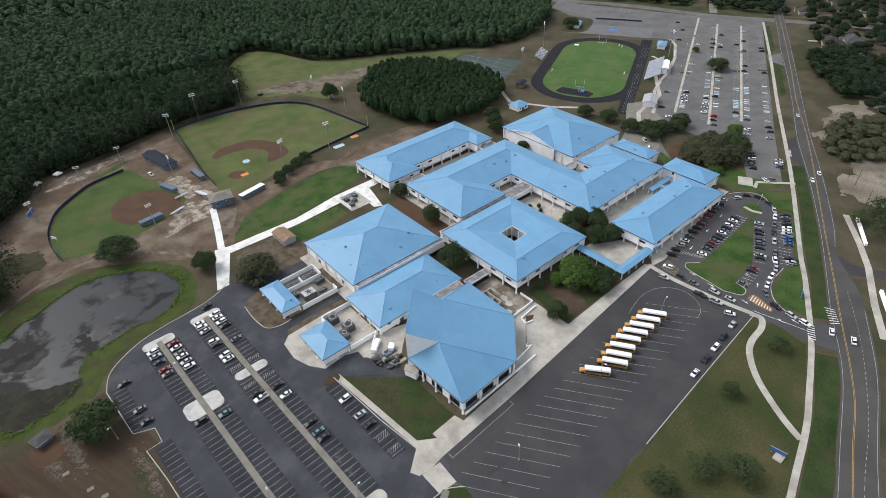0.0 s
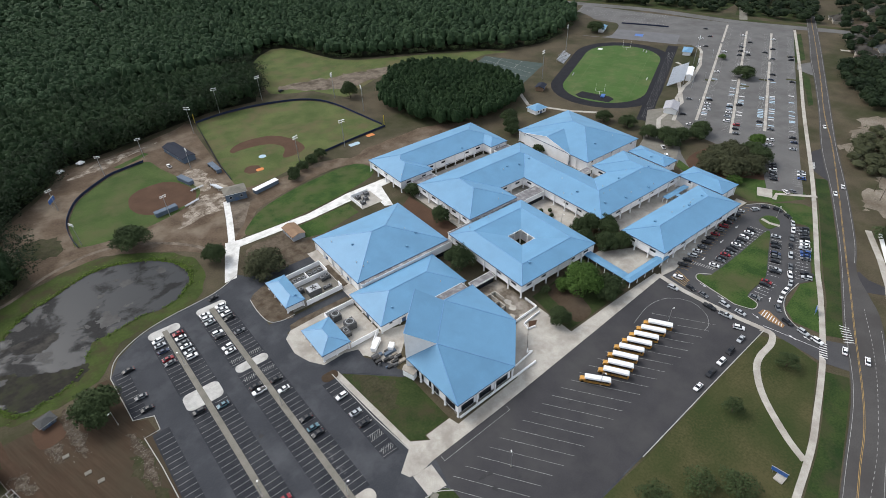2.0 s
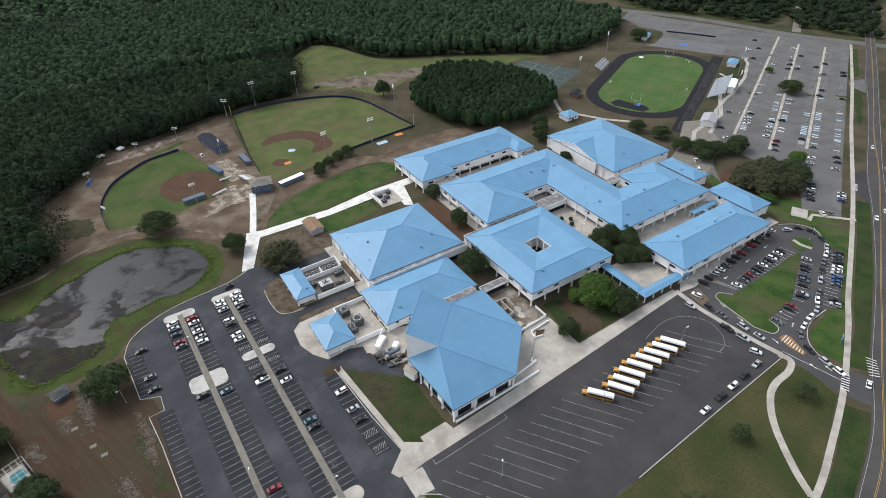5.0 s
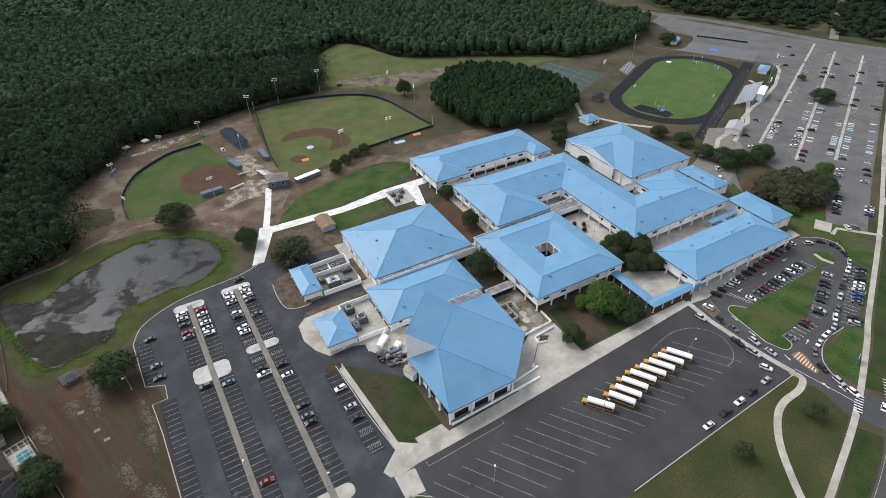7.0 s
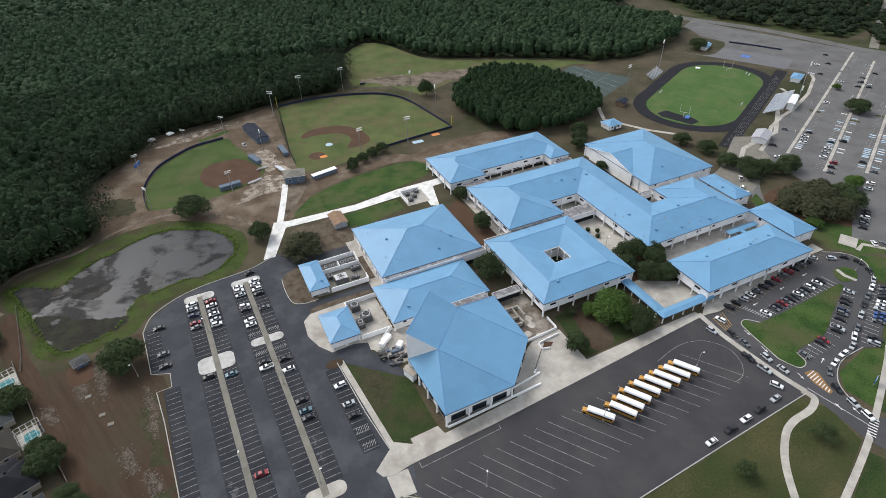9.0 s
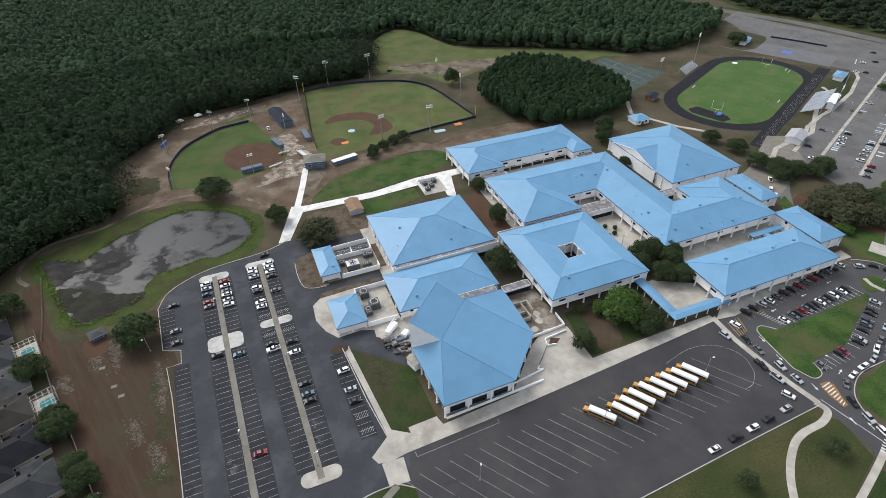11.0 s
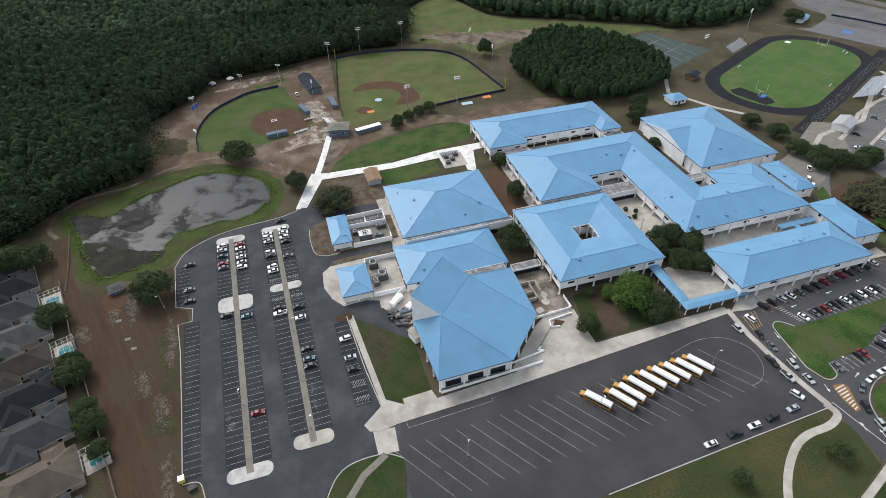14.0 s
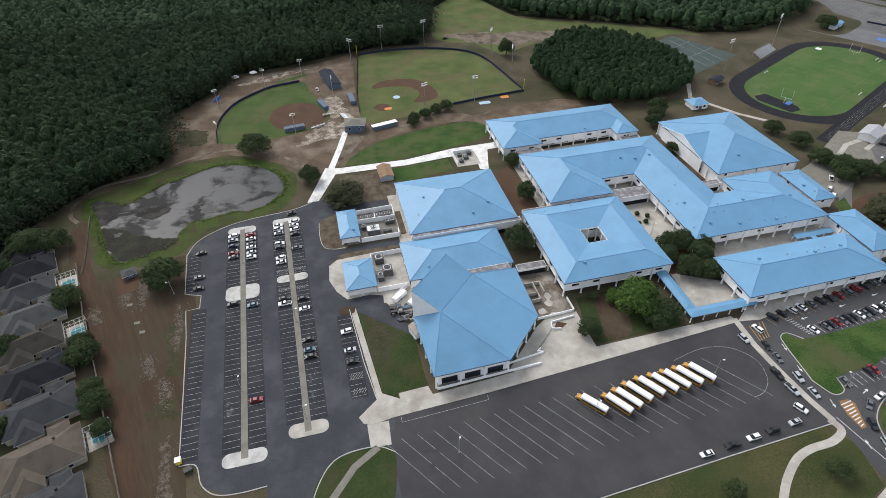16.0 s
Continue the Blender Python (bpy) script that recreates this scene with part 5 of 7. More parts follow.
def tree_kind(name, label, crown_r, height, material, seed, n=9000, size=0.24, dense=True):
    """A tree: tapered trunk, forking limbs, and a lobed uneven crown of small leaf clumps with gaps."""
    rng = np.random.default_rng(seed)
    t = thing(name, label, "tree", "campus trees")
    bm = tube(bmesh.new(), (0, 0, -0.2), (0.1, 0.05, height * 0.38), 0.34, 0.22, 8)
    part("trunk", bm, M_bark, t)
    bm = bmesh.new()
    lobes = []
    k = 15 if dense else 11
    for i in range(k):
        a = 2 * math.pi * (i * 0.618 + rng.random() * 0.15)
        q = math.sqrt((i + 0.5) / k)
        rr = crown_r * q * rng.uniform(0.62, 0.84)
        z = height * (0.8 - 0.44 * q ** 2) + rng.uniform(-0.5, 0.5)
        c = np.array((rr * math.cos(a), rr * math.sin(a), z))
        lobes.append((c, crown_r * rng.uniform(0.36, 0.5)))
        tube(bm, (0.1, 0.05, height * 0.3), tuple(c * np.array((0.8, 0.8, 0.92))), 0.13, 0.04, 5)
    part("branching", bm, M_bark, t)
    pts, face = [], []
    for c, r in lobes:
        m = n // k
        d = rng.normal(size=(m, 3))
        d /= np.linalg.norm(d, axis=1)[:, None]
        d[:, 2] = np.where(d[:, 2] < -0.6, -d[:, 2], d[:, 2])
        rad = r * rng.uniform(0.55, 1.05, (m, 1)) ** 0.7 * (1 + 0.22 * np.sin(d[:, :1] * 7 + seed) * np.cos(d[:, 1:2] * 6))
        pts.append(c + d * rad * np.array((1, 1, 0.78)))
        face.append(d + np.array((0, 0, 0.35)))
    crown = new("crown", tris_mesh("crown", leaves(rng, np.concatenate(pts), size, np.concatenate(face)), material))
    crown.parent = t
    return t


OAKS = [tree_kind("oak_tree", "dark green broad-crowned oak tree on the campus", 5, 7.5, M_leaf, 21 + i) for i in range(3)]
LIGHT = tree_kind("maple_tree", "bright green rounded shade tree by the walk", 5, 7.5, M_leaf_light, 31)
GREY = [tree_kind("live_oak", "broad greyish olive live oak", 5, 6.2, M_leaf_grey, 41 + i, 7000) for i in range(2)]
BARE = tree_kind("sparse_tree", "thin sparse young tree on dry lawn", 5, 6.5, M_leaf, 51, 1500, 0.26, False)


PLANTED, first = {}, []


def plant(kind, spots, seed=0):
    """Copies of a tree at (x, y, crown radius, height)."""
    rng = random.Random(seed)
    for x, y, r, h in spots:
        kind_here = kind[rng.randrange(len(kind))] if isinstance(kind, list) else kind
        m = pose(x, y, 0.05, 0, 0, rng.uniform(0, 360)) @ Matrix.Diagonal((r / 5, r / 5, h / 7, 1))
        if kind_here.name in PLANTED:
            copy_thing(PLANTED[kind_here.name], m)
        else:
            PLANTED[kind_here.name] = kind_here
            first.append((kind_here, m))


plant(OAKS, [(-82, 86, 9.5, 12), (-14, 153, 6.5, 9), (-44, 194, 9.5, 11), (149, 297, 6.5, 12), (95.7, 107, 5.5, 9), (100.5, 140, 5, 7), (78.5, 69, 7, 11.5), (88, 11.5, 5.2, 7.5), (121, 11, 6.5, 8), (116, 9, 5, 6)], 1)
plant(OAKS, [(153, 29, 5.5, 8), (145.5, 33, 6, 9), (155, 40, 6, 9), (145, 50, 5.5, 9), (140.5, 43, 5.5, 8), (151, 48.5, 5.5, 10), (160, 45, 5, 8), (195, 129, 4.2, 5.5), (266, 133, 6, 7.5), (271, 116, 6.5, 8)], 2)
plant(OAKS, [(268, 96, 7, 8), (273, 86, 8, 8.5), (280, 80, 7.5, 8), (268, 78, 6, 7), (298, 76, 7.5, 8.5), (290, 74, 6, 7), (206, 167, 6, 9), (200, 160, 5, 8), (212, 176, 6, 10), (431, 279, 8.5, 10)], 3)
plant(OAKS, [(56, 207, 4.2, 6), (64, 211, 4, 6), (72, 215, 4.5, 6), (80, 218, 4.5, 6.5), (54, 203, 3.6, 5), (290, 30, 8, 9.5), (294, 38, 7, 9), (419, 112, 9.5, 9), (-150, 128, 9, 10)], 4)
plant(OAKS, [(-137, 127, 7, 10), (-121, 83, 6.5, 9), (-107, 48, 6.5, 9), (-108.5, 54, 5, 8), (-97, 23, 5.5, 8), (-100, 30, 5, 7), (-93, 12, 4, 6), (-137, 60, 5, 8), (-160, 112, 8, 10), (-128, 20, 5, 7)], 5)
plant(LIGHT, [(113, 20, 9.5, 12), (106, 26, 4, 5), (312, 43, 5.5, 7), (448, 148, 3.5, 4.5), (255, 27, 5, 4.5)], 6)
plant(GREY, [(2.8, 129.5, 11, 10), (263, 34, 11, 11), (270, 47, 11, 11), (281, 40, 10, 11), (259, 46, 8, 9), (278, 28, 9, 10), (287, 48, 8, 9)], 7)
plant(BARE, [(67, -69, 6, 7), (75, -78, 7, 7), (103, -60, 4, 6.5), (139, -62, 5, 6), (52, -63, 6, 6), (98, 29.5, 3, 3.5), (118, 8, 4, 5)], 8)

for ob, m in first:
    ob.matrix_basis = m


def shrub_kind():
    rng = np.random.default_rng(61)
    d = rng.normal(size=(500, 3))
    d /= np.linalg.norm(d, axis=1)[:, None]
    t = new("round_shrub", tris_mesh("round_shrub", leaves(rng, d * np.array((1.2, 1.2, 1.1)) * rng.uniform(0.75, 1.05, (500, 1)) + np.array((0, 0, 1.1)), 0.22, d), M_leaf))
    return tagged(t, "clipped dark green round shrub in the court", "shrub", "court shrubs")


shrub = shrub_kind()
shrub.matrix_basis = pose(145, 78, 0.08)
for x, y in ((149, 75), (146, 71), (142, 70.5)):
    copy_thing(shrub, pose(x, y, 0.08, 0, 0, x * 7))


# ---- painted markings ----
def strokes(name, label, segs, width, z, material):
    """Painted lines, joined as one marking."""
    bm = bmesh.new()
    for a, b in segs:
        prism(bm, band([a, b], width), z, z + 0.006)
    return tagged(part(name, bm, material), label, "road marking", "", "stuff")


def bay_lines(x0, x1, ya, yb, step, gap=()):
    n = int((yb - ya) / step)
    ys = [ya + i * step for i in range(n + 1)]
    return [(lean(x0, y), lean(x1, y + 0.12)) for y in ys if not any(g0 < y < g1 for g0, g1 in gap)]


for x0, x1, ya, yb in ((-66.9, -60.8, -6.5, 65.5), (-70.4, -64.6, 77, 105), (-53, -46.8, -7, 67), (-53, -46.8, 76.3, 115), (-44.4, -38.3, -7, 67), (-44.4, -38.3, 76.3, 115), (-31.4, -25.4, -1, 73), (-31.4, -25.4, 78, 117), (-23, -17, -1, 73), (-23, -17, 78, 117), (-7.9, -1.7, 4, 46.5)):
    slab("sealed_bays", [lean(x0, ya), lean(x1, ya), lean(x1, yb), lean(x0, yb)], 0.05, 0.057, M_asphalt_bay, "dark sealed asphalt of the car bays", "car bays")
LINES = bay_lines(-66.3, -61, -5, 64, 2.6) + bay_lines(-69.8, -64.8, 78, 104, 2.6)
LINES += bay_lines(-52.6, -47, -5, 112, 2.6, ((66, 78),)) + bay_lines(-44.2, -38.6, -5, 112, 2.6, ((66, 78),))
LINES += bay_lines(-31.1, -25.5, 1, 115, 2.6, ((72, 79),)) + bay_lines(-22.9, -17.3, 1, 115, 2.6, ((72, 79),)) + bay_lines(-7.6, -2.0, 5, 46, 2.6)
strokes("staff_bay_lines", "thin white car bay lines", LINES, 0.11, 0.058, M_faded)
HATCH = [(lean(x, y), lean(x + 0.9, y + 1.2)) for x0, y0 in ((-30.6, 67.5), (-22.6, 67.5), (-30.6, 80), (-22.6, 80), (-7, 6), (-7, 13)) for x in np.arange(x0, x0 + 5, 1.0) for y in (y0, y0 + 1.2)]
strokes("bay_hatching", "white hatched accessible bays", HATCH, 0.15, 0.065, M_faded)
strokes("bus_bay_lines", "long slanted white bus bay lines", [((x, -16.1 + 0.045 * x), (x + 15, -37.5 + 0.045 * x)) for x in np.arange(1.1, 126, 5.58)], 0.11, 0.056, M_faded)
ARC = smooth([(113, -9.2), (124, -6.8), (132, -7), (139, -10), (143.6, -17), (142, -25), (137, -29.8), (132, -30.8)], False, 8)
strokes("turning_line", "thin white turning line of the bus yard", list(zip(ARC, ARC[1:])), 0.13, 0.06, M_faded)
strokes("loading_box", "white outlined loading strip", [((8, -9.6), (40, -8.2)), ((8, -9.6), (8, -7.5)), ((40, -8.2), (40, -6.4))], 0.13, 0.06, M_faded)


def along(line, off):
    b = band(line, abs(off) * 2)
    n = len(line)
    return b[:n] if off > 0 else b[n:][::-1]


EDGES = along([p for p in ROAD_L if p[0] > 20], -0.8), along([p for p in ROAD_R if 20 < p[0] < 190], 0.8), along([p for p in ROAD_R if p[0] > 226], 0.8)
strokes("road_edge_lines", "white road edge lines", [q for e in EDGES for q in zip(e, e[1:])], 0.15, 0.06, M_faded)
CENTRE = smooth([(20, -131), (70, -114), (111, -99.8), (131.6, -93.3), (150.4, -85.2), (177.7, -71.7), (203.3, -59.5), (233, -45), (293.8, -15.8), (346, 10), (397, 37.6), (465.7, 71), (563.5, 120), (700, 190)], False)
strokes("road_centre_lines", "double yellow centre line", [q for o in (0.2, -0.2) for q in zip(along(CENTRE, o), along(CENTRE, o)[1:])], 0.15, 0.066, M_yellow)
LANE = smooth([(197, -67.6), (175.7, -79.2), (154.4, -88.9), (127.2, -99.2), (100.6, -106.8), (60, -120)], False, 10)
strokes("road_dashes", "white lane dashes", [(a, tuple(np.array(a) * 0.5 + np.array(b) * 0.5)) for a, b in zip(LANE, LANE[1:])], 0.15, 0.066, M_faded)
slab("crossing_strip", [(153.6, -71.2), (156.4, -67), (164.4, -63.2), (162.6, -67)], 0.05, 0.106, M_asphalt, "asphalt where the footpath crosses the drive", "road")
strokes("crosswalk", "white zebra crossing", [((154.9 + 1.25 * i - 0.45, -69.1 + 0.6 * i + 1.3), (154.9 + 1.25 * i + 0.75, -69.1 + 0.6 * i - 1.3)) for i in range(7)], 0.5, 0.106, M_paint)
strokes("crosswalk", "white zebra crossing", [((308 + 0.9 * i, 3.5 + 0.45 * i), (306.6 + 0.9 * i, 6.5 + 0.45 * i)) for i in range(9)], 0.5, 0.066, M_paint)
slab("gore_island", [(159.8, -39.6), (163.4, -39.8), (164.6, -41.8), (161, -50.6), (158.9, -50.8), (158.4, -45)], 0.05, 0.064, M_orange_bed, "reddish painted traffic island", "road marking")
strokes("gore_hatching", "pale hatching on the traffic island", [((159.2, -41.2 - 1.25 * i), (163.9 - 0.42 * i, -40.6 - 1.25 * i)) for i in range(8)], 0.4, 0.064, M_paint)
strokes("gore_hatching", "white hatched corner", [((170 + 1.4 * i, -70.5 + 0.9 * i), (172.6 + 1.2 * i, -73.4 + 0.8 * i)) for i in range(7)], 0.35, 0.066, M_paint)
strokes("drive_lines", "white lane lines of the drive", [((154, -45), (158.5, -66)), ((158, -67), (163.5, -65))], 0.2, 0.061, M_paint)
strokes("entry_hatching", "yellow hatched entry", [((152 + 1.6 * i, -1 + 0.2 * i), (151 + 1.2 * i, -9 + 0.2 * i)) for i in range(5)], 0.3, 0.061, M_yellow)
strokes("loop_crosswalk", "white zebra crossing of the loop", [((168 + 0.4 * i, -1.5 - 1.0 * i), (170.4 + 0.4 * i, -1.26 - 1.0 * i)) for i in range(10)], 0.4, 0.061, M_faded)
strokes("front_bay_lines", "yellow angled bay lines", [((160.5 + 2.95 * i, 1.2 + 0.36 * i), (162.6 + 2.95 * i, -3.6 + 0.36 * i)) for i in range(26)], 0.14, 0.061, M_yellow)
strokes("loop_bay_lines", "white bay lines of the loop", [((173.5 + 2.65 * i, -11.8 + 0.05 * i), (171.8 + 2.65 * i, -6.9 + 0.2 * i)) for i in range(19)] + [((188 + 2.4 * i, -28.8 + 1.08 * i), (190 + 2.4 * i, -33.4 + 1.08 * i)) for i in range(15)] + [((198 + 2.4 * i, -43.4 + 1.17 * i), (195.6 + 2.4 * i, -38.4 + 1.17 * i)) for i in range(18)] + [((167 + 2.6 * i, -31.4 + 0.15 * i), (168 + 2.6 * i, -36.4 + 0.15 * i)) for i in range(7)], 0.13, 0.061, M_paint)
FAR_LINES = [(kerb_row(k, u, a), kerb_row(k, u, b)) for k, a, b, u0, u1 in (("A", -1.2, -6.2, 0, 250), ("B", 1.2, 6.2, -12, 235), ("B", -1.2, -6.2, -12, 235), ("C", 1.2, 6.2, -2, 235), ("C", -1.2, -6.2, -2, 235), ("E", 0.4, 5.4, -18, 235)) for u in np.arange(u0, u1, 2.75)]
FAR_LINES += [(place(u, v), place(u, v - 5)) for v, u0, u1 in ((-47, -75, -48), (-61, -75, -52)) for u in np.arange(u0, u1, 2.75)]
strokes("upper_bay_lines", "white bay lines of the upper lot", [(place(u, v), place(u + 4.6, v)) for u in (237, 248, 253.5, 264.5, 270) for v in np.arange(52, 112 + (u - 237) * 1.4, 2.75)], 0.14, 0.056, M_faded)
strokes("student_bay_lines", "thin faded white bay lines", FAR_LINES, 0.14, 0.05, M_faded)
rngp = random.Random(5)
for k, off, us in (("A", -3.7, (46, 24, 21, 18, 15, 12, 90)), ("B", 3.7, (92, 74, 66, 60, 57, 40, 37, 34, 31, 28, 14)), ("B", -3.7, (86, 80, 76, 58, 50, 47, 44, 41, 26, 20)), ("C", 3.7, (62, 58, 36, 33, 30, 27, 24, 22, 12, 8, 5)), ("C", -3.7, (98, 66, 63, 60, 56, 53, 40, 36, 32, 24, 20, 9)), ("E", 2.9, (72, 58, 40, 32, 28, 22, 20, 4))):
    for u in us:
        x, y = kerb_row(k, u, off)
        c, q = 0.887, 0.461
        slab("painted_bay", [(x + a * c - b * q, y + a * q + b * c) for a, b in rect(-0.75, 0.75, -1.9, 1.9)], 0.05, 0.058, (M_paint, M_bay_blue, M_bay_blue, M_bay_grey)[rngp.randrange(4)], "car bay painted in pale colours", "road marking")
for u0, u1, v in ((80, 92, -29), (84, 96, -3), (100, 110, -44), (108, 118, -64), (170, 178, -66)):
    slab("grass_islet", placed(rounded(u0, u0 + 3, v - 5, v + 3, 1.2, 3)), 0.05, 0.14, M_drygrass, "small dry planted islet", "planting bed")
TURF = [(place(u, 51), place(u, 96)) for u in np.linspace(26, 135, 13)] + [(place(26, 51), place(135, 51)), (place(26, 96), place(135, 96))]
strokes("field_lines", "faded white football field lines", TURF, 0.2, 0.075, M_turf_line)
strokes("track_lanes", "thin white running lanes", [(place(-10, v), place(150, v)) for v in (31, 32.2, 33.4, 34.6, 35.8)], 0.06, 0.05, M_faded)
strokes("tennis_lines", "white tennis court lines", [((262 + 9 * i, 279 + 5 * i - 3), (270 + 9 * i, 226 + 4 * i)) for i in range(5)] + [((263, 262), (305, 284)), ((266, 244), (314, 266))], 0.2, 0.06, M_faded)

def arrow(x, y, turn, s=1.0):
    pts = [(-1.3, -0.1), (0.3, -0.1), (0.3, -0.45), (1.3, 0), (0.3, 0.45), (0.3, 0.1), (-1.3, 0.1)]
    c, q = math.cos(radians(turn)), math.sin(radians(turn))
    slab("lane_arrow", [(x + s * (c * a - q * b), y + s * (q * a + c * b)) for a, b in pts], 0.056, 0.064, M_paint, "white painted lane arrow", "road marking")


for x, y, a in ((158, -14, 265), (156.5, -24, 268), (157, -40, 260), (160.5, -60, 80), (156.5, -56, 80), (176, -3, 185), (196, -1, 185), (214, 1, 185), (172, -38.5, 20)):
    arrow(x, y, a, 1.3)

# ---- staff car park medians and islands ----
for x, y0, y1 in ((-45.6, -10, 118), (-24.2, -5, 119)):
    slab("median_strip", band([lean(x, y0), lean(x, y1)], 2.3), 0.05, 0.215, M_concrete_old, "weathered concrete median between car rows", "median")
for x, y, w, d, m in ((-45.8, 117.5, 6.8, 2.6, M_island), (-45.8, 71.5, 7.2, 4.6, M_island), (-45.6, -9.8, 7.4, 2.7, M_island), (-24, 119.5, 6.8, 2.4, M_island), (-24, 75.6, 6.9, 2.3, M_island), (-24, -4, 6.9, 2.8, M_concrete)):
    a, b = lean(x, y)
    slab("kerb_island", rounded(a - w, a + w, b - d, b + d, min(d * 0.92, 2.6), 6), 0.05, 0.2, m, "rounded pale concrete kerb island", "kerb island")
slab("kerb_island", rounded(-8.5, -1.5, 46.5, 51, 2.1, 5), 0.05, 0.18, M_dirt, "small rounded planted island", "kerb island")


for line in ([(-66.4, -7.6), (-68, 20), (-70, 50), (-71.8, 66), (-66.2, 66.4), (-66.2, 74), (-73.2, 76.8), (-75.2, 104)], smooth([(-75.2, 104), (-71, 114), (-60, 121.8), (-47, 125.8), (-24, 128.8), (-10, 135.2)], False), smooth([(-66.4, -7.6), (-61, -8.6), (-58.6, -16), (-54, -20.5), (-47, -21.8), (-38, -21.6)], False), smooth([(-12.2, 113), (-12.6, 103), (-11.2, 93.6), (-6, 90.6), (0, 90.8)], False), smooth([(-23.8, -40), (-24, -30), (-16.4, -18.2), (-3, -16.4), (3.8, -20)], False), [(62, -51.2), (110, -48.6), (151.4, -46.6)], [(-3.9, 49), (-1.6, 20), (0.8, 2)]):
    slab("kerb", band(line, 0.32), 0.02, 0.2, M_concrete_pale, "pale concrete kerb of the lot", "kerb")
for line in (smooth([(157, -30), (159, -13), (160.5, -8.8), (164, -8.2), (168, -12.2)], False), smooth([(166.5, -31), (165, -36.3), (160, -36.8), (157, -30)], False), smooth([(238, 9), (246.5, 3), (248.7, -5), (243.2, -13), (237.7, -18)], False), smooth([(193, -41.2), (180, -41.8), (172, -44.8), (166, -50), (163.3, -58), (164.8, -65)], False)):
    slab("kerb", band(line, 0.35), 0.02, 0.2, M_concrete_pale, "pale concrete kerb of the loop", "kerb")


# ---- vehicles ----
def loft(bm, profile, half, top_in=0.0, zmid=0.6):
    """A body from a side outline, narrowed toward its top."""
    def w(z):
        return half - top_in * max(0.0, (z - zmid))
    l, r = [bm.verts.new((x, w(z), z)) for x, z in profile], [bm.verts.new((x, -w(z), z)) for x, z in profile]
    bm.faces.new(l[::-1])
    bm.faces.new(r)
    for i in range(len(profile)):
        j = (i + 1) % len(profile)
        bm.faces.new((l[i], l[j], r[j], r[i]))
    return bm


def paint(name, c):
    return surface(name, tuple(v * 0.95 for v in c), c, 0.5, 6.0, 0.5, 0.0, bump=0.0, coat=0.1)


PAINTS = {"white": paint("white_car_paint", (0.78, 0.78, 0.78)), "silver": paint("silver_car_paint", (0.42, 0.44, 0.46)), "grey": paint("grey_car_paint", (0.12, 0.13, 0.14)), "black": paint("black_car_paint", (0.014, 0.015, 0.018)), "navy": paint("navy_car_paint", (0.02, 0.035, 0.08)), "red": paint("red_car_paint", (0.25, 0.012, 0.02)), "teal": paint("teal_car_paint", (0.08, 0.17, 0.21)), "blue": paint("blue_car_paint", (0.03, 0.08, 0.25)), "tan": paint("tan_car_paint", (0.3, 0.25, 0.18))}
M_tyre = surface("black_rubber", (0.012, 0.012, 0.013), (0.022, 0.022, 0.023), 2.0, 20.0, 0.85)
M_lamp = surface("clear_lamp", (0.6, 0.6, 0.58), (0.75, 0.75, 0.72), 2.0, 9.0, 0.2, bump=0.0)
M_redlamp = surface("red_lamp", (0.25, 0.01, 0.01), (0.35, 0.015, 0.015), 2.0, 9.0, 0.25, bump=0.0)
M_busyellow = surface("school_bus_yellow", (0.46, 0.23, 0.035), (0.54, 0.28, 0.05), 0.6, 6.0, 0.4, bump=0.0, coat=0.3)
M_black = surface("black_plastic", (0.012, 0.012, 0.013), (0.02, 0.02, 0.02), 1.0, 8.0, 0.6)
SHAPES = {
    "sedan": ([(-2.3, 0.32), (-2.32, 0.75), (-2.15, 0.95), (-1.2, 1.0), (1.0, 0.96), (2.1, 0.78), (2.3, 0.6), (2.28, 0.32)], [(-1.75, 0.97), (-1.05, 1.4), (0.35, 1.42), (1.15, 0.95)], (-0.98, 0.3, 1.42), 0.9),
    "suv": ([(-2.3, 0.4), (-2.35, 0.9), (-2.3, 1.1), (0.9, 1.1), (2.1, 0.98), (2.35, 0.75), (2.3, 0.4)], [(-2.25, 1.09), (-2.0, 1.68), (0.3, 1.72), (1.1, 1.08)], (-1.9, 0.25, 1.72), 0.95),
    "pickup": ([(-2.8, 0.45), (-2.85, 1.05), (-0.75, 1.05), (-0.7, 1.1), (1.4, 1.1), (2.6, 1.02), (2.8, 0.75), (2.75, 0.45)], [(-0.8, 1.09), (-0.6, 1.75), (0.55, 1.78), (1.4, 1.09)], (-0.55, 0.5, 1.78), 0.98),
    "van": ([(-2.5, 0.4), (-2.55, 1.0), (-2.5, 1.15), (1.5, 1.12), (2.3, 0.95), (2.5, 0.7), (2.45, 0.4)], [(-2.45, 1.14), (-2.35, 1.78), (0.7, 1.8), (1.75, 1.1)], (-2.25, 0.65, 1.8), 0.97),
}
WHEEL = finish("wheel", tube(tube(bmesh.new(), (0, -0.11, 0), (0, 0.11, 0), 0.34, 0.34, 14), (0, -0.12, 0), (0, 0.12, 0), 0.2, 0.2, 10), M_tyre)
CARS = {}


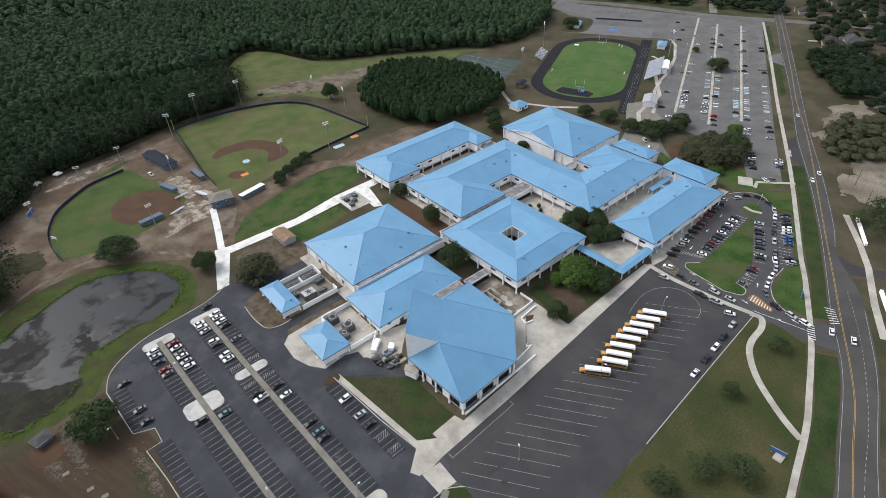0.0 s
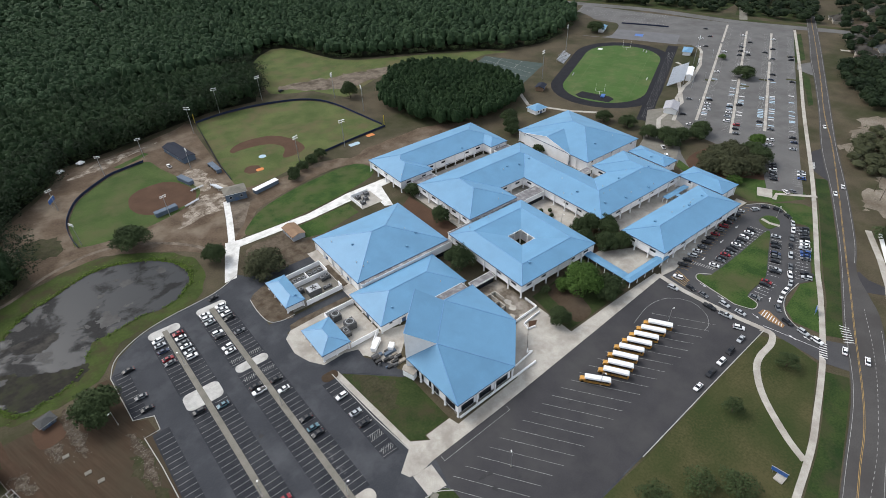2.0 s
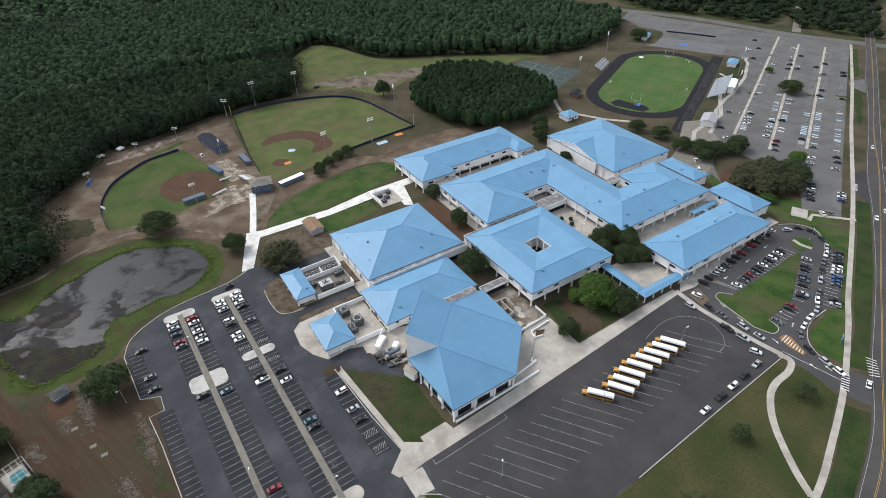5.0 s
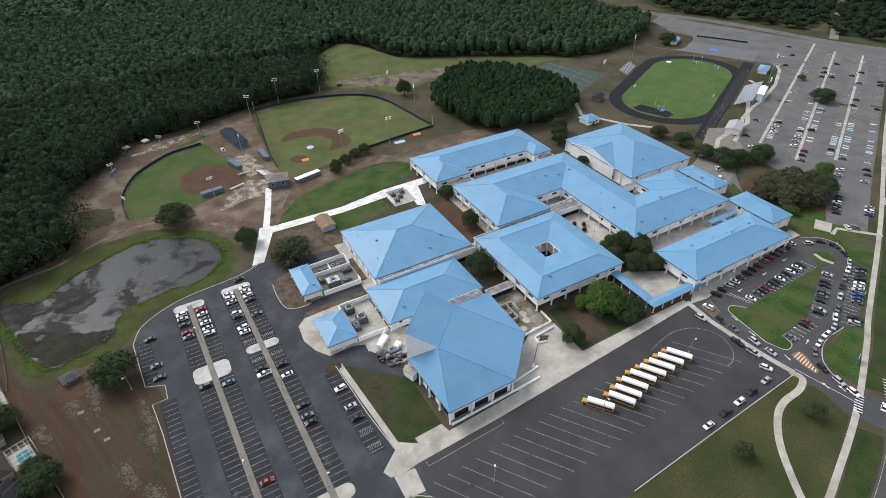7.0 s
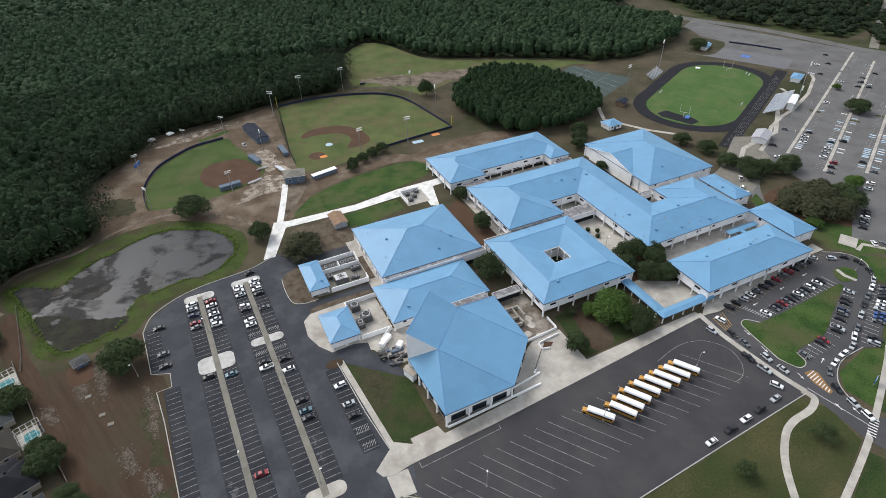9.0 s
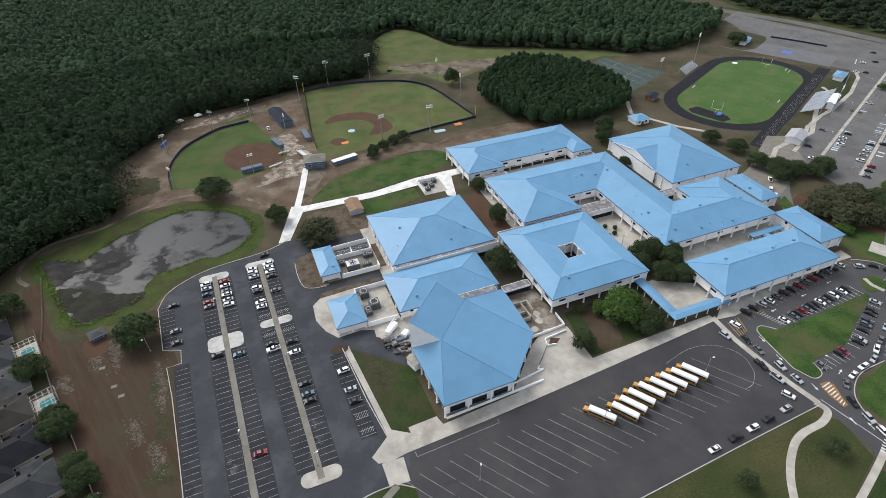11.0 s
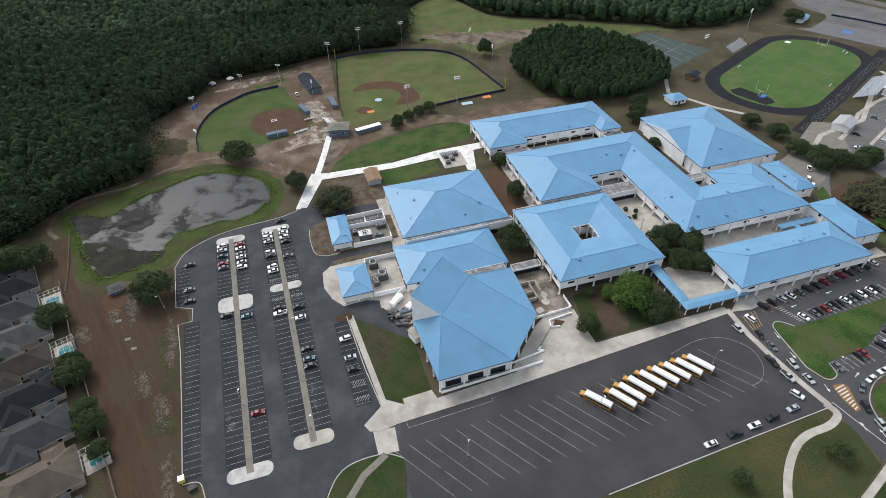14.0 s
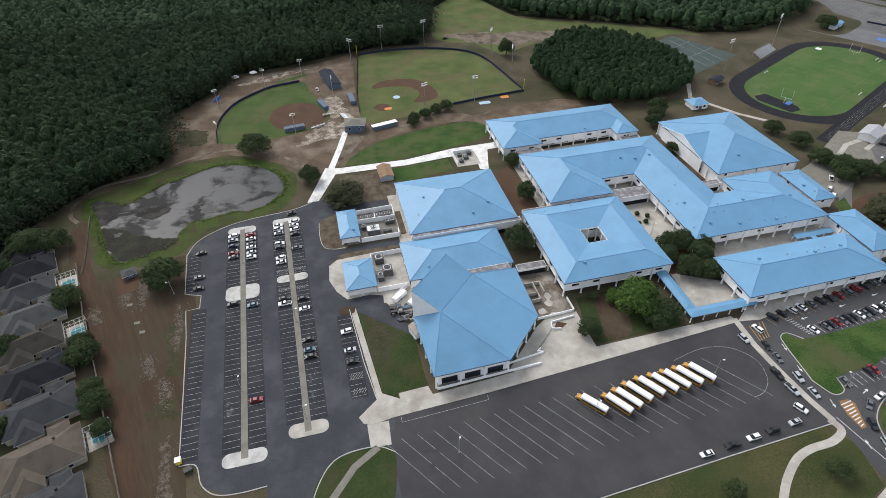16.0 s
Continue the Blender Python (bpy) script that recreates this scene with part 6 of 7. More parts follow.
def car_kind(shape, colour):
    body, cabin, top, half = SHAPES[shape]
    names = {"sedan": "sedan", "suv": "suv", "pickup": "pickup_truck", "van": "minivan"}
    t = thing("parked_" + names[shape], f"{colour} {names[shape].replace('_', ' ')} parked on the asphalt", "car", "parked cars")
    part("body", loft(bmesh.new(), body, half, 0.12, 0.75), PAINTS[colour], t)
    part("glasshouse", loft(bmesh.new(), cabin, half - 0.06, 0.42, 0.95), M_glass, t, "dark tinted windows")
    bm = bmesh.new()
    box(bm, top[0], top[1], -half + 0.27, half - 0.27, top[2] - 0.03, top[2] + 0.04, 0.04)
    part("roof_panel", bm, PAINTS[colour], t)
    ends = (body[0][0], body[-1][0])
    for x in (ends[0] * 0.62, ends[1] * 0.62):
        for s in (-1, 1):
            w = new("wheel", WHEEL)
            w.matrix_basis = pose(x, s * (half - 0.08), 0.34)
            w.parent = t
    for x, m, nm in ((ends[1] + 0.0, M_lamp, "headlight"), (ends[0] - 0.02, M_redlamp, "tail_light")):
        for s in (-1, 1):
            part(nm, box(bmesh.new(), x - 0.06, x + 0.03, s * half * 0.72 - 0.2, s * half * 0.72 + 0.2, 0.6, 0.76), m, t)
    if shape == "pickup":
        part("bed", box(bmesh.new(), -2.7, -0.85, -0.8, 0.8, 1.02, 1.07), M_black, t, "open black cargo bed")
    return t


def park(spots, z=0.06):
    """Cars at (x, y, heading, shape, colour)."""
    for x, y, h, shape, colour in spots:
        k = (shape, colour)
        if k not in CARS:
            CARS[k] = car_kind(shape, colour)
            CARS[k].matrix_basis = pose(x, y, z, 0, 0, h)
        else:
            copy_thing(CARS[k], pose(x, y, z, 0, 0, h))


SET = {"w": ("sedan", "white"), "W": ("suv", "white"), "P": ("pickup", "white"), "V": ("van", "white"), "k": ("sedan", "black"), "K": ("suv", "black"), "s": ("sedan", "silver"), "S": ("suv", "silver"), "g": ("sedan", "grey"), "G": ("suv", "grey"), "r": ("sedan", "red"), "R": ("suv", "red"), "n": ("sedan", "navy"), "N": ("suv", "navy"), "t": ("sedan", "teal"), "T": ("pickup", "silver"), "b": ("sedan", "blue"), "B": ("suv", "blue"), "a": ("sedan", "tan"), "U": ("pickup", "black")}
turns = random.Random(9)


def row(x, ys, codes, heading):
    park([(*lean(x, y), heading + turns.uniform(-2, 2) + (180 if turns.random() < 0.2 else 0), *SET[c]) for y, c in zip(ys, codes)])


row(-64.6, (103.5, 86, 78.5), "kgk", 182)
row(-49.9, (112.8, 109.6, 105.2, 99.5, 96.6, 64.6), "WsnrgK", 2)
row(-41.6, (112, 108.6, 104.6, 102, 98, 94.5, 62), "rwgwsWt", 182)
row(-28.2, (116, 113, 109.8, 101, 98.4, 90.2, 87.2, 62.5, 59.2), "wWsWkWwkP", 2)
row(-20.4, (117.2, 114.4, 110.6, 107.2, 96, 60.6, 54.2, 36.4, 31, 27.6), "WwWkgkwktk", 182)
row(-5.0, (36.8, 26.8, 20.8), "Wsk", 2)
row(-41.2, (12.3,), "r", 2)
park([(-25.5, 125, 15, *SET["k"])])
park([(-2.5, 273.4, 95, *SET["P"]), (111, 347, 20, *SET["K"])], 0.03)

# loop drive
for i, c in enumerate("KkSwgKkrGRkgKs"):
    park([(163.6 + 5.0 * i, 0.6 + 0.55 * i, 112 + turns.uniform(-3, 3), *SET[c])], 0.065)
for i, c in enumerate("w.gkrgKkwgKWkwK"):
    if c != ".":
        park([(174.6 + 2.95 * i, -9.5 + 0.27 * i, -68 + turns.uniform(-3, 3), *SET[c])], 0.065)
for t_, c in ((0.02, "s"), (0.16, "K"), (0.21, "k"), (0.33, "N"), (0.38, "G"), (0.46, "k"), (0.6, "T"), (0.63, "k")):
    park([(221 - 46 * t_, -16.2 - 22.5 * t_, -64 + turns.uniform(-3, 3), *SET[c])], 0.065)
for x, y, c in ((182, -31.6, "r"), (179.6, -32, "k"), (167.6, -33.6, "g")):
    park([(x, y, -78, *SET[c])], 0.065)
for t_, c in ((0.0, "K"), (0.06, "g"), (0.14, "k"), (0.2, "K"), (0.29, "W"), (0.35, "w"), (0.42, "T"), (0.5, "B"), (0.56, "b"), (0.62, "g"), (0.9, "U"), (0.97, "S")):
    park([(237.5 - 40 * t_, -22.6 - 20 * t_, 117 + turns.uniform(-3, 3), *SET[c])], 0.065)
QUEUE = [(236.3, 3.2, -30, "S"), (242.8, 1.0, -50, "k"), (245.2, -4.8, -85, "K"), (243.2, -11.4, -115, "k"), (238.4, -16.4, -150, "s"), (232, -19.6, 203, "W"), (224.8, -22.4, 203, "G"), (218, -25.2, 204, "k"), (210, -29, 205, "S"), (201.4, -33.1, 205, "g"), (195, -36, 210, "W"), (189.4, -39, 200, "s"), (182, -40.2, 185, "W"), (174.8, -41.6, 195, "w"), (168.6, -43.6, 220, "g")]
park([(x, y, h, *SET[c]) for x, y, h, c in QUEUE], 0.065)
QUEUE = [(163.2, -50.5, 255, "K"), (162.2, -57.6, 262, "S"), (161.6, -63.5, 262, "W"), (164.5, -73, 20, "w"), (153.6, -3.6, 105, "W"), (145.2, -6.6, -80, "S"), (151.4, -11.8, -100, "k"), (151.6, -18.0, -95, "g"), (146.4, -24.2, -88, "U"), (147, -31.6, -80, "T"), (152.8, -27.6, -92, "S"), (153.4, -34.8, -88, "s"), (144.2, -39.2, -62, "W")]
park([(x, y, h, *SET[c]) for x, y, h, c in QUEUE], 0.065)
park([(138.6, -43.2, 185, *SET["s"]), (129.2, -44.0, 182, *SET["K"]), (121.2, -44.8, 182, *SET["W"]), (112.8, -45.4, 182, *SET["U"]), (102.8, -46.2, 182, *SET["w"])], 0.065)
park([(286, -17.4, 207, *SET["w"]), (297, -16.8, 27, *SET["w"]), (165.6, -81, 22, *SET["w"]), (371, 26, 207, *SET["w"])], 0.07)

# student car park
FAR_CARS = (
    [(519, 208, "k"), (499, 191, "k"), (488, 194, "w"), (463, 181, "w"), (469, 177, "k"), (467, 157, "w"), (415, 133, "w"), (356, 104, "k"), (348, 101, "w"), (343, 98, "s"), (338, 95, "W"), (346, 115, "g"), (318, 102, "k")],
    [(525, 171, "w"), (509, 155, "k"), (491, 154, "g"), (479, 148, "K"), (480, 142, "w"), (474, 138, "k"), (468, 143, "k"), (355, 87, "k"), (363, 84, "K"), (345, 82, "w"), (338, 79, "s"), (330, 75, "W"), (329, 67, "R"), (323, 64, "k"), (316, 60, "g")],
    [(533, 145, "w"), (491, 131, "k"), (505, 131, "k"), (479, 118, "g"), (442, 99, "k"), (430, 94, "n"), (495, 110, "k"), (488, 106, "K"), (437, 80, "k"), (346, 59, "k"), (340, 48, "g"), (324, 40, "W"), (317, 37, "w"), (338, 32, "k"), (332, 28, "n"), (322, 24, "s")],
    [(293, 22.5, "k"), (289.5, 20.5, "K"), (286, 18.7, "W"), (282.5, 16.8, "k"), (279, 15, "G"), (275.5, 13, "k"), (296, 6.4, "s"), (292, 4.4, "W"), (288.4, 2.6, "b")])
for spots_here in FAR_CARS:
    park([(x, y, 117.5 + turns.uniform(-3, 3) + (180 if turns.random() < 0.3 else 0), *SET[c]) for x, y, c in spots_here])
park([(267, 1.5, 60, *SET["w"]), (270.5, -1, 62, *SET["g"])])
park([(306, 89, 130, *SET["w"]), (251, 66, 40, *SET["V"]), (254, 72, 40, *SET["V"]), (262, 80, 50, *SET["P"])])


def bus_kind():
    """A hooded yellow school bus with a white roof."""
    t = thing("school_bus", "yellow school bus with white roof parked on a slanted bay", "school bus", "parked school buses")
    bm = loft(bmesh.new(), [(-6.0, 0.55), (-6.05, 2.4), (-5.95, 2.75), (3.6, 2.75), (3.75, 2.4), (3.9, 1.5), (3.9, 0.55)], 1.22, 0.1, 1.5)
    body = part("body", bm, M_busyellow, t)
    bm = loft(bmesh.new(), [(-6.1, 2.5), (-5.98, 2.98), (-5.4, 3.14), (3.3, 3.14), (3.75, 2.98), (3.9, 2.5)], 1.27, 0.4, 2.6)
    part("roof", bm, M_buswhite, t, "white painted bus roof")
    part("hood", loft(bmesh.new(), [(3.85, 0.55), (3.85, 1.75), (5.2, 1.6), (5.6, 1.3), (5.65, 0.6)], 1.0, 0.25, 1.2), M_busyellow, t, "yellow engine hood")
    part("windscreen", box(bmesh.new(), 3.74, 3.86, -1.0, 1.0, 1.75, 2.55), M_glass, t, "dark windscreen")
    for s in (-1, 1):
        for x in np.arange(-5.5, 3.3, 0.88):
            part("window", box(bmesh.new(), x, x + 0.82, s * 1.16 - 0.06, s * 1.16 + 0.06, 1.6, 2.48), M_glass, body)
        for z in (0.95, 1.4):
            part("rub_rail", box(bmesh.new(), -6.0, 3.85, s * 1.235 - 0.02, s * 1.235 + 0.02, z, z + 0.12), M_black, body, "black rub rail")
        for x in (-3.6, 4.5):
            w = part("wheel", tube(tube(bmesh.new(), (0, -0.16, 0), (0, 0.16, 0), 0.5, 0.5, 16), (0, -0.17, 0), (0, 0.17, 0), 0.28, 0.28, 10), M_tyre, t)
            w.matrix_basis = pose(x, s * 1.02, 0.5)
        part("mirror", tube(bmesh.new(), (4.6, s * 1.0, 1.7), (5.1, s * 1.35, 1.9), 0.05, 0.12, 6), M_black, t)
        part("headlight", tube(bmesh.new(), (5.7, s * 0.75, 1.0), (5.84, s * 0.75, 1.0), 0.14, 0.14, 8), M_lamp, t)
        part("tail_light", box(bmesh.new(), -6.1, -6.0, s * 0.95 - 0.12, s * 0.95 + 0.12, 1.3, 1.6), M_redlamp, t)
    part("hatch", box(bmesh.new(), -2.6, -1.9, -0.35, 0.35, 3.1, 3.17), M_buswhite, t)
    part("rear_door", box(bmesh.new(), -6.09, -6.03, -0.45, 0.45, 0.9, 2.5), M_busyellow, t)
    part("bumper", box(bmesh.new(), 5.75, 5.95, -1.1, 1.1, 0.5, 0.75), M_black, t)
    return t


bus = bus_kind()
NOSES = [(71.7, -13.9), (80.2, -16.0), (84.6, -14.7), (89.4, -13.2), (94.8, -12.2), (100.2, -12.0), (105.3, -11.7), (110.6, -11.4), (115.8, -11.2)]
for i, (x, y) in enumerate(NOSES):
    m = pose(x - 0.6 + 5.9 * 0.545, y - 0.6 - 5.9 * 0.84, 0.06, 0, 0, 123 + (5 if i == 0 else 0))
    if i:
        copy_thing(bus, m)
    else:
        bus.matrix_basis = m

# trailers in the service yard
def trailer(x, y, turn, ln=6.0):
    t = thing("box_trailer", "white enclosed box trailer on the service yard", "trailer", "trailers", at=(x, y, 0.11), turn=turn)
    part("box", loft(bmesh.new(), [(-ln / 2, 0.5), (-ln / 2, 2.3), (-ln / 2 + 0.15, 2.45), (ln / 2 - 0.5, 2.45), (ln / 2, 2.2), (ln / 2 + 0.2, 0.6)], 1.1, 0.05, 1.5), M_white, t)
    part("tow_bar", tube(bmesh.new(), (ln / 2, 0, 0.55), (ln / 2 + 1.2, 0, 0.5), 0.07, 0.07, 6), M_metal, t)
    for s in (-1, 1):
        w = new("wheel", WHEEL)
        w.matrix_basis = pose(-0.3, s * 1.1, 0.34)
        w.parent = t
    return t


trailer(18, 50.5, 38, 7)
trailer(22.5, 45.5, 40, 3.4)


# ---- houses ----
def shingles(name, c):
    return surface(name, tuple(v * 0.75 for v in c), c, 0.5, 5.0, 0.9, bump=0.3, stain=tuple(v * 0.6 for v in c), stain_scale=0.25)


SHINGLE = {"charcoal": shingles("charcoal_shingles", (0.022, 0.023, 0.028)), "grey": shingles("grey_shingles", (0.055, 0.058, 0.062)), "light": shingles("light_grey_shingles", (0.085, 0.087, 0.087)), "taupe": shingles("taupe_shingles", (0.055, 0.05, 0.043)), "beige": shingles("beige_shingles", (0.12, 0.1, 0.08)), "brown": shingles("brown_shingles", (0.1, 0.075, 0.062))}
M_beige = surface("beige_stucco", (0.32, 0.28, 0.23), (0.42, 0.38, 0.32), 0.4, 5.0, 0.9)
M_pool = surface("pool_water", (0.04, 0.17, 0.19), (0.07, 0.24, 0.26), 0.5, 2.0, 0.85, bump=0.02)


def house(x, y, turn, w, d, colour, wing=0.4, cage=False, eave=3.2):
    """A stucco house: main hip roof, two crossing wings, windows, and sometimes a screened pool."""
    t = thing("house", f"beige stucco house with {colour} shingle hip roof", "house", "neighbouring houses", at=(x, y, 0), turn=turn)
    body = [(-w / 2, w / 2, -d / 2, d / 2), (-w * 0.36, w * 0.02, -d * 0.5 - d * wing * 0.6, d * 0.1), (w * 0.1, w * 0.38, -d * 0.1, d * 0.5 + d * wing * 0.45)]
    for i, r in enumerate(body):
        z = eave + 0.06 * i
        part("roof", slopes(hip_faces(*r), z, 0.55), SHINGLE[colour], t, f"{colour} shingle roof")
        part("eave_board", ring(bmesh.new(), rect(*r), inset(rect(*r), 0.6), z - 0.22, z + 0.0), M_frame, t)
        q = inset(rect(*r), 0.55 + 0.03 * i)
        part("wall", ring(bmesh.new(), q, inset(q, 0.25), 0, z - 0.2), M_beige, t)
    for sx in (-0.3, 0.0, 0.3):
        for sy, a in ((-1, 0), (1, 180)):
            fit_window(t, WIN_SQ, pose(sx * w, sy * (d / 2 - 0.55), 0.9, 0, 0, a))
    part("chimney_vent", box(bmesh.new(), w * 0.2, w * 0.2 + 0.7, d * 0.12, d * 0.12 + 0.7, eave + 0.5, eave + d * 0.27), SHINGLE[colour], t)
    if cage:
        bm = bmesh.new()
        x0, x1, y0, y1 = w / 2 + 0.3, w / 2 + 8.3, -4.5, 4.5
        for k in np.linspace(x0, x1, 5):
            tube(bm, (k, y0, 0), (k, y0, 3), 0.06, 0.06, 5), tube(bm, (k, y1, 0), (k, y1, 3), 0.06, 0.06, 5), tube(bm, (k, y0, 3), (k, y1, 3), 0.06, 0.06, 5)
        for k in np.linspace(y0, y1, 5):
            tube(bm, (x0, k, 3), (x1, k, 3), 0.06, 0.06, 5)
        part("pool_cage", bm, M_paint, t, "white screened pool frame")
        part("pool_deck", box(bmesh.new(), x0, x1, y0, y1, 0.0, 0.06), M_concrete, t)
        part("pool", prism(bmesh.new(), rounded(x0 + 1.5, x1 - 1.5, y0 + 2, y1 - 2, 1.8, 5), 0.06, 0.09), M_pool, t, "turquoise pool water")
    return t


ROW = [(-150, 126, 22, 15, "charcoal", False), (-145, 109, 24, 14, "charcoal", False), (-140, 93, 22, 14, "grey", True), (-133, 76.5, 24, 14, "light", False), (-129, 60, 23, 14, "taupe", True), (-122, 43, 24, 14, "charcoal", False), (-116, 25, 24, 15, "grey", False), (-110, 5, 25, 16, "beige", True), (-104, -14, 23, 15, "grey", False), (-98, -32, 23, 15, "taupe", False)]
for x, y, w, d, c, cage in ROW:
    house(x, y, 20, w, d, c, 0.45, cage)
for x, y, w, d, c, a in ((-178, 108, 22, 14, "grey", 20), (-170, 88, 22, 14, "taupe", 20), (-163, 68, 22, 14, "charcoal", 20), (-156, 46, 22, 14, "grey", 20), (-150, 24, 22, 15, "beige", 20), (-143, 0, 22, 15, "grey", 20)):
    house(x, y, a, w, d, c)
for x, y, c in ((581, 88, "taupe"), (550, 72, "taupe"), (527, 60, "brown"), (568, 60, "light"), (517, 36, "light"), (452, 5, "light"), (622, 100, "brown"), (672, 77, "brown"), (656, 50, "brown"), (700, 120, "taupe"), (640, 130, "taupe")):
    house(x, y, 28, 22, 15, c)
slab("driveway", band([(560, 66), (548, 90)], 4), 0.0, 0.05, M_concrete, "pale concrete driveway", "driveway")


# ---- fences ----
def fence(name, label, line, height, step, material, thick=0.12, post=0.08, closed=False, caps=None):
    """A fence of separate panels between posts along a plan line."""
    t = thing(name, label, "fence", "fences")
    pts, carry = [np.array(line[0], float)], 0.0
    for a, b in zip(line, line[1:]):
        a, b = np.array(a, float), np.array(b, float)
        ln = np.linalg.norm(b - a)
        s = step - carry
        while s <= ln:
            pts.append(a + (b - a) * s / ln)
            s += step
        carry = ln - (s - step)
    pole = finish("post", tube(bmesh.new(), (0, 0, 0), (0, 0, height + 0.1), post, post, 6), M_black)
    for a, b in zip(pts, pts[1:]):
        p = part("panel", prism(bmesh.new(), band([tuple(a), tuple(b)], thick), 0.05, height), material, t)
        o = new("post", pole)
        o.matrix_basis = pose(a[0], a[1], 0)
        o.parent = t
    return t


M_navy = surface("navy_wind_screen", (0.018, 0.024, 0.05), (0.03, 0.04, 0.075), 0.5, 6.0, 0.8)
M_board = surface("weathered_boards", (0.2, 0.18, 0.15), (0.32, 0.29, 0.25), 0.8, 6.0, 0.9)
M_yellowpaint = surface("yellow_enamel", (0.7, 0.55, 0.05), (0.8, 0.65, 0.08), 1.0, 6.0, 0.5)
M_blue = surface("blue_enamel", (0.03, 0.1, 0.32), (0.05, 0.15, 0.42), 0.8, 6.0, 0.5)
M_navyroof = surface("navy_shed_roof", (0.016, 0.02, 0.032), (0.026, 0.031, 0.044), 0.4, 4.0, 0.85)
M_brownroof = surface("tan_shed_roof", (0.2, 0.13, 0.085), (0.28, 0.185, 0.12), 0.4, 4.0, 0.9)
M_palegrey = surface("pale_grey_siding", (0.3, 0.32, 0.35), (0.38, 0.4, 0.43), 0.5, 5.0, 0.8)
M_greyblue = surface("grey_blue_siding", (0.09, 0.12, 0.16), (0.13, 0.165, 0.21), 0.5, 5.0, 0.8)
M_orange = surface("orange_mesh", (0.5, 0.18, 0.06), (0.65, 0.26, 0.1), 0.6, 5.0, 0.9)
M_seat = surface("aluminium_planks", (0.42, 0.46, 0.5), (0.55, 0.58, 0.62), 0.5, 6.0, 0.45, 0.5)
fence("outfield_fence", "navy padded baseball outfield fence", smooth([(34.2, 331), (57, 334), (84.6, 330.8), (110.8, 321.4), (125.4, 307.9), (132.2, 289.5), (135.8, 265.9), (138.2, 246.8), (140.1, 231.4)], False, 6), 1.5, 6, M_navy, 0.25)
fence("foul_line_fence", "navy foul line fence", [(140, 231), (108, 227.5), (81, 223.4)], 1.5, 6, M_navy, 0.2)
fence("foul_line_fence", "dark chain fence along the base line", [(34, 330.5), (29, 293.6), (24, 254), (22.8, 227)], 1.4, 6, M_navy, 0.06)
fence("softball_fence", "navy softball outfield fence", smooth([(-67.9, 212), (-69.5, 225.5), (-69, 239.9), (-65.4, 253.4), (-59.3, 266.4), (-49.7, 276.5), (-35.9, 287), (-24.3, 289.8), (-11.6, 292.4)], False, 6), 1.6, 5, M_navy, 0.25)
fence("yard_fence", "weathered board fence behind the houses", [(-125, 110), (-121, 97), (-112.7, 70), (-102, 41), (-92, 11), (-84, -12), (-76, -36)], 1.8, 4, M_board, 0.08)
fence("lot_fence", "dark low fence between the far lots", [place(229, 46), place(229, 72), place(227, 97)], 1.4, 6, M_navy, 0.06)
fence("wood_fence", "thin wire fence by the pond track", [(-128, 150), (-122, 112), (-121, 98)], 1.2, 8, M_board, 0.03, 0.05)
for x, y in ((33.6, 332), (140.6, 233)):
    tagged(part("foul_pole", tube(bmesh.new(), (x, y, 0), (x, y, 8), 0.2, 0.2, 8), M_yellowpaint), "tall yellow foul pole", "foul pole", "foul poles")


# ---- small buildings ----
def hut(name, label, x, y, w, d, turn, wall_h, roof_m, wall_m, gable=True, over=0.8, category="hut"):
    """A small building with a gabled roof, walls, a door and windows."""
    t = thing(name, label, category, at=(x, y, 0), turn=turn)
    part("wall", ring(bmesh.new(), rect(-w / 2, w / 2, -d / 2, d / 2), rect(-w / 2 + 0.2, w / 2 - 0.2, -d / 2 + 0.2, d / 2 - 0.2), 0, wall_h), wall_m, t)
    a, b = w / 2 + over, d / 2 + over
    if gable:
        bm = bmesh.new()
        rise = b * 0.32
        top = [bm.verts.new(p) for p in ((-a, -b, wall_h), (a, -b, wall_h), (a, 0, wall_h + rise), (-a, 0, wall_h + rise), (a, b, wall_h), (-a, b, wall_h))]
        low = [bm.verts.new((v.co.x, v.co.y, v.co.z - 0.2)) for v in top]
        for q in ((0, 1, 2, 3), (3, 2, 4, 5)):
            bm.faces.new([top[i] for i in q])
            bm.faces.new([low[i] for i in q[::-1]])
        for i, j in ((0, 1), (1, 2), (2, 4), (4, 5), (5, 3), (3, 0)):
            bm.faces.new((low[i], low[j], top[j], top[i]))
        part("roof", bm, roof_m, t)
        for s in (-1, 1):
            bm = bmesh.new()
            bm.faces.new([bm.verts.new(p) for p in ((s * w / 2, -d / 2, wall_h), (s * w / 2, d / 2, wall_h), (s * w / 2, 0, wall_h + d / 2 * 0.3))])
            part("gable", bm, wall_m, t)
    else:
        part("roof", slopes(hip_faces(-a, a, -b, b), wall_h, 0.35), roof_m, t)
        part("eave_board", ring(bmesh.new(), rect(-a, a, -b, b), rect(-a + 0.9, a - 0.9, -b + 0.9, b - 0.9), wall_h - 0.2, wall_h), M_white, t)
    for s, ang in ((-1, 0), (1, 180)):
        for k in (-0.25, 0.25):
            fit_window(t, WIN_SQ, pose(k * w, s * d / 2, wall_h * 0.35, 0, 0, ang))
    o = new("door", DOOR)
    o.matrix_basis = pose(0, -d / 2, 0)
    o.parent = t
    return t


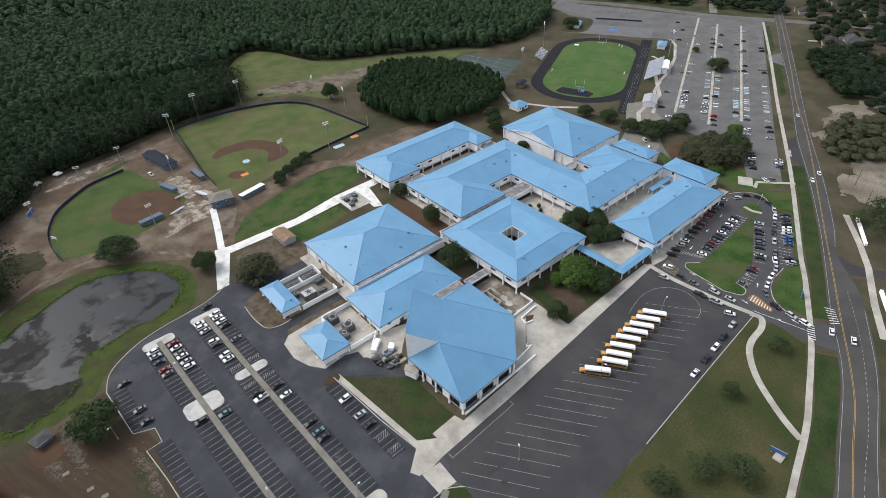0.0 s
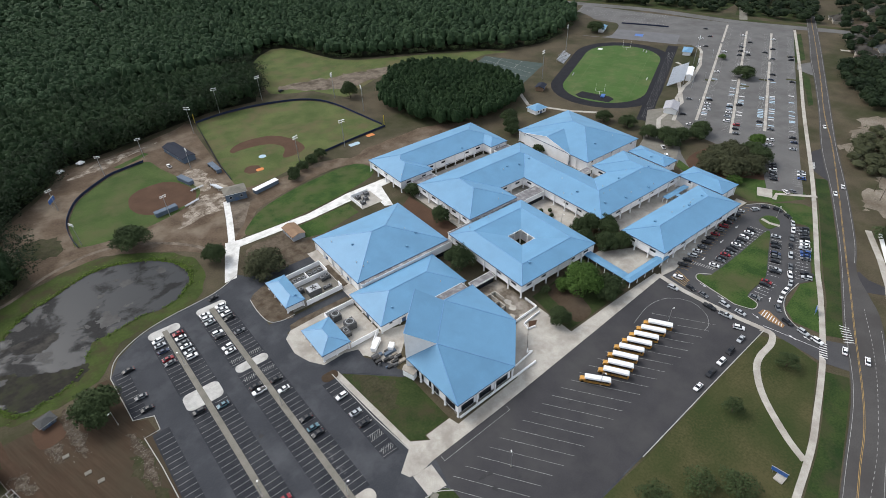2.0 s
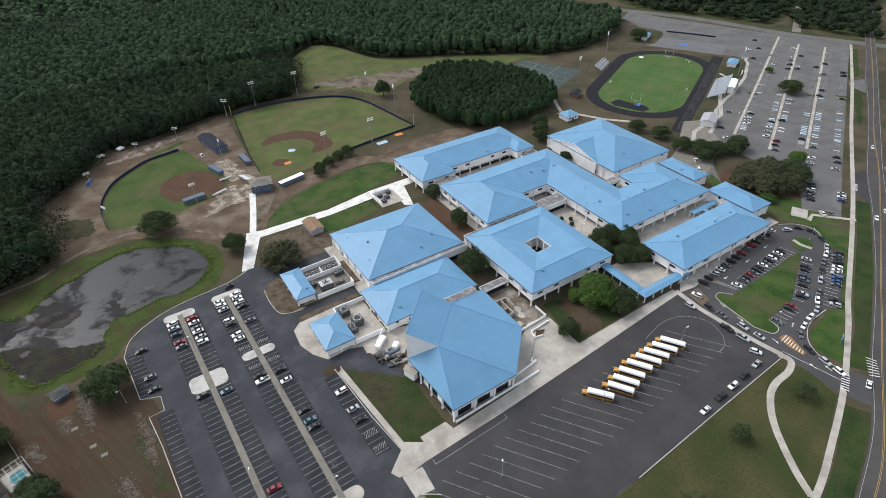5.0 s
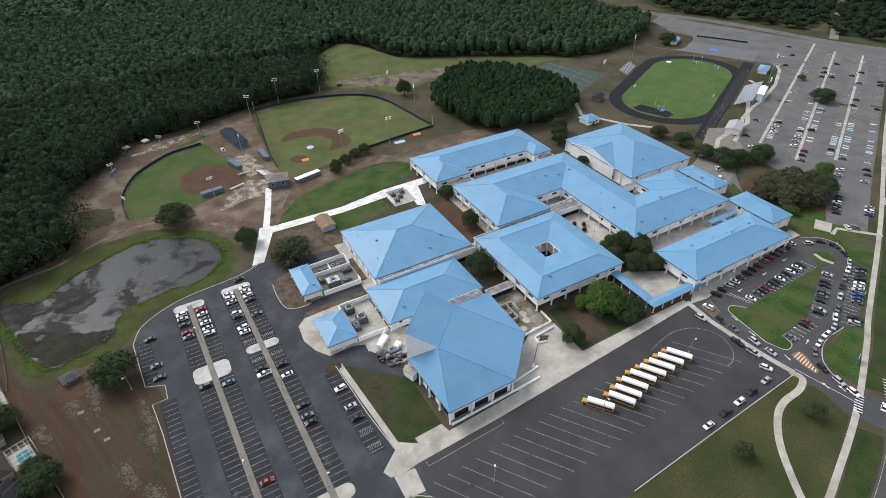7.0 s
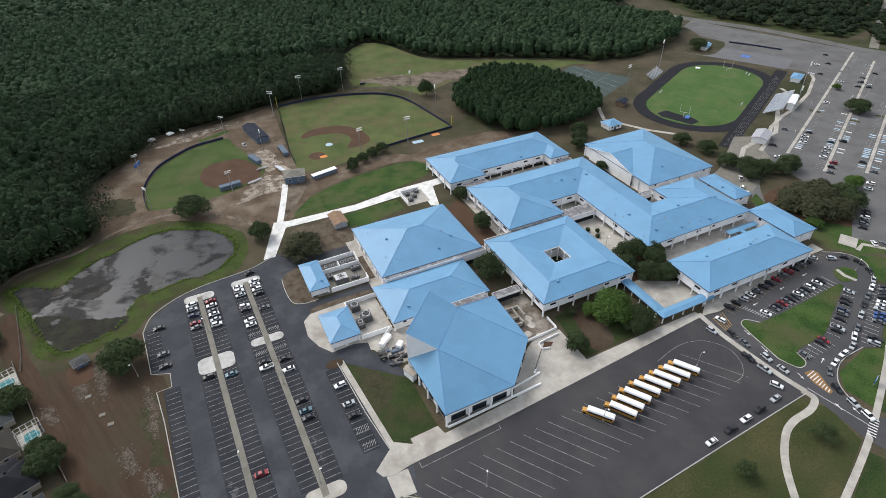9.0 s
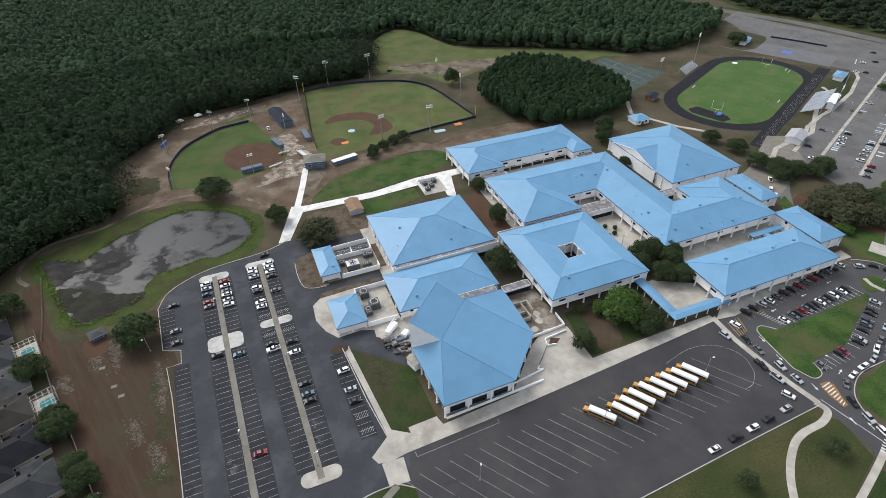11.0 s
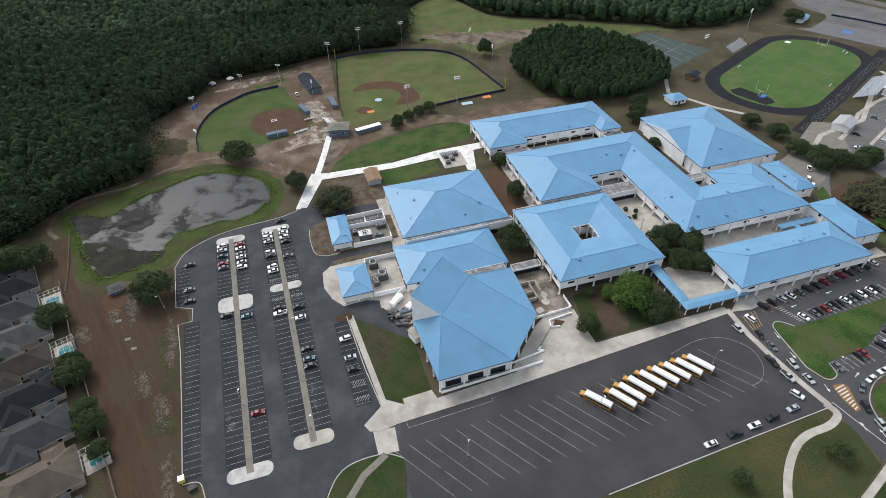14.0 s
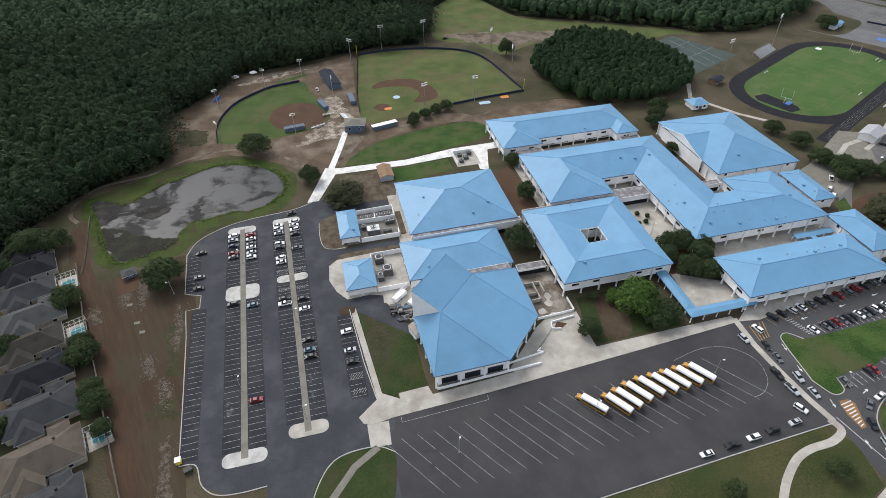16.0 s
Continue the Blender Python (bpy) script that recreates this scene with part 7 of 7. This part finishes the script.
hut("batting_shed", "open navy metal-roofed batting shed", 8.1, 285.5, 28, 8.5, 100.4, 3.6, M_navyroof, M_greyblue, over=0.6, category="shed")
hut("press_box", "two-storey grey-blue press box behind home plate", 17.6, 207.5, 12, 9, -12, 5.2, M_concrete_old, M_greyblue, False, category="press box")
hut("storage_shed", "tan-roofed pale grey portable classroom by the path", 27.5, 148.5, 12, 7, 92, 3.0, M_brownroof, M_palegrey, over=0.5, category="shed")
hut("field_hut", "white hut with blue hip roof", 242, 177, 11, 9, 0, 3.4, M_roof, M_white, False, category="hut")
hut("court_shed", "dark roofed brick shed by the courts", 276, 206, 9, 6, 27, 3.2, M_navyroof, M_brownroof, category="shed")
hut("ticket_house", "white ticket house with blue roof", *place(150, 20), 14, 7, 27, 3.4, M_roof, M_white, False, category="hut")
hut("concession_stand", "pale grey gabled concession stand", *place(12, 18), 15, 9, 27, 3.6, M_bay_grey, M_white, category="hut")
hut("pump_shed", "small grey-blue pump shed on bare soil", -99, 96, 5, 4, 20, 2.4, SHINGLE["light"], M_greyblue, False, category="shed")
hut("ticket_booth", "white booth with blue roof at the lot edge", *place(196, 108), 16, 5, 27, 3.0, M_roof, M_white, category="hut")


def dugout(x, y, ln, turn, roof_m):
    t = thing("dugout", "low dugout with a sloping roof by the ball field", "dugout", "dugouts", at=(x, y, 0.04), turn=turn)
    part("roof", box(bmesh.new(), -ln / 2, ln / 2, -1.9, 1.9, 2.45, 2.62, 0.05), roof_m, t)
    part("back_wall", box(bmesh.new(), -ln / 2 + 0.2, ln / 2 - 0.2, -1.7, -1.5, 0, 2.45), M_greyblue, t)
    for s in (-1, 1):
        part("side_wall", box(bmesh.new(), s * (ln / 2 - 0.3) - 0.1, s * (ln / 2 - 0.3) + 0.1, -1.5, 1.6, 0, 2.45), M_greyblue, t)
    part("bench", box(bmesh.new(), -ln / 2 + 0.6, ln / 2 - 0.6, -1.3, -0.8, 0.4, 0.5), M_board, t)
    for k in np.linspace(-ln / 2 + 0.3, ln / 2 - 0.3, 4):
        part("post", tube(bmesh.new(), (k, 1.7, 0), (k, 1.7, 2.45), 0.06, 0.06, 6), M_metal, t)
    return t


dugout(-20.4, 217.2, 13, 7, M_greyblue)
dugout(-0.2, 246, 13, -73, M_greyblue)
dugout(19.8, 249.7, 14, 94, M_greyblue)
dugout(36, 205.3, 17, 12.6, M_white)


def bleacher(x, y, turn, ln, rows, label, back=False):
    """Tiered metal benches on a frame."""
    t = thing("bleachers", label, "bleachers", "stands", at=(x, y, 0.03), turn=turn)
    for i in range(rows):
        part("seat_plank", box(bmesh.new(), -ln / 2, ln / 2, 0.75 * i, 0.75 * i + 0.4, 0.42 + 0.38 * i, 0.48 + 0.38 * i), M_seat, t)
        part("foot_plank", box(bmesh.new(), -ln / 2, ln / 2, 0.75 * i + 0.42, 0.75 * i + 0.74, 0.1 + 0.38 * i, 0.15 + 0.38 * i), M_seat, t)
    for k in np.linspace(-ln / 2 + 0.3, ln / 2 - 0.3, max(3, int(ln / 4))):
        bm = tube(bmesh.new(), (k, 0, 0.1), (k, 0.75 * rows, 0.05 + 0.38 * rows), 0.06, 0.06, 5)
        part("stringer", bm, M_metal, t)
        part("leg", tube(bmesh.new(), (k, 0.75 * rows - 0.1, 0), (k, 0.75 * rows - 0.1, 0.38 * rows), 0.06, 0.06, 5), M_metal, t)
    part("rail", tube(bmesh.new(), (-ln / 2, 0.75 * rows, 0.38 * rows + 1), (ln / 2, 0.75 * rows, 0.38 * rows + 1), 0.05, 0.05, 6), M_metal, t)
    return t


bleacher(*place(83, 27), 207.5, 46, 16, "tall grey aluminium grandstand beside the track")
bleacher(*place(96, 119), 27.5, 26, 9, "grey aluminium visitor bleachers")
bleacher(-6, 218.4, 200, 9, 4, "small aluminium bleachers by the softball field")
bleacher(2, 233.5, 190, 8, 4, "small aluminium bleachers by the softball field")
bleacher(14.3, 226, 105, 9, 5, "small aluminium bleachers by the press box")
hut("grandstand_box", "long white press box behind the grandstand", *place(88, 12.5), 20, 4, 27.5, 5.0, M_white, M_white, category="press box")


# ---- masts, lamps, goals ----
def mast(h):
    t = thing("floodlight_mast", "tall grey floodlight mast beside the sports field", "light mast", "floodlight masts")
    part("pole", tube(bmesh.new(), (0, 0, 0), (0, 0, h), 0.28, 0.14, 8), M_metal, t)
    for z in (h - 0.4, h - 1.8):
        bar = part("crossbar", box(bmesh.new(), -2.2, 2.2, -0.08, 0.08, z, z + 0.16), M_metal, t)
        for k in (-1.9, -1.0, 0.0, 1.0, 1.9):
            part("lamp_head", tube(bmesh.new(), (k, -0.1, z + 0.3), (k, -0.6, z + 0.05), 0.2, 0.38, 8), M_buswhite, bar, "pale lamp head")
    return t


m0 = mast(20)
spots = [(55, 338, 170), (91, 340, 190), (27, 314, 140), (143, 266, 250), (139, 305, 230), (101, 222, 0), (66, 220, 20)]
m0.matrix_basis = pose(*spots[0][:2], 0, 0, 0, spots[0][2])
for x, y, a in spots[1:]:
    copy_thing(m0, pose(x, y, 0, 0, 0, a))
for x, y, a in ((-39, 289, 150), (-20, 212, 10), (-70, 262, 200), (8, 262, 90), (-66, 214, 300), (-12, 299, 170)):
    copy_thing(m0, pose(x, y, 0, 0, 0, a) @ Matrix.Diagonal((0.8, 0.8, 0.7, 1)))
for u, v, a in ((40, 126, 200), (118, 126, 215), (62, 8, 30), (122, 12, 30)):
    copy_thing(m0, pose(*place(u, v), 0, 0, 0, a) @ Matrix.Diagonal((1, 1, 1.2, 1)))


def lamp_post(h=7.5):
    t = thing("street_lamp", "slim grey car park lamp post with a flat head", "street lamp", "car park lamps")
    part("pole", tube(bmesh.new(), (0, 0, 0), (0, 0, h), 0.12, 0.08, 8), M_metal, t)
    part("foot", tube(bmesh.new(), (0, 0, 0), (0, 0, 0.7), 0.3, 0.28, 10), M_concrete, t, "round concrete foot")
    part("arm", tube(bmesh.new(), (0, 0, h - 0.1), (1.0, 0, h + 0.05), 0.05, 0.05, 6), M_metal, t)
    part("lamp_head", box(bmesh.new(), 0.7, 1.5, -0.25, 0.25, h, h + 0.18, 0.05), M_buswhite, t, "white flat lamp head")
    return t


lp = lamp_post()
spots = [(-24.5, 0.5), (-26, 48), (-47, 18), (-49, 92), (-78, 78.5), (75, -22), (125, -18), (24.3, -25.5), (166.5, -35), (238, -8), (144, 62)]
lp.matrix_basis = pose(*spots[0], 0.05)
for i, (x, y) in enumerate(spots[1:]):
    copy_thing(lp, pose(x, y, 0.05, 0, 0, 70 * i))
for u, v in ((20, 0), (80, 0), (140, -2), (50, -22), (110, -23), (170, -24), (40, -43), (100, -45), (160, -47)):
    copy_thing(lp, pose(*place(u, v), 0.05, 0, 0, 40))
for u, a in ((22, 27.5), (139, 207.5)):
    t = thing("goal_post", "white football goal posts on the turf", "goal posts", "goal posts", at=(*place(u, 73.5), 0.07), turn=a)
    part("stem", tube(bmesh.new(), (-1.5, 0, 0), (0, 0, 3), 0.12, 0.12, 8), M_paint, t)
    part("crossbar", tube(bmesh.new(), (0, -3.5, 3), (0, 3.5, 3), 0.1, 0.1, 8), M_paint, t)
    for s in (-1, 1):
        part("upright", tube(bmesh.new(), (0, s * 3.5, 3), (0, s * 3.5, 9), 0.08, 0.08, 8), M_paint, t)
for x, y in ((298, -36), (306, -30), (276, -48)):
    t = thing("utility_pole", "wooden utility pole beside the road", "utility pole", "utility poles", at=(x, y, 0))
    part("pole", tube(bmesh.new(), (0, 0, 0), (0, 0, 11), 0.17, 0.11, 8), M_bark, t)
    part("crossarm", box(bmesh.new(), -1.1, 1.1, -0.06, 0.06, 10.2, 10.35), M_bark, t)


# ---- service yards ----
def wall_run(pts, h, label, z=0.05, w=0.3, m=None):
    return slab("yard_wall", band(pts, w), z, h, m or M_white, label, "wall")


for pts in ([(7, 92.3), (25.5, 92.3)], [(25.5, 92.5), (25.5, 96)], [(7, 115.2), (25.6, 115.8)], [(25.6, 115.6), (25.6, 107.4)], [(7, 107.2), (25.4, 107.2)], [(15.8, 107.4), (15.8, 112)]):
    wall_run(pts, 2.8, "white yard wall of the chiller yard")
for pts in ([(9.6, 56.6), (23.4, 56.6)], [(9.6, 75.2), (9.6, 80)], [(9.6, 80), (24, 80.4)], [(16.5, 51), (23, 57)]):
    wall_run(pts, 2.6, "white yard wall of the plant yard")


def chiller(x, y, w, d, h, fans, turn=0, lid=None):
    """A dark plant unit with round fans on top."""
    t = thing("chiller_unit", "dark grey rooftop-style chiller with round fans", "air conditioner", "plant units", at=(x, y, 0.13), turn=turn)
    part("casing", box(box(bmesh.new(), -w / 2, w / 2, -d / 2, d / 2, 0.25, h), -w / 2 - 0.05, w / 2 + 0.05, -d / 2 - 0.05, d / 2 + 0.05, h - 0.2, h - 0.05), M_chill, t)
    part("skid", box(bmesh.new(), -w / 2 + 0.1, w / 2 - 0.1, -d / 2 + 0.1, d / 2 - 0.1, 0, 0.25), M_black, t)
    if lid:
        part("lid", box(bmesh.new(), -w / 2 + 0.1, w / 2 - 0.1, -d / 2 + 0.1, d / 2 - 0.1, h - 0.05, h + 0.06), lid, t, "pale sheet-metal top")
    for i in range(fans):
        c = -w / 2 + w * (i + 0.5) / fans
        rr = min(w / fans, d) * 0.42
        f = part("fan_ring", ring(bmesh.new(), [(c + rr * math.cos(k), rr * math.sin(k)) for k in np.linspace(0, 2 * math.pi, 16, False)], [(c + rr * 0.86 * math.cos(k), rr * 0.86 * math.sin(k)) for k in np.linspace(0, 2 * math.pi, 16, False)], h, h + 0.35), M_metal, t, "pale fan ring")
        part("hub", tube(bmesh.new(), (c, 0, h), (c, 0, h + 0.2), rr * 0.22, rr * 0.22, 10), M_black, f)
        for k in range(5):
            a = 2 * math.pi * k / 5
            part("fan_blade", prism(bmesh.new(), band([(c + 0.2 * rr * math.cos(a), 0.2 * rr * math.sin(a)), (c + 0.84 * rr * math.cos(a), 0.84 * rr * math.sin(a))], rr * 0.3), h + 0.08, h + 0.13), M_black, f)
    return t


M_chill = surface("dark_plant_casing", (0.05, 0.052, 0.055), (0.1, 0.102, 0.105), 0.6, 5.0, 0.6)
for x, y, w in ((9.3, 110, 1.9), (11.7, 110, 1.9), (14.1, 110, 1.9), (17.7, 110.2, 2.2), (20.4, 110.4, 2.2), (23.1, 110.6, 2.2), (21.4, 104.2, 2.3), (24, 104.4, 2.3), (9.2, 102.6, 2.2)):
    chiller(x, y, w, 2.6, 1.9, 1)
chiller(13.6, 98.2, 6.2, 4.6, 3.2, 1, 0, M_metal)
chiller(20.4, 97.6, 4.4, 1.6, 1.1, 2)
chiller(13, 76, 4, 4, 3.2, 1)
chiller(15.5, 67.5, 4.4, 4.4, 3.4, 1)
chiller(12, 65, 2.6, 5, 2.4, 1)
wall_run([(69.5, 147.5), (69.5, 160.5), (81.5, 160.5)], 2.2, "white wall round outdoor units", 0.0)
for x, y in ((72.5, 150.5), (76, 153.5), (73, 157), (79, 158)):
    chiller(x, y, 2.6, 2.4, 1.7, 1)
slab("unit_pad", rect(69, 83, 146, 161), 0.0, 0.12, M_concrete, "pale concrete pad of outdoor units", "yard")
rngs = random.Random(77)
for i in range(26):
    x, y = rngs.uniform(13.5, 22.5), rngs.uniform(36, 46)
    if x + y > 66 or x + y < 50:
        continue
    s = rngs.uniform(0.6, 1.7)
    tagged(part("scrap_crate", box(bmesh.new(), x - s, x + s, y - s * 0.5, y + s * 0.5, 0.11, 0.11 + rngs.uniform(0.5, 1.6), 0.1), (M_chill, M_board, M_metal, M_black, M_greyblue)[rngs.randrange(5)]), "discarded crate and scrap on the service yard", "crate", "scrap in the yard")
bk = thing("dumpster", "dark green steel dumpster by the kerb", "dumpster", at=(-63, -10, 0.05), turn=20)
part("bin", loft(bmesh.new(), [(-1.2, 0), (-1.3, 1.2), (1.3, 1.4), (1.2, 0)], 0.9, 0, 2), M_leafgreen, bk)
part("lid", box(bmesh.new(), -1.3, 1.3, -0.95, 0.95, 1.42, 1.5), M_black, bk)
bk = thing("cable_box", "yellow utility cabinet at the lot corner", "utility box", at=(-66.5, -6, 0.0), turn=5)
part("cabinet", box(bmesh.new(), -0.9, 0.9, -0.9, 0.9, 0, 1.7, 0.08), M_yellowpaint, bk)
part("lid", box(bmesh.new(), -1.0, 1.0, -1.0, 1.0, 1.7, 1.85), M_white, bk)

# work court beside the auditorium
for pts in ([(71, 23.5), (87.2, 24.5)], [(87.2, 24.5), (87.2, 32)]):
    wall_run(pts, 1.4, "low white court wall")
for x0, x1, y0, y1 in ((72, 76, 37, 37.4), (72, 76, 33, 33.4), (75.6, 76, 33, 43), (72, 79, 43, 43.4), (78.6, 79, 37, 43)):
    slab("bin_wall", rect(x0, x1, y0, y1), 0.11, 2.0, M_concrete, "grey concrete bin wall in the work court", "wall")
slab("gravel_heap", smooth([(77.6, 30), (79, 29.4), (80.6, 31), (80, 33.4), (81.6, 35), (80, 37.6), (78.4, 36), (78.8, 33), (77, 32)], True, 4), 0.11, 0.16, M_concrete, "pale heap of gravel", "heap")
slab("gravel_heap", smooth([(73, 26), (76, 26.5), (75.5, 29), (73, 28.5)], True, 4), 0.11, 0.15, M_concrete, "pale heap of gravel", "heap")
for pts in ([(75.4, 20.6), (74.6, 17.2), (78.2, 16.3)], [(75.4, 20.6), (86, 21.6)], [(66.4, 9), (64.6, 7.8), (66.8, 7)], [(51, 4.9), (66.8, 6.9)]):
    slab("planter_wall", band(pts, 0.35), 0.1, 1.0, M_white, "low white planter wall", "wall")
slab("planter_bed", [(75.6, 17.7), (78.3, 16.7), (81.5, 18.6), (78, 20.4)], 0.1, 0.35, M_clay, "reddish planter bed", "planting bed")
gate = thing("ramp_gate", "black metal ramp gate with white posts", "gate", at=(65.6, 8.6, 0.1), turn=43.5)
for i in range(14):
    part("bar", tube(bmesh.new(), (i * 0.9, 0, 0), (i * 0.9, 0, 1.9), 0.04, 0.04, 5), M_black, gate)
for z in (0.3, 1.8):
    part("rail", tube(bmesh.new(), (0, 0, z), (11.9, 0, z), 0.05, 0.05, 5), M_black, gate)


for pts in ([(261.5, -49.5), (239.5, -61)], [(207, -77.8), (195, -84.2)]):
    wall_run(pts, 1.5, "long low white wall across the road", 0.0, 1.2)


# ---- signs and small outdoor things ----
def board(name, label, x, y, turn, w, h, z, m):
    t = thing(name, label, "sign", at=(x, y, 0.03), turn=turn)
    part("panel", box(bmesh.new(), -w / 2, w / 2, -0.15, 0.15, z, z + h), m, t)
    part("frame", box(bmesh.new(), -w / 2 - 0.15, w / 2 + 0.15, -0.1, 0.1, z + h, z + h + 0.15), M_metal, t)
    for s in (-1, 1):
        part("post", tube(bmesh.new(), (s * w * 0.35, 0, 0), (s * w * 0.35, 0, z + 0.1), 0.1, 0.1, 6), M_metal, t)
    return t


board("scoreboard", "blue scoreboard on posts behind the outfield", -71, 270, 60, 7, 2.6, 2.5, M_blue)
board("school_sign", "blue and grey school sign on the lawn", 91, -83, -80, 5, 1.6, 1.2, M_blue)
board("school_sign", "blue and white sign beside the drive", 178.6, -55, 20, 3.4, 1.6, 1.4, M_blue)
slab("sign_base", rounded(88.5, 92.5, -85.5, -82.5, 0.4, 3), 0.03, 0.4, M_concrete, "pale sign base", "sign base")
for x, y in ((-48, 316), (-61, 311)):
    t = thing("canopy_tent", "small white canopy tent at the wood's edge", "tent", "tents", at=(x, y, 0.0), turn=30)
    part("canopy", slopes(hip_faces(-2.2, 2.2, -1.8, 1.8), 2.0, 0.6), M_buswhite, t)
    part("valance", ring(bmesh.new(), rect(-2.2, 2.2, -1.8, 1.8), rect(-2.1, 2.1, -1.7, 1.7), 1.2, 2.0), M_buswhite, t)
    for sx in (-2.1, 2.1):
        for sy in (-1.7, 1.7):
            part("leg", tube(bmesh.new(), (sx, sy, 0), (sx, sy, 2), 0.05, 0.05, 5), M_metal, t)
slab("batting_lawn", [(-32, 297), (-10, 306), (-8, 302), (-28, 293)], 0.02, 0.03, M_lawn, "green practice strip", "lawn")
slab("tarp", rounded(104, 112, 219, 223, 1, 3), 0.03, 0.12, M_bay_blue, "blue folded tarpaulin on the grass", "tarpaulin")
slab("tarp", rounded(121, 127, 224, 228, 1, 3), 0.03, 0.1, M_orange, "orange tarpaulin on the grass", "tarpaulin")
slab("tarp", rounded(40, 45, 228.5, 232, 1, 3), 0.062, 0.12, M_orange, "orange netting round home plate", "tarpaulin")
slab("pitch_cover", [(51.1 + 2.5 * math.cos(a), 246.4 + 2.5 * math.sin(a)) for a in np.linspace(0, 2 * math.pi, 18, False)], 0.062, 0.13, M_bay_blue, "pale blue pitching mound cover", "cover")
slab("landing_mat", placed(rect(18, 24, 69, 72)), 0.082, 0.8, M_blue, "blue vault landing mat", "mat")
slab("field_mat", placed(rect(133, 137, 95, 99)), 0.075, 0.4, M_buswhite, "white cover on the turf edge", "mat")
for u, v in ((60, 104), (70, 44), (140, 55), (143, 58)):
    t = thing("team_bench", "white team bench on the turf edge", "bench", "team benches", at=(*place(u, v), 0.075), turn=27.5)
    part("seat", box(bmesh.new(), -3, 3, -0.25, 0.25, 0.45, 0.55), M_paint, t)
    part("backrest", box(bmesh.new(), -3, 3, 0.25, 0.33, 0.55, 1.0), M_paint, t)
    for s in (-2.6, 2.6):
        part("leg", box(bmesh.new(), s - 0.08, s + 0.08, -0.2, 0.2, 0, 0.45), M_metal, t)
slab("lot_mural", placed(rect(188, 196, 66, 74)), 0.056, 0.062, M_blue, "blue painted emblem patch on the lot", "road marking")
slab("orange_bed", [(100, 154), (105, 156), (107, 150.5), (102, 149)], 0.1, 0.13, M_orange_bed, "orange mulch bed beside the path", "planting bed")
slab("bike_pad", placed(rect(-94, -84, -50, -42)), 0.05, 0.1, M_concrete, "pale pad with racks", "pavement")
for x, y in ((-96, 76), (-91, 64), (-88, 58)):
    tagged(part("concrete_block", box(bmesh.new(), x - 1.1, x + 1.1, y - 0.8, y + 0.8, 0.04, 0.3, 0.05), M_concrete_old), "pale concrete block lying on bare soil", "concrete block", "loose blocks")
